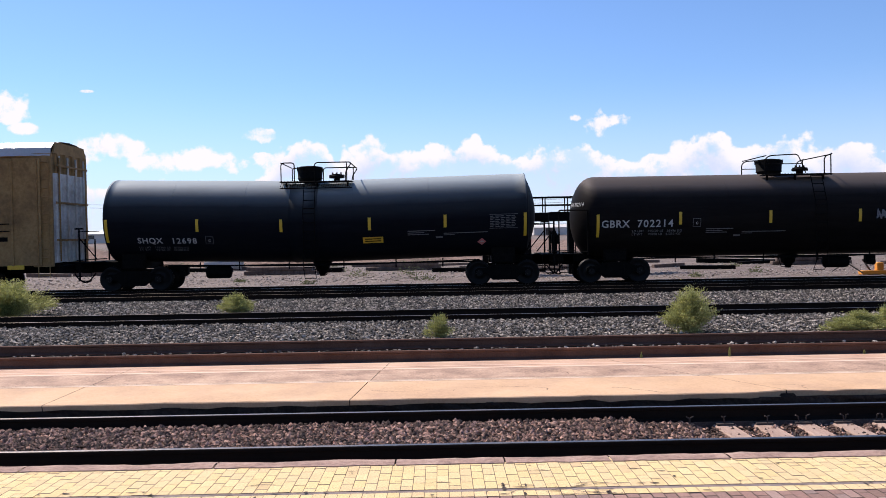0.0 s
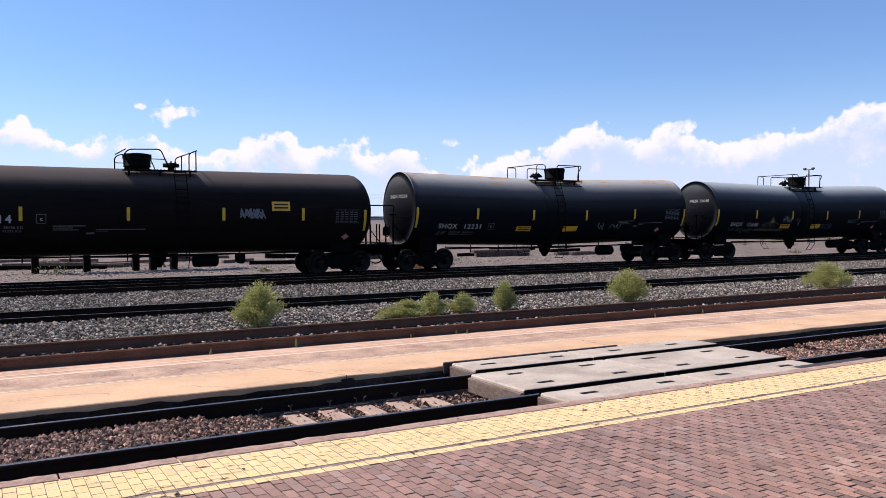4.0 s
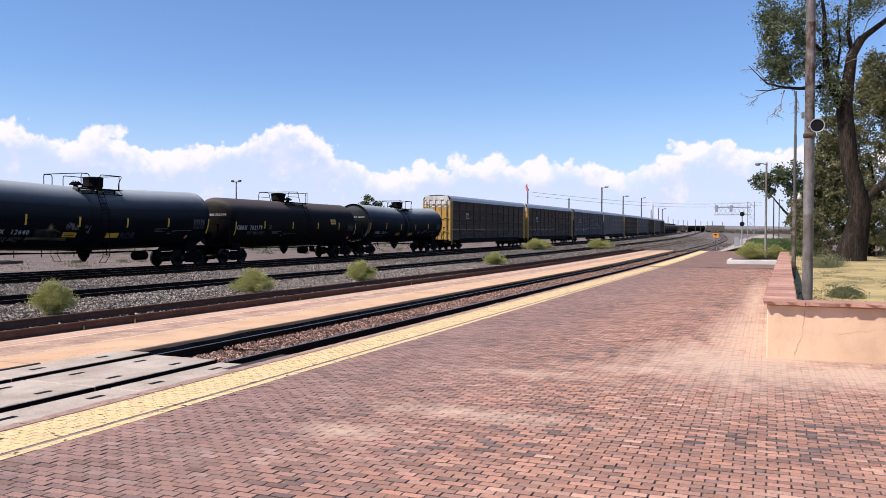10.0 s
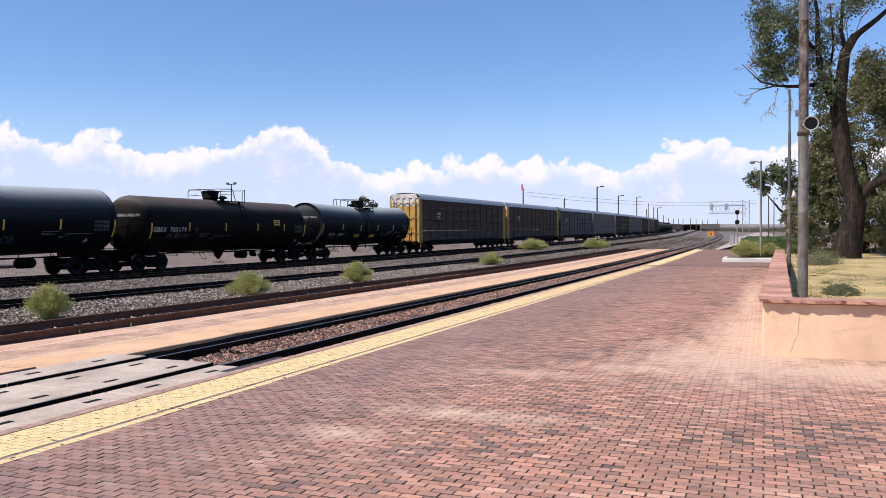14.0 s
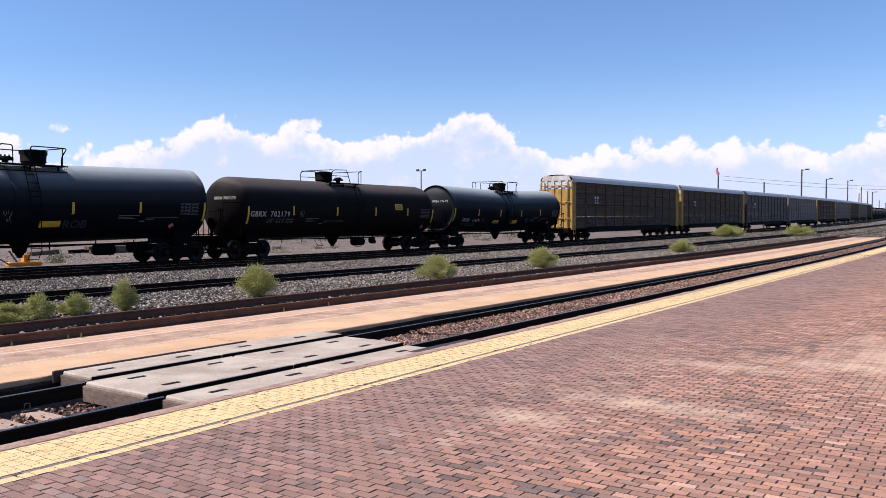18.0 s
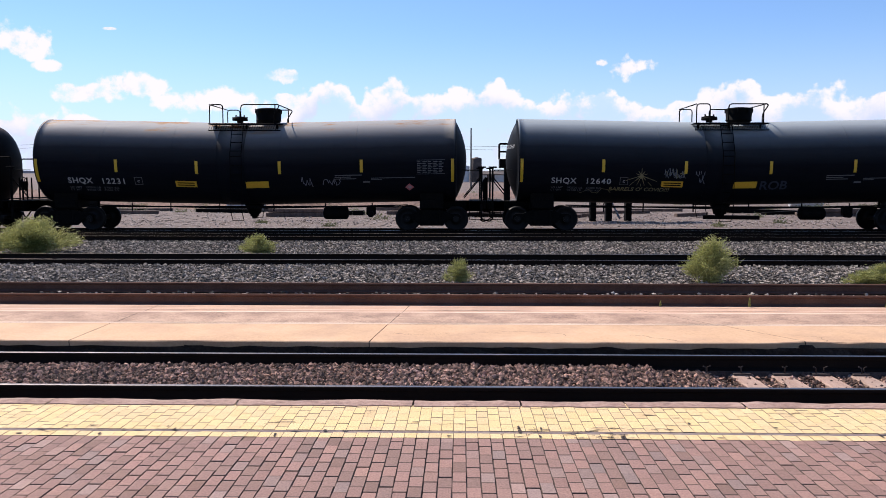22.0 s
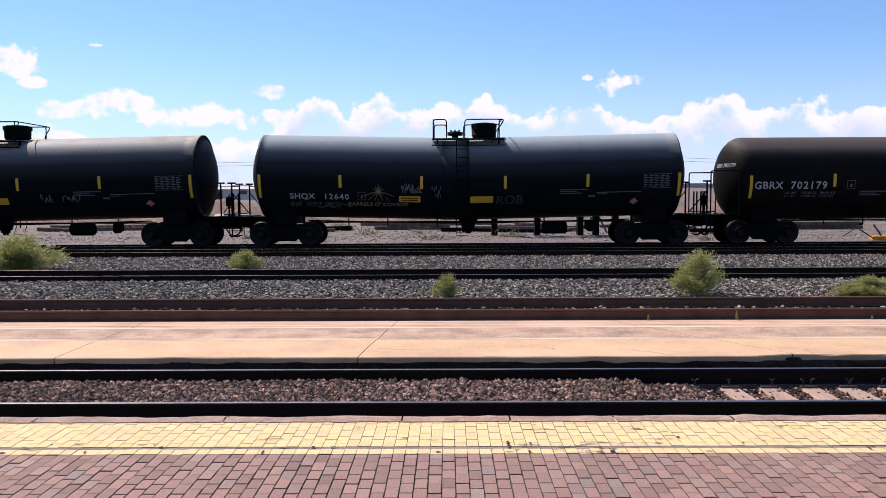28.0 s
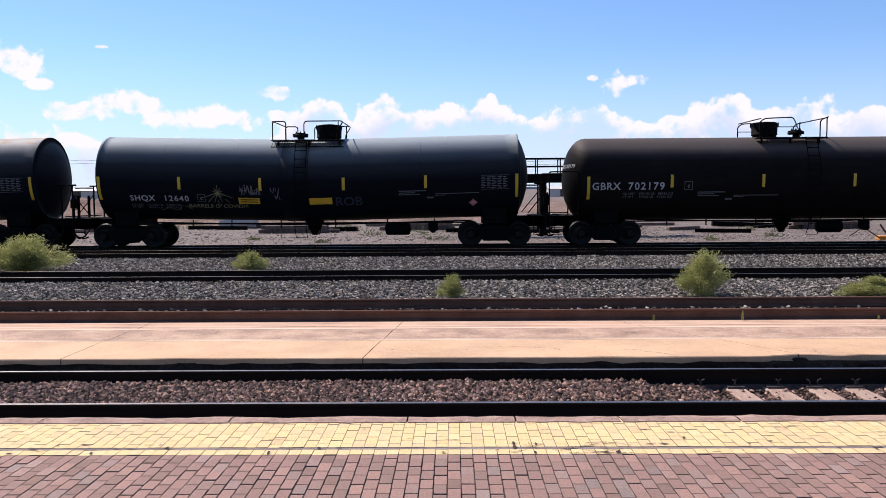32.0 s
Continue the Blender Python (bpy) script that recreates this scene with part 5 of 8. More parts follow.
def rack_parts(side_mat, end_mat, door_mat, top_mat):
    """Meshes of one covered car carrier, made once for each livery."""
    half = RACK_HALF
    made = {}
    b = Build()
    ring = [(-1.55, RACK_TOP - 0.62), (-1.50, RACK_TOP - 0.32), (-1.22, RACK_TOP - 0.10), (-0.6, RACK_TOP - 0.01), (0, RACK_TOP + 0.02), (0.6, RACK_TOP - 0.01), (1.22, RACK_TOP - 0.10), (1.50, RACK_TOP - 0.32), (1.55, RACK_TOP - 0.62)]
    xs = []
    x = -half
    while x <= half + 1e-6:
        xs.append(x)
        x += half / 60
    verts = []
    for i, x in enumerate(xs):
        d = 0.018 if i % 2 else 0.0
        verts += [(x, y, z + d) for y, z in ring]
    n = len(ring)
    b.add(verts, [(i * n + j, (i + 1) * n + j, (i + 1) * n + j + 1, i * n + j + 1) for i in range(len(xs) - 1) for j in range(n - 1)])
    made["roof"] = mesh_of("roof", b, ROOF_METAL)
    made["frame"] = mesh_of("underframe", Build().box(0, 0, 0.93, 2 * half - 0.2, 0.7, 0.4, 0.03).box(0, 0, RACK_BASE, 2 * half, 2.9, 0.12, 0.02).box(0, -1.5, 0.98, 2 * half - 5.5, 0.08, 0.5, 0.02).box(0, 1.5, 0.98, 2 * half - 5.5, 0.08, 0.5, 0.02), FRAME_BLACK)
    bays = 12
    w = (2 * half - 1.3) / bays
    hw, hh = (w - 0.09) / 2, (RACK_TOP - 0.7 - RACK_BASE) / 8 - 0.025
    rows = []
    for k in range(9):
        z = -hh + 2 * hh * k / 8
        y = -0.015 if k % 2 else 0.012
        rows += [(y, z)] if k in (0, 8) else [(y, z - 0.03), (y, z + 0.03)]
    n = len(rows)
    verts = [(s * hw, y, z) for s in (-1, 1) for y, z in rows] + [(s * hw, 0.03, z) for s in (-1, 1) for z in (-hh, hh)]
    b = Build().add(verts, [(i, n + i, n + i + 1, i + 1) for i in range(n - 1)] + [(2 * n, 2 * n + 1, 2 * n + 3, 2 * n + 2), (0, 2 * n, 2 * n + 2, n), (n - 1, 2 * n - 1, 2 * n + 3, 2 * n + 1)])
    made["panel"] = mesh_of("side_panel", b, side_mat)
    made["post"] = mesh_of("side_post", Build().box(0, 0, 0, 0.11, 0.10, RACK_TOP - 0.55 - RACK_BASE, 0.015), side_mat)
    made["rail"] = mesh_of("side_rail", Build().box(0, 0, 0, 2 * half - 0.9, 0.09, 0.09, 0.015), side_mat)
    b = Build()
    b.box(0, 0, (RACK_BASE + RACK_TOP - 0.55) / 2, 0.75, 0.14, RACK_TOP - 0.45 - RACK_BASE, 0.03)
    b.box(0.28, 0.05, (RACK_BASE + RACK_TOP) / 2 - 0.3, 0.12, 0.12, RACK_TOP - 0.5 - RACK_BASE, 0.02)
    made["corner"] = mesh_of("end_frame", b, end_mat)
    b = Build()
    za, zb = RACK_BASE + 0.1, RACK_TOP - 0.5
    line = []
    for k in range(9):
        y = -1.32 + 2.64 * k / 8
        x = 0.07 if k % 2 else 0.0
        line += [(x, y - 0.14), (x, y + 0.14)]
    n = len(line)
    verts = [(x, y, z) for z in (za, za + (zb - za) * 0.82) for x, y in line]
    b.add(verts, [(i, i + 1, n + i + 1, n + i) for i in range(n - 1)])
    made["door"] = mesh_of("end_door", b, door_mat)
    b = Build()
    b.add([(x, y, z) for z in (za + (zb - za) * 0.82, zb) for x, y in line], [(i, i + 1, n + i + 1, n + i) for i in range(n - 1)])
    b.add([(0.0, -1.4, zb), (0.07, -1.4, zb), (0.07, 1.4, zb), (0.0, 1.4, zb), (0.0, -1.2, zb + 0.42), (0.07, -1.2, zb + 0.42), (0.07, 1.2, zb + 0.42), (0.0, 1.2, zb + 0.42)], [(0, 1, 2, 3), (4, 5, 6, 7), (1, 2, 6, 5), (0, 3, 7, 4), (0, 1, 5, 4), (3, 2, 6, 7)])
    made["door_top"] = mesh_of("door_top", b, top_mat)
    b = Build()
    for z in (2.0, 3.4, 4.8):
        b.box(0.12, 0, z, 0.05, 2.7, 0.08, 0.01)
    for y in (-1.1, 1.1):
        b.tube([(0.13, y, 1.2), (0.13, y, 5.1)], 0.03, 6)
    made["bar"] = mesh_of("door_bar", b, end_mat)
    made["ladder"] = mesh_of("ladder", ladder(Build(), 0, 0, 0.6, 5.0, 0.42, 0.018), end_mat)
    return made


def autorack(place, made, label, marks):
    car = thing("autorack_car", label, "autorack car", group="autoracks of the freight train")
    half = RACK_HALF
    part("roof", made["roof"], None, car)
    part("underframe", made["frame"], None, car)
    bays = 12
    w = (2 * half - 1.3) / bays
    hz = (RACK_TOP - 0.7 - RACK_BASE) / 4
    for y, turn in ((-1.46, 0), (1.46, 180)):
        for i in range(bays):
            for j in range(4):
                part("side_panel", made["panel"], None, car, at=pose(-half + 0.65 + w * (i + 0.5), y, RACK_BASE + 0.1 + hz * (j + 0.5), 0, 0, turn))
        for i in range(bays + 1):
            part("side_post", made["post"], None, car, at=pose(-half + 0.65 + w * i, y * 1.015, (RACK_BASE + RACK_TOP - 0.55) / 2, 0, 0, turn))
        for z in (RACK_BASE + 0.1, RACK_TOP - 0.6):
            part("side_rail", made["rail"], None, car, at=pose(0, y * 1.02, z, 0, 0, turn))
        part("ladder", made["ladder"], None, car, at=pose(-half + 0.3, y * 1.09, 0))
        part("ladder", made["ladder"], None, car, at=pose(half - 0.3, y * 1.09, 0))
    for s in (-1, 1):
        m = pose(s * (half - 0.36), 0, 0, 0, 0, 0 if s > 0 else 180)
        for side in (-1, 1):
            part("end_frame", made["corner"], None, car, at=m @ pose(0, side * 1.47, 0))
        d = part("end_door", made["door"], None, car, at=pose(s * (half - 0.02), 0, 0, 0, 0, 0 if s > 0 else 180))
        part("door_top", made["door_top"], None, d)
        part("door_bar", made["bar"], None, d)
        truck(car, s * (half - 3.6))
        coupler(car, s * (half + 0.5), s)
        part("end_sill", Build().box(s * (half + 0.12), 0, 0.9, 0.3, 2.6, 0.3, 0.03), FRAME_BLACK, car)
    if marks:
        part("stencil", bars([(0.0, 0.0, 0.9, 0.12), (0.0, 0.2, 0.7, 0.1), (0.0, 0.4, 0.9, 0.25)], WHITE), None, car, at=pose(-half + 4.6, -1.52, 3.3, 90))
        rng = random.Random(int(abs(place)))
        for k in range(5):
            part("graffiti", painted(scribble(rng, 2.2, 1.0, 34, 0.035), GREY_PAINT), None, car, at=pose(-half + 3.2 + 4.2 * k, -1.54, 1.25, 90))
    MOVING.append((car, place, TRAIN_TRACK))
    return car


def build_autoracks():
    grey = rack_parts(RACK_GREY, RACK_YELLOW, RACK_WHITE, RACK_WHITE)
    gold = rack_parts(RACK_GREY, RACK_YELLOW, RACK_YELLOW, RACK_WHITE)
    brown = rack_parts(RACK_BROWN, RACK_BROWN, RACK_BROWN, RACK_BROWN)
    pale = rack_parts(RACK_PALE, RACK_PALE, RACK_WHITE, RACK_WHITE)
    first = ALONG["sixth"] + 8.25 + 2.1 + RACK_HALF
    lead = autorack(ALONG["first"] - 9.8 - RACK_HALF, rack_parts(RACK_TAN, RACK_TAN, RACK_WHITE, RACK_TAN), "closed autorack with brown-yellow end frames and dented white doors", True)
    tall = RACK_TOP - 0.7 - RACK_BASE
    for x in (RACK_HALF - 0.95, RACK_HALF - 1.95):
        part("end_panel", Build().box(x, -1.555, RACK_BASE + tall / 2, 0.96, 0.05, tall, 0.012), RACK_TAN, lead)
    for x in (RACK_HALF - 1.45, RACK_HALF - 0.42):
        part("end_post", Build().box(x, -1.59, RACK_BASE + tall / 2, 0.09, 0.06, tall, 0.015), RACK_TAN, lead)
    for z in (2.35, 2.62):
        part("grab_bar", Build().tube([(RACK_HALF - 2.35, -1.62, z), (RACK_HALF - 1.55, -1.62, z)], 0.022, 6), FRAME_BLACK, lead)
    part("number_frame", Build().box(RACK_HALF - 1.95, -1.585, 2.05, 0.62, 0.02, 0.16, 0.004), FRAME_BLACK, lead)
    part("winch", Build().box(RACK_HALF - 2.2, -1.62, 1.25, 0.3, 0.14, 0.45, 0.04).tube([(RACK_HALF - 2.35, -1.66, 1.5), (RACK_HALF - 1.95, -1.66, 1.0)], 0.03, 6), FRAME_BLACK, lead)
    part("reflector", Build().box(RACK_HALF - 1.35, -1.60, 1.0, 0.62, 0.02, 0.16, 0.004), REFLECT, lead)
    for y in (-1.05, -0.35, 0.35, 1.05):
        part("door_post", Build().box(RACK_HALF + 0.09, y, RACK_BASE + 0.1 + tall / 2, 0.06, 0.05, tall, 0.01), RACK_WHITE, lead)
    for k in range(9):
        made = gold if k < 2 else brown if k == 2 else pale if k in (3, 5, 7) else grey
        label = "brown covered autorack car with scribbled lower panels" if k == 2 else "pale grey covered autorack car in the train" if k in (3, 5, 7) else "covered autorack car with grey side panels and yellow ends"
        autorack(first + 28.6 * k, made, label, k < 3)


build_autoracks()


def build_last_tanks():
    """Dark tank cars at the far end of the train, a few strokes of the eye in size."""
    start = ALONG["sixth"] + 8.25 + 2.1 + RACK_HALF + 28.6 * 8 + RACK_HALF + 10.4
    shell = mesh_of("tank", Build().lathe("x", [(-8.3, 0.0), (-8.1, 0.9), (-7.8, 1.35), (-7.3, 1.55), (7.3, 1.55), (7.8, 1.35), (8.1, 0.9), (8.3, 0.0)], 24, (0, 0, 2.55)), TANK_BROWN)
    dome = mesh_of("manway_dome", Build().lathe("z", [(3.95, 0.5), (4.55, 0.5), (4.65, 0.3)], 14), FRAME_BLACK)
    rail = mesh_of("hand_rail", Build().tube(round_bar([(-1.3, -1.1, 4.0), (-1.3, -1.1, 4.75), (1.3, -1.1, 4.75), (1.3, -1.1, 4.0)], 0.12), 0.03, 6).tube(round_bar([(-1.3, 1.1, 4.0), (-1.3, 1.1, 4.75), (1.3, 1.1, 4.75), (1.3, 1.1, 4.0)], 0.12), 0.03, 6), FRAME_BLACK)
    sill = mesh_of("stub_sill", Build().box(0, 0, 0.95, 18.0, 0.6, 0.35, 0.03), FRAME_BLACK)
    for k in range(7):
        car = thing("tank_car", "dark tank car near the distant end of the train", "tank car", group="tank cars of the freight train")
        part("tank", shell, None, car)
        part("manway_dome", dome, None, car)
        part("hand_rail", rail, None, car)
        part("stub_sill", sill, None, car)
        for s in (-1, 1):
            truck(car, s * 7.0)
        MOVING.append((car, start + 18.2 * k, TRAIN_TRACK))


build_last_tanks()

# ---- the crossing between the platforms ----
CROSS_A, CROSS_B = 5.72, 10.55


def build_crossing():
    mid = 8.05
    slots_x = (-0.62, 0.62)
    for name, y0, y1, ends in (("crossing_panel", 9.50, 10.16, ((5.95, mid), (mid, 10.75))), ("crossing_panel", 8.03, 9.27, ((CROSS_A, mid), (mid, 10.55))), ("crossing_panel", 7.20, 7.80, ((5.78, mid), (mid, 10.35)))):
        for a, b in ends:
            t = thing(name, "worn concrete crossing panel laid level with the rails", "crossing panel", pose((a + b) / 2, (y0 + y1) / 2, -0.055), "panels of the platform crossing")
            w, d = b - a - 0.02, y1 - y0
            part("slab", Build().box(0, 0, -0.10, w, d, 0.24, 0.018), PANEL, t)
            for s in (-1, 1):
                part("steel_edge", Build().box(0, s * (d / 2 + 0.006), -0.02, w, 0.014, 0.07, 0.003), RAIL, t)
            part("end_plate", Build().box(-w / 2 - 0.02, 0, -0.12, 0.05, d - 0.02, 0.2, 0.01), TIE, t)
            rows = (-0.34, 0.34) if d > 1 else (0.0,)
            for y in rows:
                for x in slots_x:
                    part("lifting_slot", Build().box(x, y, 0.0225, 0.24, 0.075, 0.004), SIGNAL_BLACK, t)
    t = thing("asphalt_strip", "dark asphalt filling beside the crossing panels", "asphalt strip", pose(0, 0, 0))
    part("back_curb", Build().box(7.5, 10.20, -0.10, 3.3, 0.05, 0.16, 0.01), SPIKE, t)
    part("filling", Build().box(10.6, 7.30, -0.12, 1.6, 0.22, 0.18, 0.03), SPIKE, t)


build_crossing()


# ---- low wall, lawn, planter, poles ----
WALL_X, WALL_Y, WALL_H = 13.97, 0.02, 0.86


def ragged(b, x, y, z, sx, sy, sz, rng, cut=0.03):
    """A stone slab with broken edges; the end edges too."""
    n = 9
    verts = []
    for k, h in enumerate((-sz / 2, sz / 2)):
        for i in range(n + 1):
            verts.append((x - sx / 2 + sx * i / n, y - sy / 2 + rng.uniform(0, cut), z + h + rng.uniform(-0.004, 0.004)))
        for i in range(n + 1):
            verts.append((x + sx / 2 - sx * i / n, y + sy / 2 - rng.uniform(0, cut), z + h + rng.uniform(-0.004, 0.004)))
    m = 2 * (n + 1)
    b.add(verts, [tuple(range(m))[::-1], tuple(range(m, 2 * m))] + [(i, (i + 1) % m, m + (i + 1) % m, m + i) for i in range(m)])
    return b


def build_wall():
    rng = random.Random(4)
    b = Build()
    n = 46
    lean = lambda x: -0.018 * (x - WALL_X)
    b.box(WALL_X + 0.19, -4.0 + WALL_Y, WALL_H / 2 - 0.2, 0.38, 8.0, WALL_H + 0.4, 0.02)
    xs = [WALL_X + 0.38 + (56.0 - WALL_X - 0.38) * i / n for i in range(n + 1)]
    pts = [(0.0, -0.3), (0.0, WALL_H), (-0.38, WALL_H), (-0.38, -0.3)]
    verts = [(x, WALL_Y + y + lean(x), z + rise(x)) for x in xs for y, z in pts]
    b.add(verts, [(i * 4 + k, (i + 1) * 4 + k, (i + 1) * 4 + k + 1, i * 4 + k + 1) for i in range(n) for k in range(3)])
    b.add(verts[-4:], [(0, 1, 2, 3)])
    wall = structure("wall_low", b, STUCCO, "low peach stucco wall with a red flagstone coping")
    y = WALL_Y + 0.05
    while y > -7.8:
        w = rng.uniform(0.5, 0.95)
        stone = ragged(Build(), 0, 0, 0, w - 0.003, 0.62, 0.05, rng, 0.04)
        stone.v = [(WALL_X + 0.19 + py, y - w / 2 + px, WALL_H + 0.03 + pz) for px, py, pz in stone.v]
        part("coping_stone", stone, FLAGSTONE, wall)
        y -= w
    x = WALL_X + 0.45
    while x < 55.8:
        w = rng.uniform(0.45, 0.9)
        part("coping_stone", ragged(Build(), x + w / 2, WALL_Y - 0.19 + lean(x), WALL_H + 0.032 + rise(x), w - 0.006, 0.54, 0.055, rng), FLAGSTONE, wall)
        x += w
    # cracks in the stucco of the end face
    for y0, z0, z1, sway in ((-0.38, 0.06, 0.34, 0.10), (-0.50, 0.34, 0.80, 0.03), (-1.0, 0.42, 0.50, 0.35), (-1.35, 0.47, 0.55, 0.3), (-0.16, 0.05, 0.15, 0.02)):
        line = [(y0 - sway * q / 7 + rng.uniform(-0.012, 0.012), z0 + (z1 - z0) * q / 7, rng.uniform(0.001, 0.003)) for q in range(8)]
        verts = []
        for py, pz, w in line:
            verts += [(WALL_X - 0.003, py - w, pz - w * 0.5), (WALL_X - 0.003, py + w, pz + w * 0.5)]
        part("crack", Build().add(verts, [(2 * q, 2 * q + 2, 2 * q + 3, 2 * q + 1) for q in range(7)]), STUCCO_CRACK, wall)
    # lawn behind the wall
    b = Build()
    gx = [14.35 + (90 - 14.35) * (i / 30) ** 1.5 for i in range(31)]
    gy = [-0.39 - 40 * (j / 24) ** 1.6 for j in range(25)]
    verts = [(x, y + lean(min(x, 56)), 0.34 + rise(x, y) + 0.06 * noise.noise((x * 0.3, y * 0.3, 0))) for x in gx for y in gy]
    b.add(verts, [(i * 25 + j, (i + 1) * 25 + j, (i + 1) * 25 + j + 1, i * 25 + j + 1) for i in range(30) for j in range(24)], True)
    structure("lawn", b, LAWN, "dry straw-coloured lawn behind the low wall")


build_wall()


def build_planter():
    t = thing("planter", "whitewashed stone planter edging with weeds growing over it", "planter", pose(61.0, 0.95, rise(61)))
    part("rim", Build().box(-2.4, 0.0, 0.06, 0.3, 3.4, 0.42, 0.05).box(0.0, 1.55, 0.06, 4.6, 0.3, 0.42, 0.05).box(0.0, -1.6, 0.06, 4.6, 0.3, 0.42, 0.05), WHITE_WALL, t)
    part("soil", Build().box(0, 0, 0.16, 4.6, 2.9, 0.3, 0.02), DIRT, t)


build_planter()


def build_poles():
    z0 = 0.3
    t = thing("loudspeaker_pole", "tall grey steel pole with a brown upper length", "pole", pose(20.0, -0.81, z0))
    part("lower_tube", Build().lathe("z", [(0, 0.112), (2.1, 0.11), (2.12, 0.116), (2.16, 0.116), (2.18, 0.11), (3.86, 0.108)], 20), POLE_STEEL, t)
    part("collar", Build().lathe("z", [(3.84, 0.118), (3.86, 0.135), (3.92, 0.135), (3.96, 0.11)], 20), POLE_WOOD, t)
    part("upper_tube", Build().lathe("z", [(3.9, 0.106), (6.4, 0.10), (6.42, 0.098)], 18), POLE_WOOD, t)
    part("top_tube", Build().lathe("z", [(6.35, 0.099), (9.6, 0.095)], 18), POLE_STEEL, t)
    t = thing("loudspeaker", "grey horn loudspeaker bolted to a pole", "loudspeaker", pose(19.85, -0.95, 4.37))
    horn = [(0.0, 0.04), (-0.06, 0.05), (-0.12, 0.075), (-0.17, 0.12), (-0.20, 0.152), (-0.205, 0.156), (-0.205, 0.142), (-0.19, 0.136), (-0.14, 0.10), (-0.08, 0.06), (-0.02, 0.045)]
    part("horn", Build().lathe("x", horn, 28), HORN, t)
    part("mouth", Build().lathe("x", [(-0.185, 0.137), (-0.14, 0.103), (-0.08, 0.063), (-0.03, 0.0)], 24), SIGNAL_BLACK, t)
    part("driver", Build().disc("x", 0.0, 0.14, 0.07, 16), HORN, t)
    part("core", Build().lathe("x", [(-0.16, 0.0), (-0.155, 0.03), (-0.10, 0.035), (-0.02, 0.03)], 14), HORN, t)
    part("bracket", Build().tube([(0.05, 0.07, 0), (0.05, 0.16, 0), (0.16, 0.19, 0)], 0.018, 6).tube([(-0.02, -0.08, -0.05), (0.0, -0.22, -0.10), (0.02, -0.30, -0.17)], 0.014, 6), HORN, t)
    t = thing("junction_box", "small grey box strapped to a pole", "junction box", pose(19.98, -0.67, 4.65))
    part("case", Build().box(0, 0, 0, 0.09, 0.06, 0.14, 0.01), POLE_STEEL, t)
    t = thing("thin_pole", "slender weathered steel pole beside the wall", "pole", pose(33.0, -0.86, z0))
    part("lower_tube", Build().lathe("z", [(0, 0.075), (3.0, 0.07), (3.02, 0.06)], 12), POLE_WOOD, t)
    part("upper_tube", Build().lathe("z", [(3.0, 0.055), (5.4, 0.05), (5.42, 0.04), (7.0, 0.035)], 12), DARK_POLE, t)
    part("insulator", Build().lathe("z", [(3.0, 0.0), (3.02, 0.10), (3.12, 0.06), (3.25, 0.02)], 10, (0, -0.16, 0)), WHITE_WALL, t)
    t = thing("street_lamp", "grey lamp post with a short arm and drooping lamp head", "street lamp", pose(60.0, 0.22, rise(60)))
    part("pole", Build().lathe("z", [(0, 0.10), (0.3, 0.10), (0.32, 0.08), (6.9, 0.06)], 12), POLE_STEEL, t)
    part("arm", Build().tube([(0, 0, 6.75), (0, 0.3, 6.86), (0, 0.5, 6.86)], 0.03, 6), POLE_STEEL, t)
    part("lamp_head", Build().lathe("y", [(0.38, 0.02), (0.42, 0.09), (0.6, 0.11), (0.72, 0.07), (0.75, 0.01)], 12, (0, 0, 6.80)), POLE_STEEL, t)
    for x, y, h, r in ((78.0, -0.35, 5.2, 0.07), (88.0, -0.9, 5.4, 0.06)):
        t = thing("bare_pole", "bare dark pole beyond the lawn", "pole", pose(x, y, rise(x)))
        part("tube", Build().lathe("z", [(0, r), (h, r * 0.7)], 10), DARK_POLE, t)


build_poles()


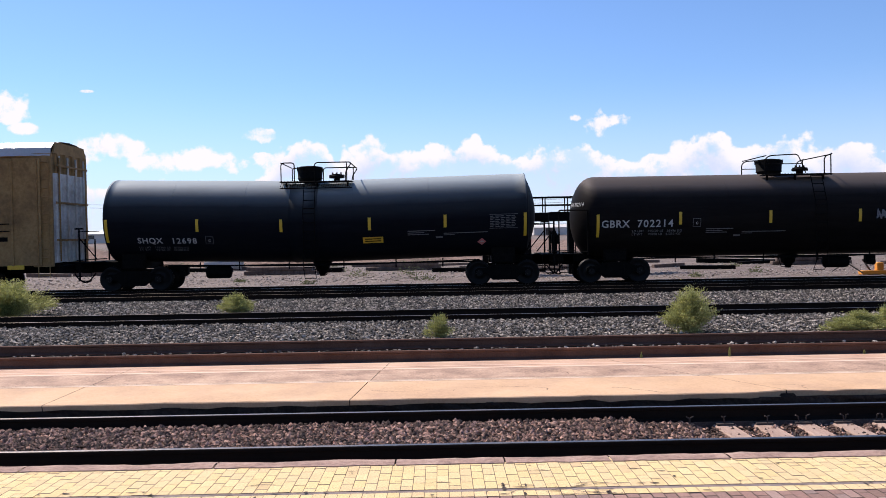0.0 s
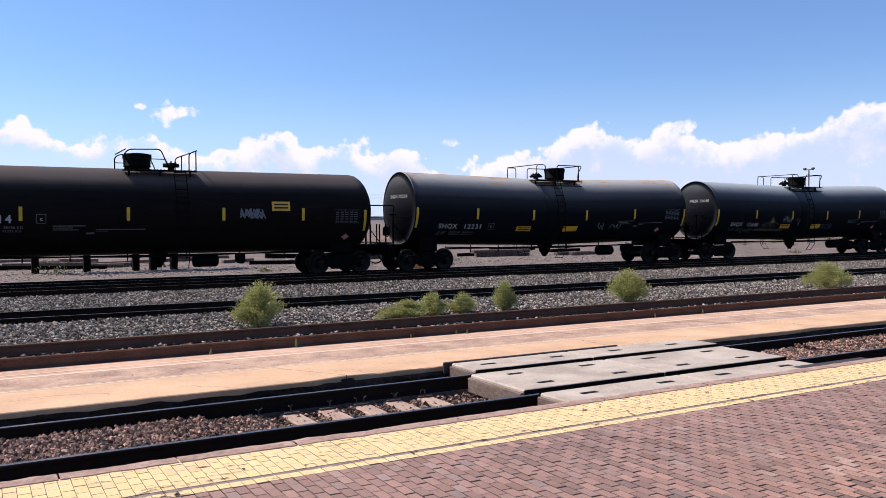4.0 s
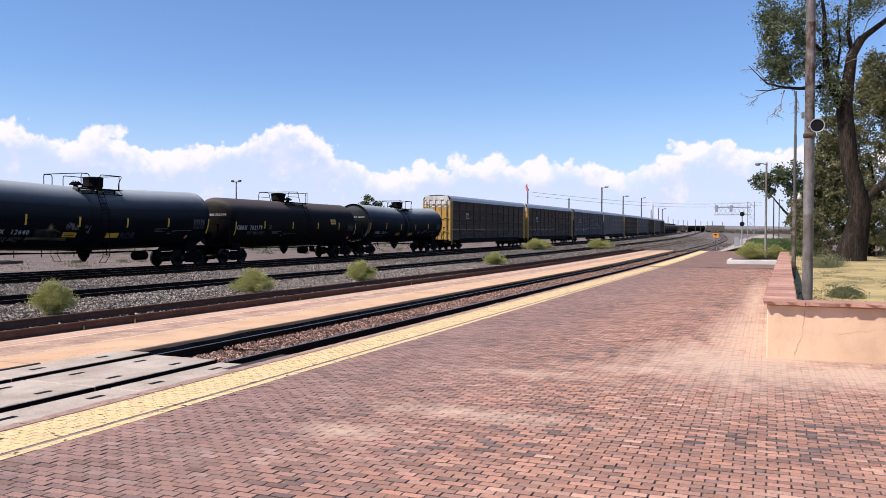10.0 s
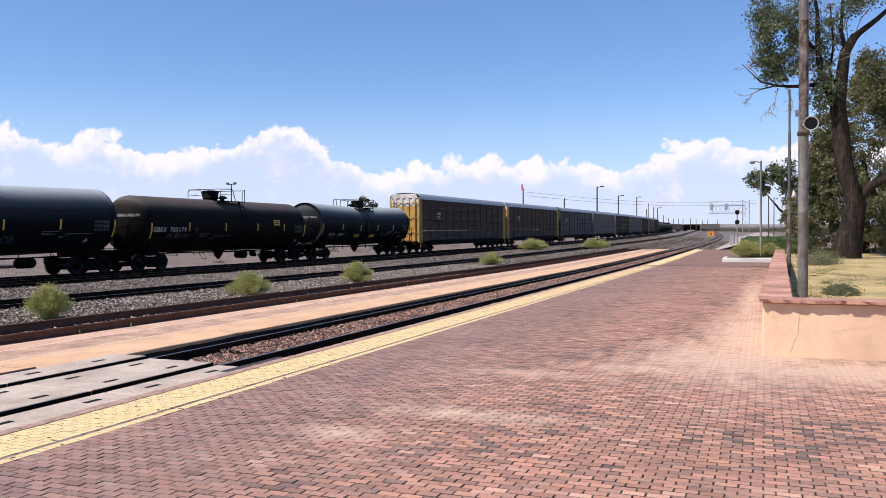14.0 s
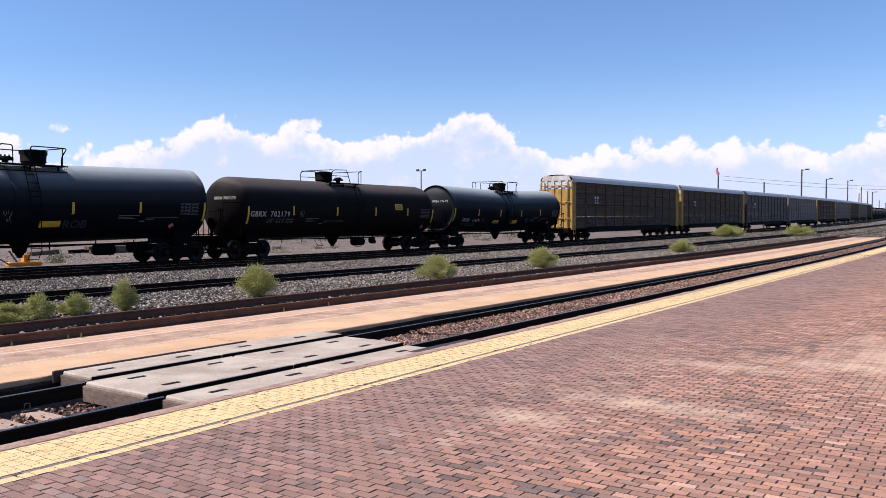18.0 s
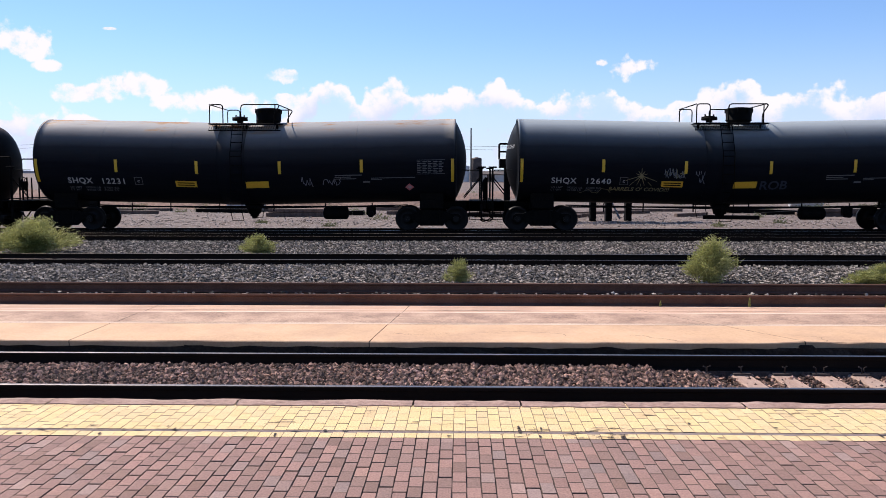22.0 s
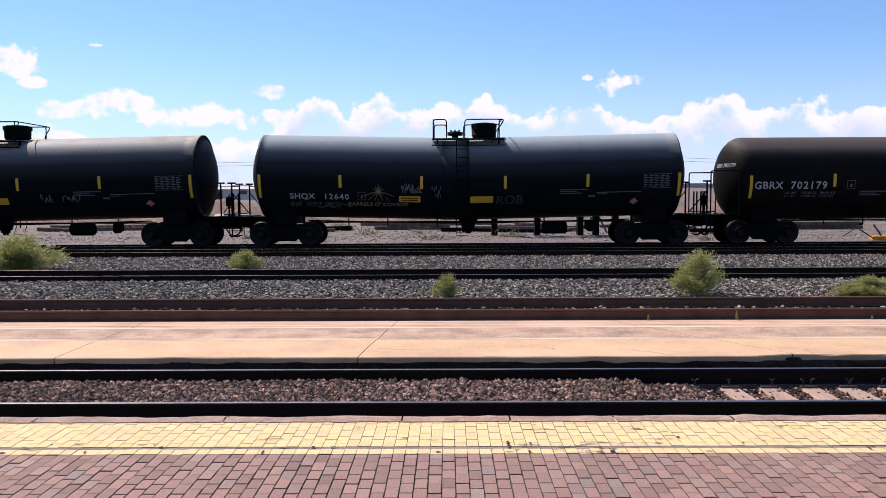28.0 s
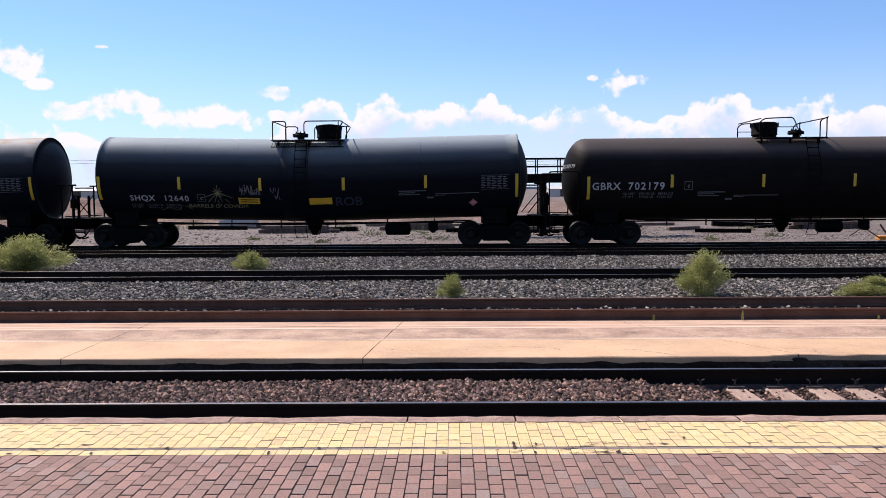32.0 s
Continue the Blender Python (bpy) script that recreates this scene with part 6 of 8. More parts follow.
def build_signals():
    t = thing("track_sign", "small orange sign on a dark post at the platform end", "sign", pose(95.0, 5.48, rise(95) - 0.05))
    part("post", Build().box(0, 0, 0.95, 0.06, 0.06, 1.9, 0.01), DARK_POLE, t)
    board = part("board", Build().box(-0.05, 0, 1.75, 0.03, 0.62, 0.5, 0.01), SIGN_ORANGE, t)
    part("sign_symbol", Build().box(-0.07, 0, 1.84, 0.006, 0.34, 0.09).box(-0.07, 0, 1.68, 0.006, 0.26, 0.07), SIGNAL_BLACK, board)
    t = thing("signal_mast", "railway signal mast with two dark round heads", "signal mast", pose(110.0, 3.2, rise(110)))
    part("mast", Build().tube([(0, 0, 0), (0, 0, 4.6)], 0.07, 8), SILVER, t)
    for z in (4.3, 3.05):
        head = part("signal_head", Build().lathe("x", [(-0.08, 0.0), (-0.08, 0.28), (0.0, 0.30), (0.05, 0.27), (0.25, 0.12), (0.3, 0.0)], 20, (0, 0, z)), SIGNAL_BLACK, t)
        part("hood", Build().lathe("x", [(-0.34, 0.14), (-0.08, 0.14)], 12, (0, 0, z)), SIGNAL_BLACK, head)
    part("ladder", ladder(Build(), 0.25, 0, 0, 4.4, 0.35, 0.015), SILVER, t)
    part("base_box", Build().box(0.5, 0.6, 0.7, 0.7, 0.6, 1.4, 0.03), SILVER, t)
    # cantilever signal bridge
    t = thing("signal_bridge", "silver lattice signal bridge reaching over the tracks", "signal bridge", pose(140.0, 2.75, rise(140) - 0.3))
    b = Build()
    top, w = 6.2, 0.5
    for y in (-w, w):
        for x in (-w, w):
            b.tube([(x, y, 0), (x, y, top + 0.9)], 0.05, 5)
    for k in range(7):
        z = k * top / 6
        b.tube([(-w, -w, z), (-w, w, z + 0.9)], 0.03, 4).tube([(-w, w, z), (-w, -w, z + 0.9)], 0.03, 4).tube([(w, -w, z), (w, w, z + 0.9)], 0.03, 4)
    part("tower", b, SILVER, t)
    b = Build()
    for z in (5.0, 6.2):
        for x in (-w, w):
            b.tube([(x, 0, z), (x, 5.6, z)], 0.05, 5)
    for k in range(8):
        y = 0.7 * k
        b.tube([(-w, y, 5.0), (-w, y + 0.7, 6.2)], 0.03, 4).tube([(-w, y + 0.7, 5.0), (-w, y, 6.2)], 0.03, 4)
    part("beam", b, SILVER, t)
    b = Build()
    for z in (6.9,):
        b.tube([(-w, 0, z), (-w, 5.6, z)], 0.03, 4)
        for k in range(7):
            b.tube([(-w, 0.9 * k, 6.2), (-w, 0.9 * k, z)], 0.025, 4)
    part("guard_rail", b, SILVER, t)
    for y in (3.0, 5.2):
        part("signal_head", Build().box(-0.7, y, 6.0, 0.2, 0.45, 1.1, 0.05), SILVER, t)


build_signals()

# ---- plants ----
def leaves(count, place_of, size, rng, tilt=1.0):
    """Many small pointed leaves in one mesh; place_of(rng) gives each one's spot."""
    n = 4
    verts, faces = [], []
    for _ in range(count):
        p = place_of(rng)
        s = size * rng.uniform(0.6, 1.3)
        a = Vector((rng.gauss(0, 1), rng.gauss(0, 1), rng.gauss(0, 1) * tilt)).normalized()
        b = a.orthogonal().normalized()
        c = a.cross(b)
        t = rng.uniform(0, 6.283)
        u = b * math.cos(t) + c * math.sin(t)
        v = a.cross(u) * 0.55
        k = len(verts)
        verts += [p - u * s * 0.5, p + v * s * 0.5, p + u * s * 0.5, p - v * s * 0.5]
        faces.append((k, k + 1, k + 2, k + 3))
    data = bpy.data.meshes.new("leaves")
    data.from_pydata([tuple(v) for v in verts], [], faces)
    return data


def clumps(rng, blobs):
    """A spot in one of many small clumps spread through the given ellipsoids (x, y, z, rx, ry, rz, clumps)."""
    seeds = []
    for x, y, z, rx, ry, rz, n in blobs:
        for _ in range(n):
            d = Vector((rng.gauss(0, 1), rng.gauss(0, 1), rng.gauss(0, 1))).normalized() * rng.uniform(0.25, 1.0) ** 0.5
            seeds.append((Vector((x + d.x * rx, y + d.y * ry, z + d.z * rz)), rng.uniform(0.35, 0.8)))

    def spot(r):
        c, s = seeds[r.randrange(len(seeds))]
        return c + Vector((r.gauss(0, 0.45) * s, r.gauss(0, 0.45) * s, r.gauss(0, 0.36) * s))

    return spot


def twigs(b, rng, start, way, length, depth, r):
    end = start + way * length
    mid = start + way * length * 0.5 + Vector((rng.gauss(0, 1), rng.gauss(0, 1), rng.gauss(0, 1))) * length * 0.08
    b.tube([start, mid, end], [r, r * 0.8, r * 0.55], 5, caps=False)
    if depth:
        for _ in range(3):
            w = (way + Vector((rng.gauss(0, 0.55), rng.gauss(0, 0.55), rng.gauss(0, 0.45)))).normalized()
            twigs(b, rng, start + way * length * rng.uniform(0.5, 1.0), w, length * rng.uniform(0.5, 0.8), depth - 1, r * 0.6)


def build_big_tree():
    rng = random.Random(11)
    X = 58.0
    t = thing("cottonwood_tree", "old cottonwood with a furrowed leaning trunk and dead twigs", "tree", pose(X, 0, rise(X)))
    trunk = [(0, -4.75, -0.2), (0, -4.85, 0.7), (0, -5.2, 2.4), (0.1, -5.42, 3.8), (0.05, -5.1, 5.0), (0, -4.76, 6.3), (0, -4.52, 8.6), (0, -4.35, 10.2), (0, -4.55, 11.7), (0, -4.77, 13.5), (0, -5.35, 14.5)]
    radii = [1.15, 0.92, 0.70, 0.62, 0.54, 0.52, 0.50, 0.46, 0.36, 0.32, 0.24]
    b = Build().tube(trunk, radii, 18)
    b.v = [(x + 0.05 * noise.noise((x * 2, y * 2, z * 0.6)), y + 0.07 * noise.noise((x * 2 + 9, y * 2, z * 0.6)), z) for x, y, z in b.v]
    part("trunk", b, BARK, t)
    limbs = (([(0.1, -5.4, 3.6), (0.2, -5.8, 4.5), (0.4, -6.7, 5.2), (0.5, -7.6, 5.6), (0.7, -9.2, 7.4)], [0.40, 0.32, 0.28, 0.25, 0.16]),
             ([(0, -4.3, 10.0), (-0.1, -3.8, 11.1), (-0.2, -3.4, 11.9), (-0.3, -3.15, 13.9), (-0.3, -3.13, 16.0), (-0.2, -2.9, 17.6)], [0.34, 0.28, 0.24, 0.18, 0.12, 0.08]),
             ([(0, -5.3, 14.4), (0.2, -5.6, 14.7), (0.3, -6.58, 15.45), (0.4, -7.6, 16.4), (0.4, -9.0, 18.0)], [0.24, 0.20, 0.16, 0.12, 0.07]),
             ([(-0.1, -3.6, 11.5), (-0.6, -2.7, 11.42), (-0.9, -1.7, 11.35), (-1, -0.74, 11.46), (-1, 0.27, 11.79), (-1, 1.38, 13.0)], [0.15, 0.13, 0.11, 0.08, 0.05, 0.02]),
             ([(-1, -0.6, 11.45), (-1, 0.2, 11.3), (-1, 0.94, 11.38)], [0.06, 0.04, 0.015]),
             ([(-0.3, -3.15, 13.6), (-0.5, -2.0, 14.8), (-0.6, -0.9, 16.2)], [0.13, 0.09, 0.05]),
             ([(0, -4.8, 13.5), (-0.2, -4.5, 14.8), (-0.3, -4.6, 17.0)], [0.17, 0.12, 0.07]),
             ([(0, -4.3, 10.6), (0.2, -3.9, 12.4), (0.2, -4.1, 14.0), (0.1, -3.9, 16.5)], [0.12, 0.09, 0.07, 0.04]))
    for path, r in limbs:
        part("limb", Build().tube(path, r, 9), BARK, t)
    b = Build()
    for s, w, ln in (((-0.9, 0.4, 12.1), (0, 0.6, 0.7), 1.2), ((-0.9, 0.2, 11.3), (0, 0.8, -0.3), 1.1), ((-0.9, -0.8, 11.3), (0, 0.2, -1), 1.2), ((-0.9, -1.4, 11.3), (0, -0.3, -1), 1.0), ((0, -4.4, 13.6), (0, 0.5, 0.8), 1.8), ((0, -4.9, 14.2), (0, 0.2, 1), 2.2), ((0, -4.6, 12.2), (0, 0.9, 0.3), 1.6), ((0, -5.2, 14.3), (0, -0.5, 1), 2.0), ((-0.2, -3.3, 12.0), (0, -0.7, 0.8), 1.4)):
        twigs(b, rng, Vector(s), Vector(w).normalized(), ln, 3, 0.035)
    tagged(part("dead_twig", b, DEAD_WOOD, t), kind="stuff")
    spot = clumps(rng, [(-0.6, -0.7, 14.5, 1.8, 1.45, 2.4, 70), (-0.5, 0.1, 15.8, 1.4, 1.0, 1.5, 26), (-0.4, -0.2, 13.0, 1.3, 1.0, 1.1, 22), (-0.3, -2.0, 15.6, 1.8, 1.1, 2.0, 26), (-0.6, -1.5, 12.4, 1.2, 1.5, 0.8, 22), (-0.3, -3.2, 12.8, 1.4, 0.9, 1.5, 26), (-0.2, -3.6, 10.9, 1.3, 0.8, 1.0, 24), (0.2, -4.6, 16.8, 2, 2.2, 1.2, 16), (0, -3.9, 15.0, 1.4, 0.8, 1.4, 14), (0.2, -6.2, 16.6, 1.5, 1.5, 0.8, 8)])
    part("crown", painted(leaves(21000, spot, 0.17, rng), LEAF), None, t)
    # trees behind it
    for x, blobs, count, mat, label in ((70.0, [(0, -4.6, 9.6, 2.2, 1.3, 1.8, 55), (0, -4.4, 6.2, 2.5, 1.5, 3.6, 110), (0, -5.6, 5.0, 2.5, 2.0, 3.6, 90), (0, -7.4, 9.0, 3, 2.0, 5.6, 150), (0, -7.6, 13.6, 2.5, 1.6, 2.4, 60), (0, -9.6, 12.0, 3, 2.2, 4.0, 110), (0, -11.0, 8.0, 3, 2.6, 6.0, 120), (-1, -6.4, 2.6, 2, 3.0, 1.6, 40), (0, -9.4, 4.4, 2.4, 1.8, 3.0, 60), (0, -3.4, 4.0, 1.6, 0.9, 2.2, 40), (-3, -3.0, 2.0, 1.6, 1.0, 1.7, 45), (-3, -8.8, 2.6, 2.0, 2.6, 2.3, 60), (-2, -2.2, 3.2, 1.4, 0.7, 1.6, 30)], 110000, LEAF_OLIVE, "dense olive-green tree behind the cottonwood"), (108.0, [(0, 0.9, 8.4, 1.5, 1.1, 1.2, 16), (0, -0.6, 9.0, 1.7, 1.2, 1.1, 20), (0, 0.3, 6.9, 1.2, 0.8, 0.8, 8), (0, -2.3, 8.8, 2.0, 1.4, 2.0, 24), (0, -3.4, 5.4, 2.0, 1.6, 3.6, 50), (0, -5.5, 6.5, 2, 2, 4.2, 40)], 9000, LEAF, "rounded shade tree at the end of the lawn")):
        t = thing("shade_tree", label, "tree", pose(x, 0, rise(x)))
        base = -7.2 if x < 100 else -2.9
        part("trunk", Build().tube([(0, base, 0), (0.1, base + 0.1, 2.0), (0, base - 0.2, 5.0), (0, base + 0.2, 8.0)], [0.4, 0.34, 0.26, 0.12], 10), BARK, t)
        part("limb", Build().tube([(0, base, 3.4), (0, base + 1.2, 4.6), (0, base + 2.6, 6.4)], [0.18, 0.14, 0.06], 8), BARK, t)
        part("limb", Build().tube([(0, base, 3.8), (0, base - 1.2, 5.4), (0, base - 2.4, 8.0)], [0.18, 0.14, 0.06], 8), BARK, t)
        part("crown", painted(leaves(count, clumps(rng, blobs), 0.20 if x < 100 else 0.34, rng), mat), None, t)


build_big_tree()


def weed_mesh(seed, height, width, stems, sprays):
    """A bushy weed: thin stems fanning out, thick with tiny leaves."""
    rng = random.Random(seed)
    stem, tips = Build(), []
    for _ in range(stems):
        a = rng.uniform(0, 6.283)
        lean = rng.uniform(0.05, 1.0)
        h = height * (1 - 0.62 * lean * lean) * rng.uniform(0.75, 1.12)
        e = Vector((math.cos(a) * lean * width * 0.5, math.sin(a) * lean * width * 0.5, h))
        m = Vector((e.x * 0.35, e.y * 0.35, h * 0.55))
        stem.tube([(e.x * 0.04, e.y * 0.04, 0), m, e], [0.006, 0.004, 0.002], 4, caps=False)
        tips.append((m, e))

    def spot(r):
        m, e = tips[r.randrange(len(tips))]
        t = r.random() ** 0.7
        p = m * (1 - t) + e * t if r.random() < 0.8 else m * t
        s = 0.055 * height + 0.015
        return p + Vector((r.gauss(0, s), r.gauss(0, s), r.gauss(0, s)))

    verts, faces = [], []
    for _ in range(int(sprays * 3.4)):
        p = spot(rng)
        ln = (0.030 + 0.014 * height) * rng.uniform(0.6, 1.5)
        out = Vector((p.x * 0.9 + rng.gauss(0, 0.35), p.y * 0.9 + rng.gauss(0, 0.35), rng.uniform(0.1, 1.0))).normalized()
        side = out.orthogonal().normalized()
        side = (side * math.cos(p.z * 40) + out.cross(side) * math.sin(p.z * 40)) * ln * 0.15
        k = len(verts)
        verts += [p - side, p + out * ln, p + side, p - out * ln * 0.4]
        faces.append((k, k + 1, k + 2, k + 3))
    for m, e in tips:
        # feathery seed heads
        for q in range(9):
            p = m + (e - m) * (0.7 + 0.06 * q)
            out = Vector((rng.gauss(0, 0.5), rng.gauss(0, 0.5), 1)).normalized() * 0.05
            side = Vector((rng.gauss(0, 1), rng.gauss(0, 1), 0)).normalized() * 0.005
            k = len(verts)
            verts += [p - side, p + out, p + side]
            faces.append((k, k + 1, k + 2))
    data = bpy.data.meshes.new("foliage")
    data.from_pydata([tuple(v) for v in verts], [], faces)
    return mesh_of("stem", stem, WEED), data


def build_weeds():
    kinds = []
    for seed, h, w, stems, sprays in ((1, 1.0, 1.05, 60, 5200), (2, 0.62, 0.9, 46, 3200), (3, 0.45, 0.85, 40, 2200), (4, 0.95, 1.5, 80, 6500)):
        kinds.append((weed_mesh(seed, h, w, stems, sprays)))
        painted(kinds[-1][1], WEED)

    def plant(name, x, y, z, kind, sx, sz, label, turn=0.0):
        t = thing(name, label, "weed", Matrix.Translation((x, y, z + rise(x, y))) @ Matrix.Rotation(turn, 4, "Z") @ Matrix.Diagonal((sx, sx, sz, 1)), "weeds along the tracks")
        part("stem", kinds[kind][0], None, t)
        part("foliage", kinds[kind][1], None, t)

    tall = "tall bushy green weed growing out of the ballast"
    low = "low spreading green weed in the ballast"
    for i, (x, y, kind, sx, sz) in enumerate(((4.85, 15.75, 0, 1.0, 0.82), (-0.02, 15.7, 2, 0.68, 0.95), (8.1, 15.65, 1, 1.0, 0.6), (8.75, 15.75, 1, 0.85, 0.78), (9.55, 15.75, 1, 0.8, 0.7), (10.65, 15.7, 0, 0.55, 0.66), (14.5, 15.75, 0, 1.0, 0.78), (22.5, 15.7, 3, 0.98, 0.78), (30.3, 15.8, 3, 1.0, 0.85), (49.5, 16.2, 3, 1.1, 0.8), (-11.4, 21.6, 3, 1.55, 0.95), (-5.4, 21.6, 1, 1.15, 0.82), (7.7, 15.6, 2, 0.9, 0.6), (88.0, 24.2, 3, 1.9, 1.25), (90.5, 24.0, 3, 1.6, 1.1), (94.0, 18.4, 3, 1.9, 1.2), (98.0, 18.2, 3, 1.5, 1.0), (-17.0, 16.0, 1, 1.1, 0.9))):
        plant("weed_bush", x, y, -0.05, kind, sx, sz, tall if kind in (0, 3) else low, i * 1.7)
    rng = random.Random(8)
    for k in range(9):
        x = rng.uniform(1.5, 30)
        plant("weed_sprig", x, 13.34 + rng.uniform(-0.02, 0.04), -0.125, 2, 0.055, rng.uniform(0.14, 0.34), "tiny weed sprouting in the platform joint", k)
    # planter and lawn growth
    for x, y, s, h in ((59.2, 1.2, 1.4, 1.1), (60.4, 0.6, 1.5, 1.0), (61.6, 1.0, 1.6, 0.95), (60.8, -0.4, 1.4, 0.9)):
        t = thing("planter_shrub", "scrubby olive-green shrub in the planter", "shrub", Matrix.Translation((x, y, 0.3 + rise(x))) @ Matrix.Diagonal((s, s, h, 1)), "shrubs of the planter")
        part("stem", kinds[3][0], None, t)
        part("foliage", kinds[3][1], None, t)
    r2 = random.Random(3)

    def tuft(r):
        x, y = r.uniform(66, 92), r.uniform(-3.0, 1.7)
        return Vector((x, y, rise(x) + r.uniform(0.0, 1.5) ** 0.9))

    tagged(part("tall_weeds", painted(leaves(30000, tuft, 0.16, r2, 0.25), GRASS_GREEN), None, None), "patch of tall green weeds beyond the planter", "weeds", "", "stuff")

    def shrubby(r):
        k = r.choice(((46, -2.5, 0.8, 0.9), (48, -3.0, 0.8, 0.7), (24, -1.9, 0.35, 0.25)))
        return Vector((k[0] + r.gauss(0, k[2]), k[1] + r.gauss(0, k[2] * 0.5), 0.34 + rise(k[0]) + abs(r.gauss(0, k[3] * 0.4))))

    tagged(part("lawn_brush", painted(leaves(14000, shrubby, 0.055, r2, 0.6), WEED_DRY), None, None), "grey-green brush along the back of the lawn", "brush", "", "stuff")

    def tufts(r):
        a = r.randrange(70)
        q = random.Random(a)
        x, y = q.uniform(15.2, 44), q.uniform(-9, -0.8)
        s = q.uniform(0.1, 0.3)
        return Vector((x + r.gauss(0, s), y + r.gauss(0, s), 0.34 + rise(x) + abs(r.gauss(0, 0.07))))

    tagged(part("lawn_tufts", painted(leaves(16000, tufts, 0.035, r2, 0.3), WEED_DRY), None, None), "small green tufts in the dry lawn", "grass", "", "stuff")


build_weeds()

# ---- beyond the train ----
def build_walkway():
    t = thing("service_walkway", "dark elevated service walkway with railings and stairs", "walkway", pose(0, 42.0, -0.1))
    a, b_ = 2.0, 8.9
    deck = 3.15
    part("deck", Build().box((a + b_) / 2, 0, deck - 0.22, b_ - a, 1.1, 0.44, 0.02), FRAME_BLACK, t)
    for x in (2.4, 4.6, 6.8, 7.6, 8.6):
        part("support", Build().box(x, 0, (deck - 0.4) / 2, 0.3, 0.5, deck - 0.4, 0.02), FRAME_BLACK, t)
    part("brace", Build().tube([(6.9, 0, deck - 0.5), (8.2, 0, 0.1)], 0.05, 6), SILVER, t)
    for y in (-0.5, 0.5):
        b = Build()
        for z in (0.38, 0.78):
            b.tube([(a, y, deck + z), (b_, y, deck + z)], 0.03, 6)
        x = a
        while x < b_ + 0.1:
            b.tube([(x, y, deck), (x, y, deck + 0.78)], 0.03, 6)
            x += 1.15
        part("railing", b, FRAME_BLACK, t)
        b = Build().tube([(b_, y, deck - 0.1), (b_ + 2.4, y, deck - 1.9)], 0.12, 6)
        for z in (0.28, 0.53, 0.78):
            b.tube([(b_, y, deck + z), (b_ + 2.4, y, deck + z - 1.8)], 0.028, 6)
        for k in range(4):
            x = 0.75 * k
            b.tube([(b_ + x, y, deck - 0.75 * x - 0.1), (b_ + x, y, deck - 0.75 * x + 0.78)], 0.03, 6)
        part("stair_rail", b, FRAME_BLACK, t)
    for k in range(9):
        part("tread", Build().box(b_ + 0.15 + 0.27 * k, 0, deck - 0.15 - 0.2 * k, 0.26, 0.95, 0.04), FRAME_BLACK, t)


build_walkway()


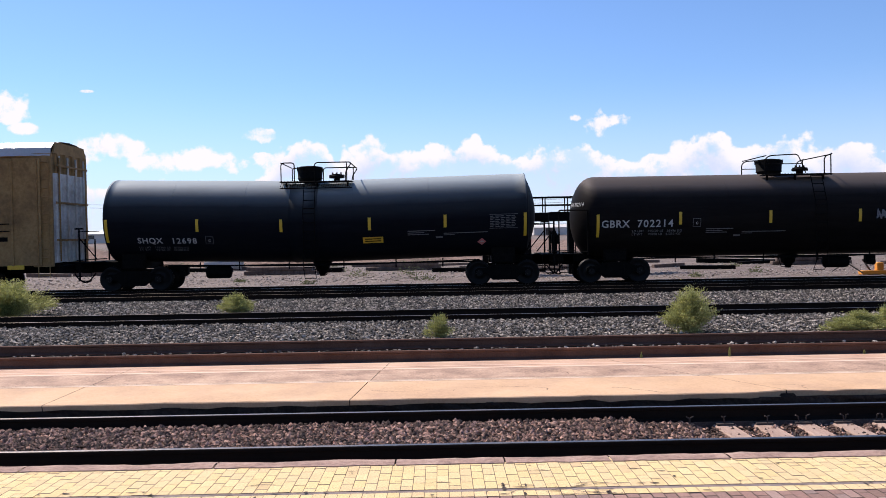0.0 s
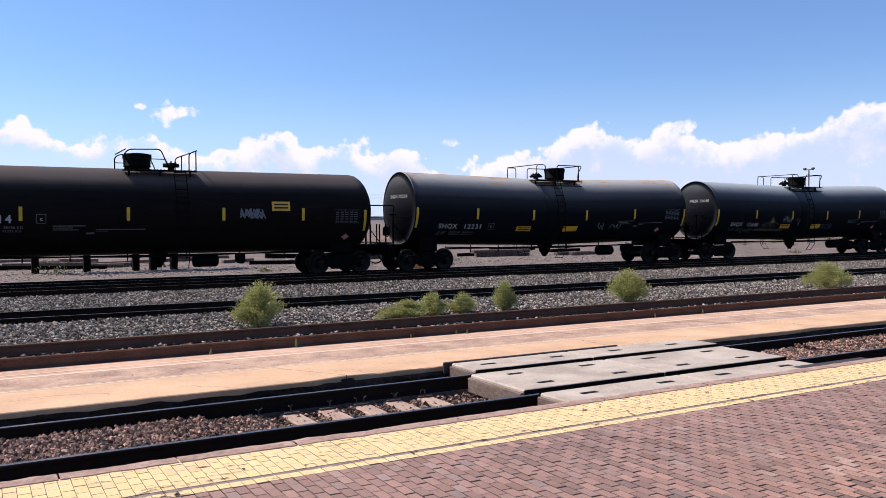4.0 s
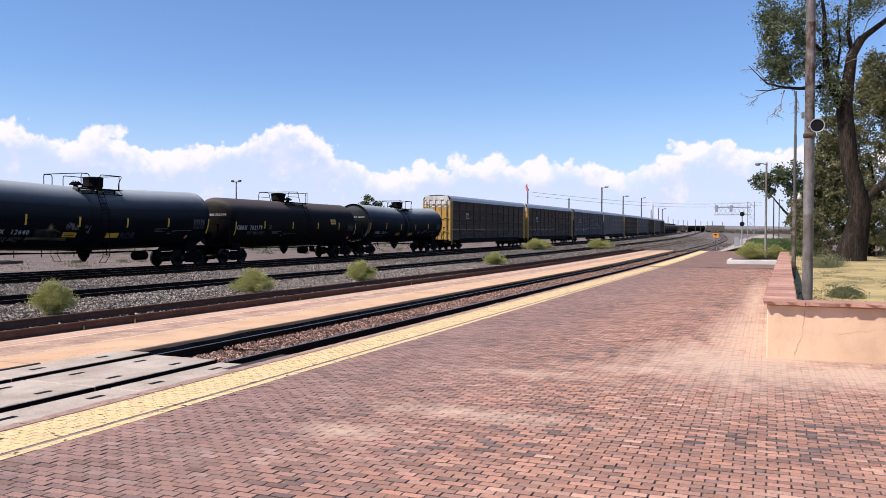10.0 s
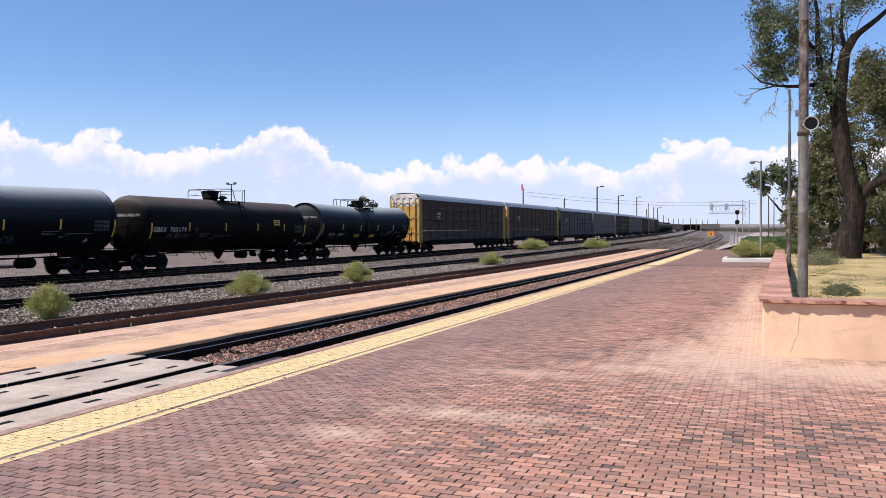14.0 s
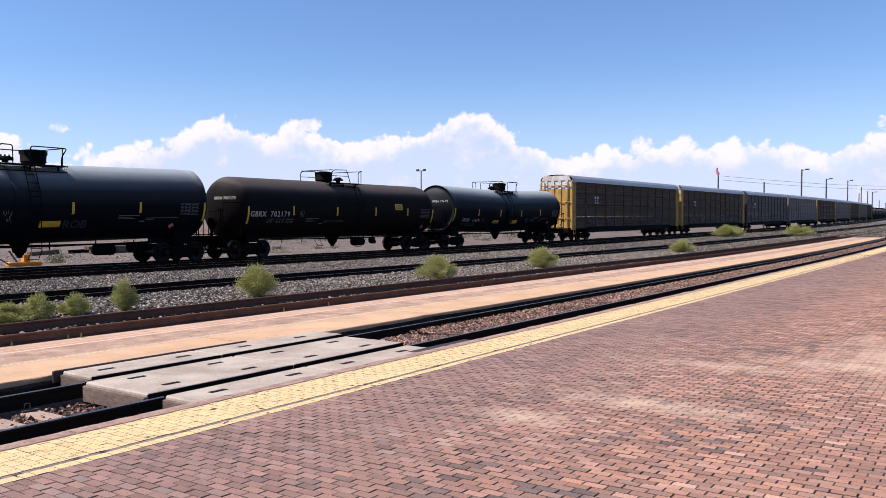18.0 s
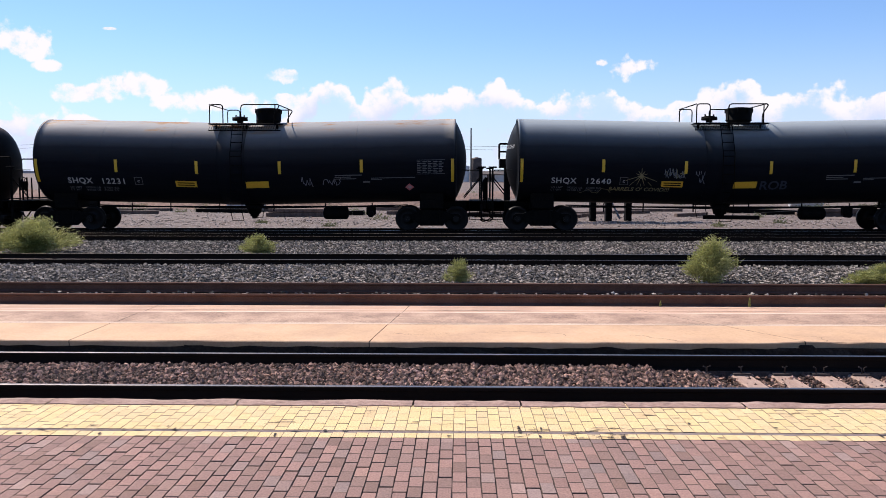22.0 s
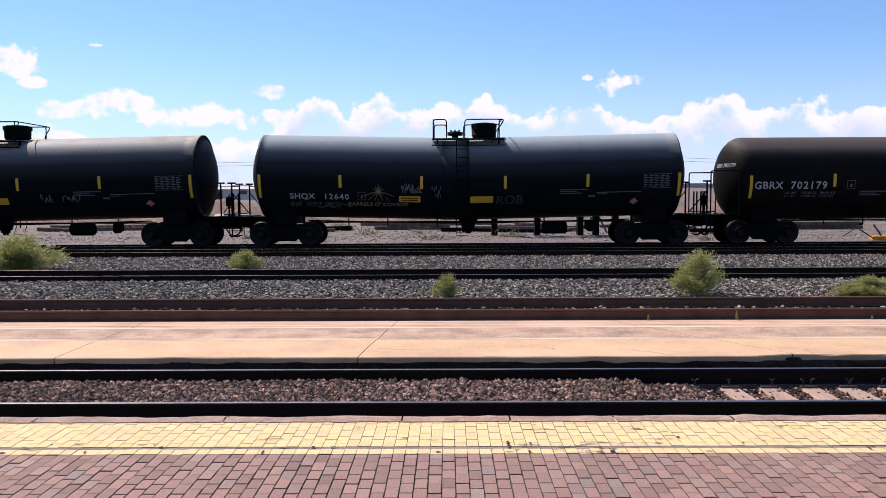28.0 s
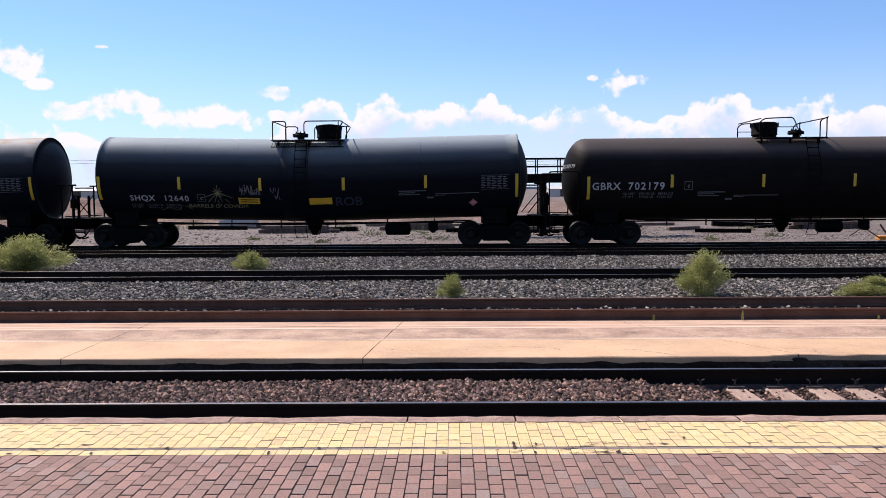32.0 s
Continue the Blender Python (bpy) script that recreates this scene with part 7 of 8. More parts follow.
def build_far():
    rng = random.Random(21)
    # silo, sheds and poles
    t = thing("storage_silo", "pale cylindrical storage silo far beyond the tracks", "silo", pose(5.0, 250, rise(250)))
    part("shell", Build().lathe("z", [(0, 1.6), (7.0, 1.6), (7.3, 1.4), (7.6, 0.3)], 20), RACK_BROWN, t)
    part("shell", Build().lathe("z", [(0, 1.3), (4.8, 1.3), (5.0, 0.8)], 18, (-3.4, 0, 0)), WHITE_WALL, t)
    for x, y, w, d, h, roof in ((-57, 218, 16, 8, 2.6, WHITE_WALL), (38, 260, 16, 9, 2.4, WHITE_WALL), (-100, 230, 20, 10, 2.6, ROOF_METAL), (12, 260, 12, 8, 2.4, RACK_BROWN), (170, 280, 18, 10, 2.8, ROOF_METAL)):
        t = thing("shed", "low shed with a pitched roof far across the yard", "shed", pose(x, y, rise(x, y)), "sheds across the yard")
        part("wall", Build().box(0, 0, h / 2, w, d, h, 0.05), WHITE_WALL, t)
        part("door", Build().box(-w * 0.2, -d / 2 - 0.05, 1.2, 2.4, 0.1, 2.4, 0.02), RACK_BROWN, t)
        part("window", Build().box(w * 0.22, -d / 2 - 0.05, 1.7, 1.8, 0.1, 1.0, 0.02), WINDOW_DARK, t)
        b = Build()
        b.add([(-w / 2 - 0.4, -d / 2 - 0.5, h), (w / 2 + 0.4, -d / 2 - 0.5, h), (w / 2 + 0.4, 0, h + 1.0), (-w / 2 - 0.4, 0, h + 1.0), (-w / 2 - 0.4, d / 2 + 0.5, h), (w / 2 + 0.4, d / 2 + 0.5, h), (-w / 2 - 0.4, -d / 2 - 0.5, h - 0.15), (w / 2 + 0.4, -d / 2 - 0.5, h - 0.15)], [(0, 1, 2, 3), (3, 2, 5, 4), (6, 7, 1, 0)])
        part("roof", b, roof, t)
    for x, y, h, arms in ((2.0, 150, 11, 0), (-1.5, 200, 8, 1), (150, 109, 12.4, 1), (156, 36.1, 8.4, 0), (192, 36.6, 12.3, 2), (150, 42.65, 9.6, 3), (230, 37.9, 11.6, 2), (289, 41.3, 13.2, 2), (330, 42.7, 12.2, 0), (330, 40.6, 10.6, 0), (330, 39.1, 10.3, 2), (330, 43.4, 9.9, 0), (400, 44.7, 8.2, 0), (440, 46.6, 7.5, 0), (470, 47.1, 7.2, 0), (480, 45.3, 7.3, 0), (480, 42.8, 7.3, 0), (480, 38.7, 7.6, 0), (500, 37.2, 7.1, 0), (500, 33.7, 6.8, 0), (520, 32.0, 6.9, 0), (540, 27.3, 6.7, 0)):
        t = thing("yard_light" if arms in (1, 2) else "utility_pole", "tall dark yard light far down the line" if arms in (1, 2) else "dark wooden utility pole in the yard", "pole", pose(x, y, rise(x, y) - 0.2), "poles of the yard")
        r = 0.16 if x < 180 else 0.2
        part("pole", Build().tube([(0, 0, 0), (0, 0, h)], [r, r * 0.75], 8), DARK_POLE, t)
        if arms == 1:
            part("lamp_bar", Build().box(0, 0, h, 0.3, 2.2, 0.16, 0.03), DARK_POLE, t)
            for s in (-1, 1):
                part("floodlight", Build().box(0, s * 0.95, h + 0.2, 0.5, 0.6, 0.4, 0.06), DARK_POLE, t)
        elif arms == 2:
            part("lamp_arm", Build().tube([(0, 0, h - 0.3), (0, -0.9, h)], 0.06, 6), DARK_POLE, t)
            part("lamp_head", Build().box(0, -1.1, h, 0.35, 0.9, 0.28, 0.08), DARK_POLE, t)
        elif arms == 3:
            part("windsock", Build().tube([(0, 0, h + 0.1), (0, 0.3, h + 0.9), (0, 0.2, h + 1.4)], [0.28, 0.2, 0.1], 8), PINK, t)
    # sagging wires between poles
    t = thing("overhead_wires", "thin sagging wires strung across the yard", "wires")
    for y0, y1, z in ((34, 6, 9.3), (34, 6, 8.6)):
        pts = [(150 + 80 * k / 10, 42 - 4 * k, z - 1.2 * math.sin(math.pi * k / 10) + rise(150 + 80 * k / 10)) for k in range(11)]
        part("wire", Build().tube(pts, 0.03, 4), DARK_POLE, t)
    for z in (8.2, 7.6):
        pts = [(-120 + 260 * k / 20, 150, z - 0.8 * abs(math.sin(math.pi * k / 4)) + rise(-120 + 260 * k / 20, 150)) for k in range(21)]
        part("wire", Build().tube(pts, 0.03, 4), DARK_POLE, t)
    # timbers, pipes and heaps by the track
    for k in range(34):
        x, y = rng.uniform(-26, 40), rng.uniform(44, 56)
        ln = rng.uniform(1.6, 5.5)
        t = thing("loose_timber", "weathered timber lying on the dirt beside the track", "timber", pose(x, y, ground_height(x, y) + 0.11, 0, rng.uniform(-2, 2), rng.uniform(-25, 25)), "timbers lying about")
        part("beam", Build().box(0, 0, 0, ln, rng.uniform(0.2, 0.4), rng.uniform(0.16, 0.3), 0.02), TIE if k % 3 else FRAME_BLACK, t)
    for x, y in ((-9.0, 47), (-2.0, 50), (22.0, 48), (31, 46)):
        t = thing("timber_stack", "low stack of old railway timbers", "timber stack", pose(x, y, ground_height(x, y)), "stacks of timber")
        for j in range(2):
            for i in range(3):
                part("timber", Build().box(rng.uniform(-0.3, 0.3), 0.3 * i - 0.3, 0.12 + 0.23 * j, 4.0 + rng.uniform(-0.6, 0.6), 0.25, 0.21, 0.02), TIE, t)
    for x, y, s in ((-14.2, 54, 1.0), (26, 62, 0.8)):
        t = thing("steel_pipe", "large pale pipe section lying on the ground", "pipe", pose(x, y, ground_height(x, y) + 0.45 * s))
        part("tube", Build().lathe("x", [(-1.2, 0.42 * s), (1.2, 0.42 * s), (1.2, 0.38 * s), (-1.2, 0.38 * s)], 20, close=True), WHITE_WALL, t)
    b = Build()
    for x, y, w, h in ((-17, 62, 9, 1.7), (-30, 66, 10, 1.9), (-3, 70, 9, 1.3), (-52, 80, 16, 2.0), (60, 90, 20, 1.6), (14, 95, 18, 1.4), (32, 84, 14, 1.5)):
        n = 16
        verts = [(x + w * (2 * i / n - 1), y + w * 0.6 * (2 * j / n - 1), ground_height(x, y) - 0.1 + max(0, h * (1 - math.hypot(2 * i / n - 1, 2 * j / n - 1)) + 0.3 * h * noise.noise((i * 0.7, j * 0.7, x)))) for i in range(n + 1) for j in range(n + 1)]
        b.add(verts, [(i * (n + 1) + j, (i + 1) * (n + 1) + j, (i + 1) * (n + 1) + j + 1, i * (n + 1) + j + 1) for i in range(n) for j in range(n)], True)
    structure("earth_banks", b, RED_EARTH, "low reddish banks of earth and gravel")

    def brush(r):
        a = r.randrange(260)
        q = random.Random(a + 500)
        x, y = q.uniform(-90, 130), q.uniform(37, 150) if a % 3 else q.uniform(36.5, 60)
        s = q.uniform(0.3, 0.9) * min(1.0, y / 80)
        return Vector((x + r.gauss(0, s), y + r.gauss(0, s), ground_height(x, y) + abs(r.gauss(0, s * 0.55))))

    tagged(part("desert_brush", painted(leaves(42000, brush, 0.10, random.Random(2), 0.5), WEED_DRY), None, None), "scattered desert brush across the flat ground", "brush", "", "stuff")
    def far_scrub(r):
        if r.random() < 0.3:
            q = random.Random(r.randrange(60))
            x, y = q.uniform(430, 640), q.uniform(-34, 30)
            s = q.uniform(0.6, 1.3)
            return Vector((x + r.gauss(0, 3 * s), y + r.gauss(0, 2.2 * s), ground_height(x, y) + abs(r.gauss(0, s))))
        a = r.randrange(300)
        q = random.Random(a + 900)
        x = q.uniform(150, 900)
        y = q.uniform(-60, -8) if q.random() < 0.4 else bend(min(x, 520)) + 44 + q.uniform(0, 0.35) * x
        s = q.uniform(0.5, 1.5)
        return Vector((x + r.gauss(0, 4 * s), y + r.gauss(0, 2 * s), ground_height(x, y) + abs(r.gauss(0, s))))

    tagged(part("far_scrub", painted(leaves(40000, far_scrub, 0.42, random.Random(6), 0.5), SCRUB), None, None), "dark scrub spread over the far flats", "brush", "", "stuff")
    xs = [94.0 + 4 * k for k in range(30)]
    b = Build()
    verts = [(x, y + bend(x) * 0.8 + 0.25 * noise.noise((x * 0.4, y, 0)), z + rise(x) + 0.12 * noise.noise((x * 0.3, y * 2, 4))) for x in xs for y, z in ((6.2, -0.3), (4.4, 0.05), (2.4, 0.55), (0.6, 1.0), (-1.5, 1.1), (-4.5, 0.1))]
    b.add(verts, [(i * 6 + k, (i + 1) * 6 + k, (i + 1) * 6 + k + 1, i * 6 + k + 1) for i in range(29) for k in range(5)], True)
    structure("gravel_bank", b, GRAVEL, "low bank of pale gravel beyond the platform end")
    t = thing("switch_stand", "small orange switch stand beside the main track", "switch stand", pose(19.6, 36.4, -0.12))
    part("base", Build().box(0, 0, 0.1, 1.5, 0.4, 0.2, 0.03), SIGN_ORANGE, t)
    part("lever", Build().tube([(-0.3, 0, 0.2), (-0.6, 0.1, 0.7)], 0.04, 6).tube([(-0.8, -0.3, 0.1), (-1.6, -0.4, 0.6), (-2.2, -0.4, 0.2)], 0.03, 6), DARK_POLE, t)
    part("stand", Build().box(0.1, 0, 0.35, 0.3, 0.3, 0.4, 0.04), SIGN_ORANGE, t)
    # a tree over the train's roof line, hills, a standing string of cars
    t = thing("far_tree", "distant round tree beyond the yard", "tree", pose(130, 66.0, rise(130, 66)))
    part("trunk", Build().tube([(0, 0, 0), (0, 0, 5)], [0.3, 0.2], 8), BARK, t)
    part("crown", painted(leaves(2500, clumps(rng, [(0, 0, 6.4, 2, 2.2, 1.6, 24)]), 0.35, rng), LEAF), None, t)
    b = Build()
    n = 60
    verts = []
    for i in range(n + 1):
        a = radians(-60 + 165 * i / n)
        r = 4200.0
        base = 0.0085 * 4100
        h = 4 + 16 * (0.5 + 0.5 * noise.noise((i * 0.33, 2.0, 0))) + (8 if 8 < math.degrees(a) < 26 else 0)
        verts += [(r * math.sin(a), r * math.cos(a), base - 60), (r * math.sin(a), r * math.cos(a), base + h)]
    b.add(verts, [(2 * i, 2 * i + 2, 2 * i + 3, 2 * i + 1) for i in range(n)], True)
    structure("backdrop_hills", b, HILL, "faint blue hills on the horizon")
    for k in range(4):
        x, y = 500 + 14 * k * 0.4, 62 - 14.0 * k * 0.75
        t = thing("standing_freight_car", "distant freight car standing in the yard", "freight car", pose(x, y, rise(x, y), 0, 0, -68), "cars standing in the yard")
        mat = (FRAME_BLACK, RACK_BROWN, FRAME_BLACK, RACK_PALE, RACK_GREY)[k % 5]
        if k % 2 == 0:
            part("tank", Build().lathe("x", [(-5.5, 0.3), (-5.2, 1.3), (-4.8, 1.5), (4.8, 1.5), (5.2, 1.3), (5.5, 0.3)], 16, (0, 0, 2.5)), mat, t)
        else:
            part("body", Build().box(0, 0, 2.6, 11, 2.9, 3.2, 0.1), mat, t)
        part("underframe", Build().box(0, 0, 0.9, 11, 1.6, 0.4, 0.03), FRAME_BLACK, t)
        for s in (-1, 1):
            part("truck", Build().box(s * 3.8, 0, 0.45, 2.2, 2.2, 0.7, 0.1), FRAME_BLACK, t)
    # a broken masonry wall behind the big tree
    wall = thing("rubble_wall", "ruined red stone wall behind the lawn", "wall", pose(72, -6.0, rise(72)))
    for j in range(4):
        y = 3.0
        while y > -9:
            w = rng.uniform(0.4, 0.9)
            if not (j > 1 and rng.random() < 0.35):
                part("stone", Build().box(0, y - w / 2, 0.2 + 0.36 * j, 0.5, w - 0.03, 0.34, 0.05), RUBBLE, wall)
            y -= w


build_far()

# ---- bricks, stones and slabs, piece by piece ----
BRICK_W, BRICK_L = 0.094, 0.181


SOILED = [1] * 8 + [0]      # the sides and worn arrises of a brick are packed with dirt, its face is clean


def brick_mesh(name, w, l, h, bevel, worn, mat):
    """worn: how far the short ends are rounded off, bevel: the long sides."""
    x, y = w / 2, l / 2
    verts = [(-x, -y, -h), (x, -y, -h), (x, y, -h), (-x, y, -h), (-x, -y, -bevel), (x, -y, -bevel), (x, y, -bevel), (-x, y, -bevel), (-x + bevel, -y + worn, 0), (x - bevel, -y + worn, 0), (x - bevel, y - worn, 0), (-x + bevel, y - worn, 0)]
    faces = [(0, 1, 5, 4), (1, 2, 6, 5), (2, 3, 7, 6), (3, 0, 4, 7), (4, 5, 9, 8), (5, 6, 10, 9), (6, 7, 11, 10), (7, 4, 8, 11), (8, 9, 10, 11)]
    data = bpy.data.meshes.new(name)
    data.from_pydata(verts, [], faces)
    data.materials.append(mat)
    data.materials.append(JOINT_DIRT)
    data.polygons.foreach_set("material_index", SOILED)
    return data, np.array(verts), faces


def many(name, verts, faces, places, mat, label, category, parent, soiled=None):
    """One mesh of many copies: places are rows of x, y, z, turn, and sizes along x, y and z."""
    p = np.array(places)
    c, s = np.cos(p[:, 3])[:, None], np.sin(p[:, 3])[:, None]
    vx, vy, vz = verts[None, :, 0] * p[:, 4:5], verts[None, :, 1] * p[:, 5:6], verts[None, :, 2] * p[:, 6:7]
    out = np.stack([p[:, 0:1] + c * vx - s * vy, p[:, 1:2] + s * vx + c * vy, p[:, 2:3] + vz], -1).reshape(-1, 3)
    f = np.array(faces)
    f = (f[None] + (np.arange(len(p)) * len(verts))[:, None, None]).reshape(-1, f.shape[1])
    data = bpy.data.meshes.new(name)
    data.vertices.add(len(out))
    data.vertices.foreach_set("co", out.ravel())
    data.loops.add(f.size)
    data.loops.foreach_set("vertex_index", f.ravel())
    data.polygons.add(len(f))
    data.polygons.foreach_set("loop_start", np.arange(0, f.size, f.shape[1]))
    data.polygons.foreach_set("use_smooth", np.zeros(len(f), dtype=bool))
    data.update(calc_edges=True)
    data.materials.append(mat)
    if soiled:
        data.materials.append(JOINT_DIRT)
        data.polygons.foreach_set("material_index", np.tile(np.array(soiled, dtype=np.int32), len(p)))
    ob = part(name, data, None, parent)
    return tagged(ob, label, category if parent is None else "", "", "stuff")


def build_bricks():
    rng = random.Random(5)
    pavement = bpy.data.objects["pavement"]
    red, verts, faces = brick_mesh("brick", BRICK_W - 0.005, BRICK_L - 0.006, 0.03, 0.0016, 0.0045, BRICK_SINGLE)
    yellow, gold_verts, gold_faces = brick_mesh("yellow_brick", BRICK_W - 0.002, BRICK_L - 0.003, 0.03, 0.0013, 0.0032, YELLOW_SINGLE)
    reds, golds = [], []
    i = -90
    while True:
        x = i * BRICK_W
        if x > 52:
            break
        shift = (i % 2) * BRICK_L / 2 + rng.uniform(-0.008, 0.008)
        y_low = -6.0
        y = 6.06 - shift - BRICK_L / 2
        if shift > 0.05:
            reds.append((x, 6.058 - shift / 2, rng.gauss(0, 0.001), 0, 1, shift / BRICK_L, 1))
        k = 0
        while y > y_low:
            z = rng.gauss(0, 0.0015) + 0.004 * noise.noise((x * 0.9, y * 0.9, 3.0))
            row = (x, y, z, rng.gauss(0, 0.011), rng.uniform(0.95, 1.02), rng.uniform(0.965, 1.01), 1)
            if -3.15 < x < 3.15 and y > 5.15 and k < 5:
                part("brick", red, None, pavement, at=Matrix.Translation((x, y, z)) @ Matrix.Rotation(row[3], 4, "Z") @ Matrix.Diagonal((row[4], row[5], 1, 1)))
            else:
                reds.append(row)
            y -= BRICK_L
            k += 1
        # a cut course in yellow, the dark channel, then the yellow band
        golds.append((x, 6.125, rng.gauss(0, 0.001), 0, 1, 0.68, 1))
        y = 6.245 + BRICK_L / 2 - (shift if shift > 0.05 else 0)
        if shift > 0.05:
            golds.append((x, 6.245 + BRICK_L / 4, rng.gauss(0, 0.0012), 0, 1, 0.5, 1))
            y = 6.245 + BRICK_L
        while y < PLATFORM_EDGE - 0.14:
            z = rng.gauss(0, 0.0007)
            if -3.5 < x < 3.5:
                part("yellow_brick", yellow, None, pavement, at=pose(x, y, z))
            else:
                golds.append((x, y, z, rng.gauss(0, 0.006), 1, 1, 1))
            y += BRICK_L
        i += 1
    many("bricks", verts, faces, reds, BRICK, "weathered red paving bricks in running bond", "bricks", pavement, SOILED)
    many("yellow_bricks", gold_verts, gold_faces, golds, YELLOW, "yellow painted warning strip of bricks", "bricks", pavement, SOILED)
    # the strip and the paving far down the platform, where single bricks can no longer be told apart
    xs = steps(52, 93.0)
    part("far_paving", Build().strip(xs, [(6.06, 0.0), (-12.0, 0.0)], bent=False), FAR_BRICK, pavement)
    part("far_yellow_strip", Build().strip(xs, [(6.9, 0.002), (6.245, 0.002)], bent=False).strip(xs, [(6.19, 0.002), (6.06, 0.002)], bent=False), YELLOW, pavement)
    xs = steps(-90, -8.5)
    part("west_paving", Build().strip(xs, [(6.06, -0.001), (-6.1, -0.001)], bent=False), BRICK, pavement)
    part("west_yellow_strip", Build().strip(xs, [(6.9, 0.001), (6.245, 0.001)], bent=False).strip(xs, [(6.19, 0.001), (6.06, 0.001)], bent=False), YELLOW, pavement)
    part("side_paving", Build().strip(steps(-90, 52.2), [(-6.1, -0.001), (-14, -0.001)], bent=False), BRICK, pavement)
    part("channel", Build().strip(steps(-90, 93.0), [(6.247, -0.0035), (6.186, -0.0035)], bent=False), CHANNEL, pavement)
    # broken concrete lip at the platform edge
    x = -14.0
    while x < 93:
        w = rng.uniform(0.7, 1.9) if x < 40 else 6.0
        stone = Build()
        n = max(4, int(w / 0.08))
        rows = []
        for q in range(n + 1):
            px = x + (w - 0.015) * q / n
            e = PLATFORM_EDGE + 0.05 * noise.noise((px * 1.7, 3.1, 0)) + 0.035 * noise.noise((px * 7, 1.0, 0))
            f = PLATFORM_EDGE - 0.235 + 0.02 * noise.noise((px * 5, 7.0, 0))
            h = 0.004 + rise(px)
            rows.append([(px, f, h - 0.05), (px, f + 0.012, h + 0.004), (px, (e + f) / 2, h + 0.009 + 0.006 * noise.noise((px * 12, 5, 0))), (px, e - 0.02, h - 0.006), (px, e, h - 0.03 + 0.01 * noise.noise((px * 15, 2, 0))), (px, e - 0.015, h - 0.16), (px, e - 0.01, h - 0.4)])
        m = len(rows[0])
        stone.add([v for r in rows for v in r], [(a * m + b, (a + 1) * m + b, (a + 1) * m + b + 1, a * m + b + 1) for a in range(n) for b in range(m - 1)])
        part("edge_stone", stone, EDGE, pavement)
        x += w


build_bricks()


def build_chips():
    """Flaked and blackened spots along the yellow strip."""
    rng = random.Random(77)
    b = Build()
    for k in range(150):
        x, y = rng.uniform(-6, 14), rng.choice((6.1, 6.22, 6.22, 6.3, rng.uniform(6.1, 6.9)))
        w, h = rng.uniform(0.01, 0.06), rng.uniform(0.006, 0.02)
        turn = rng.choice((0.0, 0.0, 1.57))
        ring = []
        for q in range(7):
            a = 2 * math.pi * q / 7
            r = rng.uniform(0.5, 1.1)
            px, py = w * r * math.cos(a), h * r * math.sin(a)
            ring.append((x + px * math.cos(turn) - py * math.sin(turn), y + px * math.sin(turn) + py * math.cos(turn), 0.006))
        b.add(ring, [tuple(range(7))])
    tagged(part("paint_flake", b, SAND_JOINT, bpy.data.objects["pavement"]), "dark spots where the yellow paint has flaked", "", "", "stuff")


build_chips()


def build_strip_cracks():
    """Jagged cracks through the yellow strip, thickest where the bricks have lifted."""
    rng = random.Random(31)
    pavement = bpy.data.objects["pavement"]
    for k in range(34):
        x, y = (rng.uniform(0.3, 1.2), rng.uniform(6.08, 6.3)) if k < 12 else (rng.uniform(-4.5, 9.5), rng.uniform(6.1, 6.85))
        a = rng.choice((0.0, 0.3, 3.0, 1.5)) + rng.gauss(0, 0.2)
        b = Build()
        pts = []
        for q in range(rng.randrange(4, 11)):
            pts.append((x, y, rng.uniform(0.002, 0.007 if k < 12 else 0.005)))
            turn = a + rng.choice((-0.7, 0.0, 0.0, 0.7))
            x, y = x + 0.045 * math.cos(turn), min(6.88, max(6.07, y + 0.03 * math.sin(turn)))
        verts = []
        for px, py, w in pts:
            verts += [(px, py - w, 0.0065), (px, py + w, 0.0065)]
        b.add(verts, [(2 * q, 2 * q + 2, 2 * q + 3, 2 * q + 1) for q in range(len(pts) - 1)])
        part("crack", b, SAND_JOINT, pavement)


build_strip_cracks()


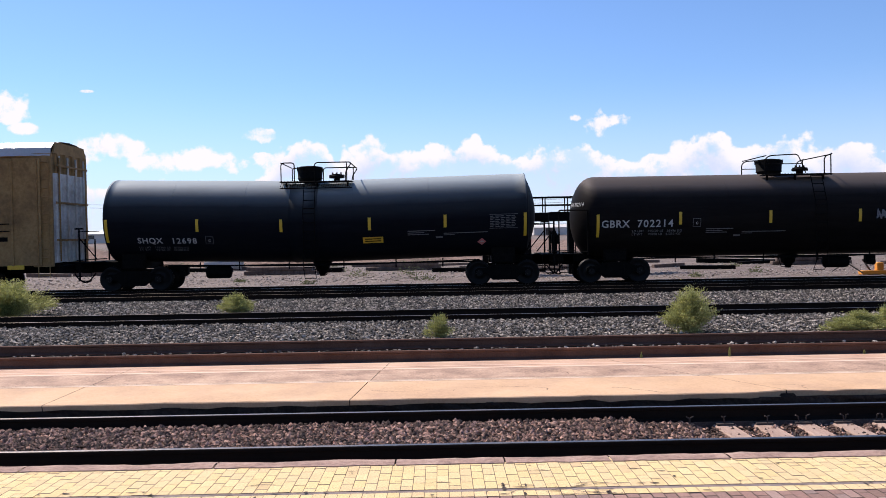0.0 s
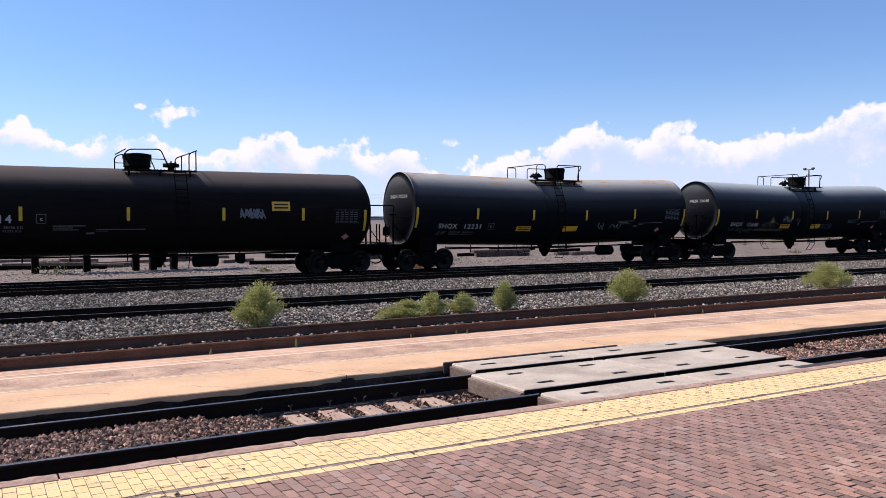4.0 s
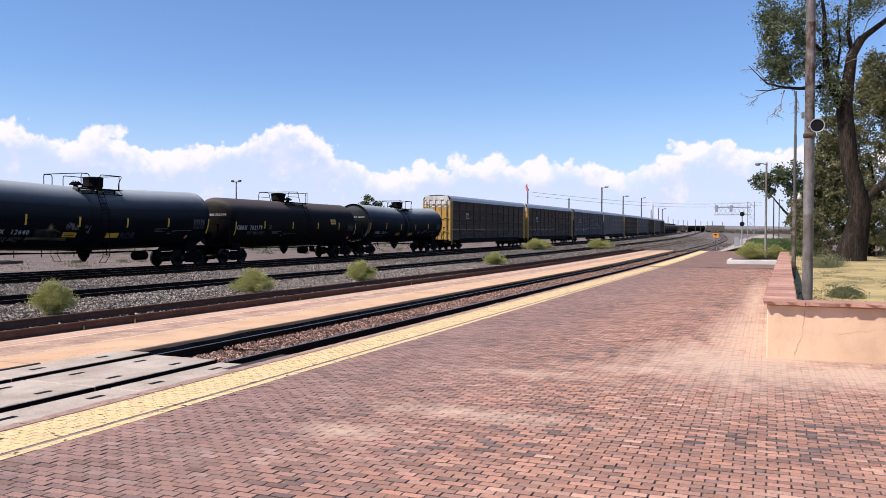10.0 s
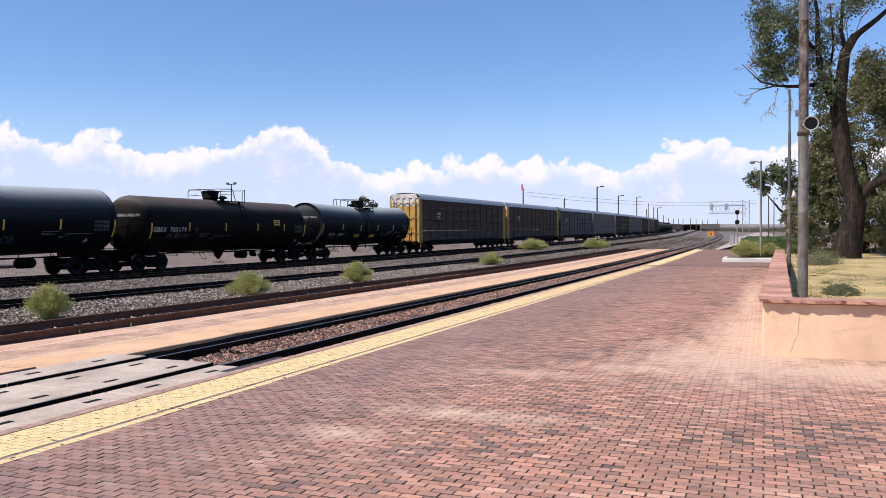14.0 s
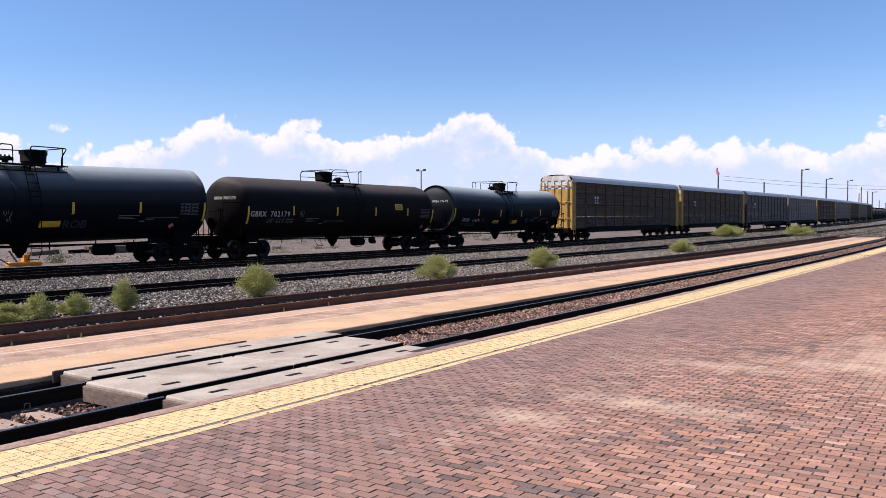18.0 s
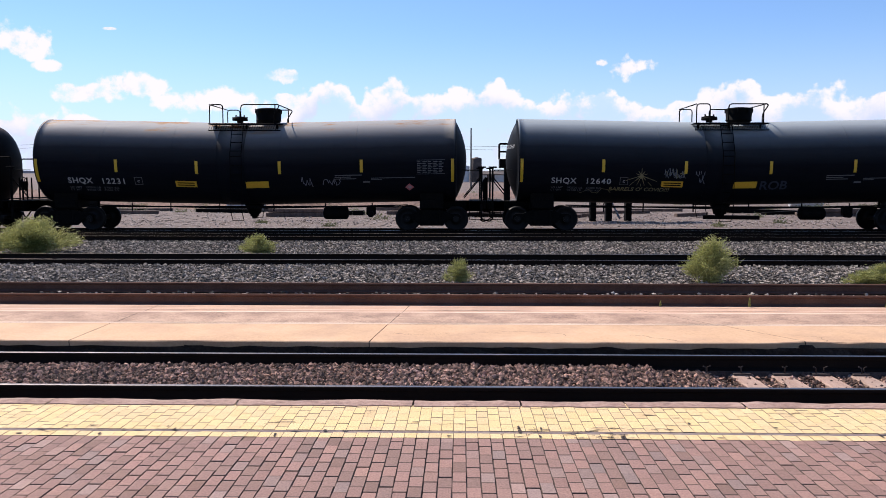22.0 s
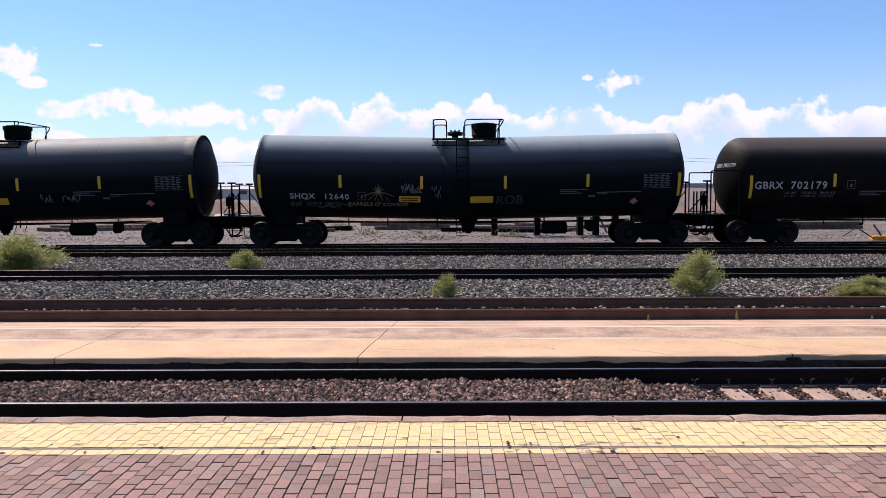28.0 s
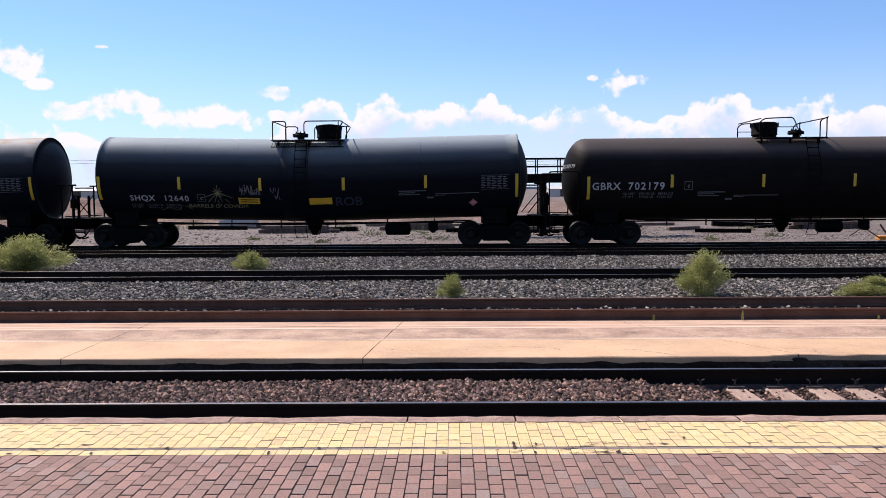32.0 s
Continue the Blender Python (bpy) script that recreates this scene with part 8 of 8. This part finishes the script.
def build_island():
    """Slabs of the island platform: three strips, cut by joints and cracks."""
    rng = random.Random(9)
    island = bpy.data.objects["island_platform"]
    cuts = [-60, -30, -16, -9.2, -5.0, -1.15, 4.4, 9.3, 14.5, 20, 26, 33, 41, 50, 60, 75, 97]
    for (y0, y1, mat, skew, z) in ((10.2, 11.47, CONCRETE_TAN, 0.0, -0.085), (11.49, 12.58, CONCRETE_WORN, 0.05, -0.098), (12.60, 13.38, CONCRETE, 0.09, -0.112)):
        for a, b in zip(cuts, cuts[1:]):
            lean = lambda x, y: x + (0.10 * (y - 10.2) if x == -1.15 else -0.55 * (y - 10.2) if x == 4.4 else 0.0)
            slab = Build()
            n = max(2, int((b - a) / (0.25 if abs(a) < 12 else 1.5)))
            rows = []
            for q in range(n + 1):
                t = q / n
                ring = []
                for k, y in enumerate((y0, y0 + 0.012, y1 - 0.012, y1)):
                    xa, xb = lean(a, y) + 0.006, lean(b, y) - 0.006
                    x = xa + (xb - xa) * t
                    edge = 0.0
                    if k < 2 and y0 == 10.2:
                        chip = max(0.0, noise.noise((x * 1.3, 4.0, 0)) - 0.05) * 0.16 + 0.03 * noise.noise((x * 6, 1, 0))
                        if 4.2 < x < 6.0 or -7.6 < x < -6.0:
                            chip += 0.09 + 0.09 * noise.noise((x * 9, 2, 0))
                        edge = chip
                    h = z + rise(x) - (0.012 if k in (0, 3) else 0.0)
                    ring.append((x, y + edge, h))
                under = 0.075 + 0.03 * noise.noise((ring[0][0] * 5, 9, 0))
                ring.insert(0, (ring[0][0], ring[0][1] + 0.015, z - under))
                ring.insert(0, (ring[0][0], y0 + 0.14, z - under - 0.02))
                rows.append(ring)
            m = len(rows[0])
            slab.add([v for r in rows for v in r], [(i * m + k, (i + 1) * m + k, (i + 1) * m + k + 1, i * m + k + 1) for i in range(n) for k in range(m - 1)])
            part("concrete_slab", slab, mat, island)
    # thin pale lines of mortar between the strips, and the rubble-like face below the lip, its shade put into a dark
    # tone
    for y, w, h in ((11.48, 0.05, -0.080), (11.62, 0.025, -0.093), (12.59, 0.06, -0.093), (12.9, 0.03, -0.106), (13.2, 0.02, -0.106)):
        part("mortar_line", Build().strip(steps(-30, 60), [(y - w / 2, h), (y + w / 2, h)], bent=False), PALE_JOINT, island)
    # cracks wandering over the slabs
    for k in range(16):
        x, y = rng.uniform(-9, 12), rng.choice((10.5, 11.6, 12.0, 12.7)) + rng.uniform(0, 0.3)
        a, line = rng.uniform(-0.5, 1.2), []
        for q in range(rng.randrange(8, 22)):
            line.append((x, y))
            a += rng.gauss(0, 0.45)
            x += 0.09 * math.cos(a)
            y = min(13.3, max(10.3, y + 0.06 * math.sin(a)))
        verts = [(px + d, py + d * 0.8, -0.081 - 0.0095 * max(0.0, (py - 10.8) / 1.0)) for px, py in line for d in (-0.003, 0.003)]
        data = bpy.data.meshes.new("crack")
        data.from_pydata(verts, [], [(2 * q, 2 * q + 2, 2 * q + 3, 2 * q + 1) for q in range(len(line) - 1)])
        part("crack", painted(data, DARK_EDGE), None, island)
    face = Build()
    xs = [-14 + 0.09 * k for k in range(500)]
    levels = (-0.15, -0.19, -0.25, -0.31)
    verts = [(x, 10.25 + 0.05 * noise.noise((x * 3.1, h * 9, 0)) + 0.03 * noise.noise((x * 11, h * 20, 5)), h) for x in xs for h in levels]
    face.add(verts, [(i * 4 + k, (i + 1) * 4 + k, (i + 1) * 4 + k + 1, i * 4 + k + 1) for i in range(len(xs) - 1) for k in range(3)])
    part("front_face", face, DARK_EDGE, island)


build_island()


def stone_shapes(seed):
    """A few angular stones of 14 faces."""
    r = random.Random(seed)
    ico = [(0, 0, 1), (0.9, 0, 0.45), (0.28, 0.85, 0.45), (-0.72, 0.53, 0.45), (-0.72, -0.53, 0.45), (0.28, -0.85, 0.45), (0, 0, -0.6)]
    faces = [(0, 1, 2), (0, 2, 3), (0, 3, 4), (0, 4, 5), (0, 5, 1), (6, 2, 1), (6, 3, 2), (6, 4, 3), (6, 5, 4), (6, 1, 5)]
    return np.array([[c * r.uniform(0.5, 1.35) for c in v] for v in ico]) * 0.5, faces


def scatter(name, boxes, size, mat, seed, label, parent):
    """Loose stones over stretches (x0, x1, y0, y1, height at y0 and y1, stones a square metre)."""
    rng = np.random.default_rng(seed)
    for k in range(3):
        verts, faces = stone_shapes(seed * 10 + k)
        places = []
        for x0, x1, y0, y1, z0, z1, dense in boxes:
            n = int((x1 - x0) * (y1 - y0) * dense / 3)
            x, u = rng.uniform(x0, x1, n), rng.random(n)
            aside = np.maximum(0, x - 120) ** 2 / 5000
            r = np.maximum(0, np.hypot(x, y0) - 45)
            z = z0 + (z1 - z0) * u + 0.0085 * r * r / (r + 30)
            s = size * rng.uniform(0.6, 1.45, n)
            places.append(np.stack([x, y0 + (y1 - y0) * u + aside, z + rng.uniform(-0.3, 0.35, n) * size, rng.uniform(0, 6.28, n), s * rng.uniform(0.8, 1.4, n), s, s * rng.uniform(0.6, 1.2, n)], 1))
        many(name, verts, faces, np.concatenate(places), mat, label, "stones", parent)


bed, near_bed = bpy.data.objects["ballast_bed"], bpy.data.objects["near_ballast_bed"]
scatter("red_stones", [(-11, 2.2, 8.05, 9.3, -0.15, -0.195, 1250), (2.2, 2.8, 8.05, 9.3, -0.19, -0.25, 1100), (2.8, 5.7, 8.05, 9.3, -0.305, -0.30, 520), (10.6, 11.3, 8.05, 9.3, -0.3, -0.3, 900), (11.3, 12.4, 8.05, 9.3, -0.22, -0.23, 1100), (12.4, 45, 8.05, 9.3, -0.15, -0.185, 650), (45, 95, 8.05, 9.3, -0.16, -0.18, 150), (-11, 60, 7.22, 7.75, -0.22, -0.22, 120)], 0.05, BALLAST_RED, 1, "reddish crushed stones of the platform track", near_bed)
scatter("grey_stones", [(-15, 50, 15.3, 18.65, -0.03, -0.0, 400), (-15, 50, 20.4, 26.6, -0.01, -0.04, 210), (50, 95, 15.3, 18.65, -0.02, 0.0, 75), (50, 95, 20.4, 26.6, -0.01, -0.04, 55), (-15, 50, 18.9, 20.1, -0.12, -0.12, 90), (-15, 40, 13.75, 14.75, -0.115, -0.115, 90)], 0.064, BALLAST, 2, "grey crushed ballast stones", bed)

scatter("yard_stones", [(-30, 45, 34.2, 42, -0.16, -0.13, 22), (-30, 45, 42, 58, -0.13, -0.12, 6)], 0.10, GRAVEL, 3, "pale gravel strewn over the yard", bpy.data.objects["ground"])

scatter("far_stones", [(95, 240, 15.5, 18.4, 0.01, 0.01, 26), (95, 240, 20.6, 26.5, -0.01, -0.01, 20), (97, 200, 10.2, 15.2, -0.1, -0.03, 22), (97, 180, 8.0, 9.3, -0.2, -0.2, 30), (97, 160, 3.2, 7.6, -0.16, -0.16, 22)], 0.13, BALLAST, 4, "coarse crushed stone beyond the platforms", bpy.data.objects["far_ballast_bed"])

# ---- movement ----
# Where the fourth tank car's middle stands along the track, second by second.
TRAIN = [(0.0, 49.90), (1.0, 47.93), (4.0, 42.20), (9.0, 33.10), (13.0, 26.15), (18.6, 15.95), (19.0, 15.25), (23.0, 8.45), (28.0, 0.80), (32.0, -5.41)]


def train_at(t):
    """A smooth line through the places above."""
    n = len(TRAIN)
    slopes = []
    for i in range(n):
        a, b = TRAIN[max(0, i - 1)], TRAIN[min(n - 1, i + 1)]
        slopes.append((b[1] - a[1]) / (b[0] - a[0]))
    for i in range(n - 1):
        (t0, x0), (t1, x1) = TRAIN[i], TRAIN[i + 1]
        if t <= t1 or i == n - 2:
            h = t1 - t0
            u = (t - t0) / h
            return (2 * u ** 3 - 3 * u * u + 1) * x0 + (u ** 3 - 2 * u * u + u) * h * slopes[i] + (-2 * u ** 3 + 3 * u * u) * x1 + (u ** 3 - u * u) * h * slopes[i + 1]


def on_track(x, y):
    """The pose of a car whose middle is at x on the track whose straight part lies at y."""
    yaw = math.atan2(bend(x + 5) - bend(x - 5), 10.0)
    nose = math.atan2(rise(x + 5, y) - rise(x - 5, y), 10.0)
    m = Matrix.Translation((x, y + bend(x), RAIL_Z + rise(x, y))) @ Matrix.Rotation(yaw, 4, "Z") @ Matrix.Rotation(-nose, 4, "Y")
    return m


def motions():
    times = [0.5 * k for k in range(65)]
    for car, place, y in MOVING:
        walk(car, [(t, on_track(train_at(t) + place, y)) for t in times])
    spins = [0.3 * k for k in range(107)] + [32.0]
    for axle, x in WHEELSETS:
        walk(axle, [(t, pose(x, 0, WHEEL_R) @ Matrix.Rotation((train_at(t) - train_at(0.0)) / WHEEL_R, 4, "Y")) for t in spins])

motions()
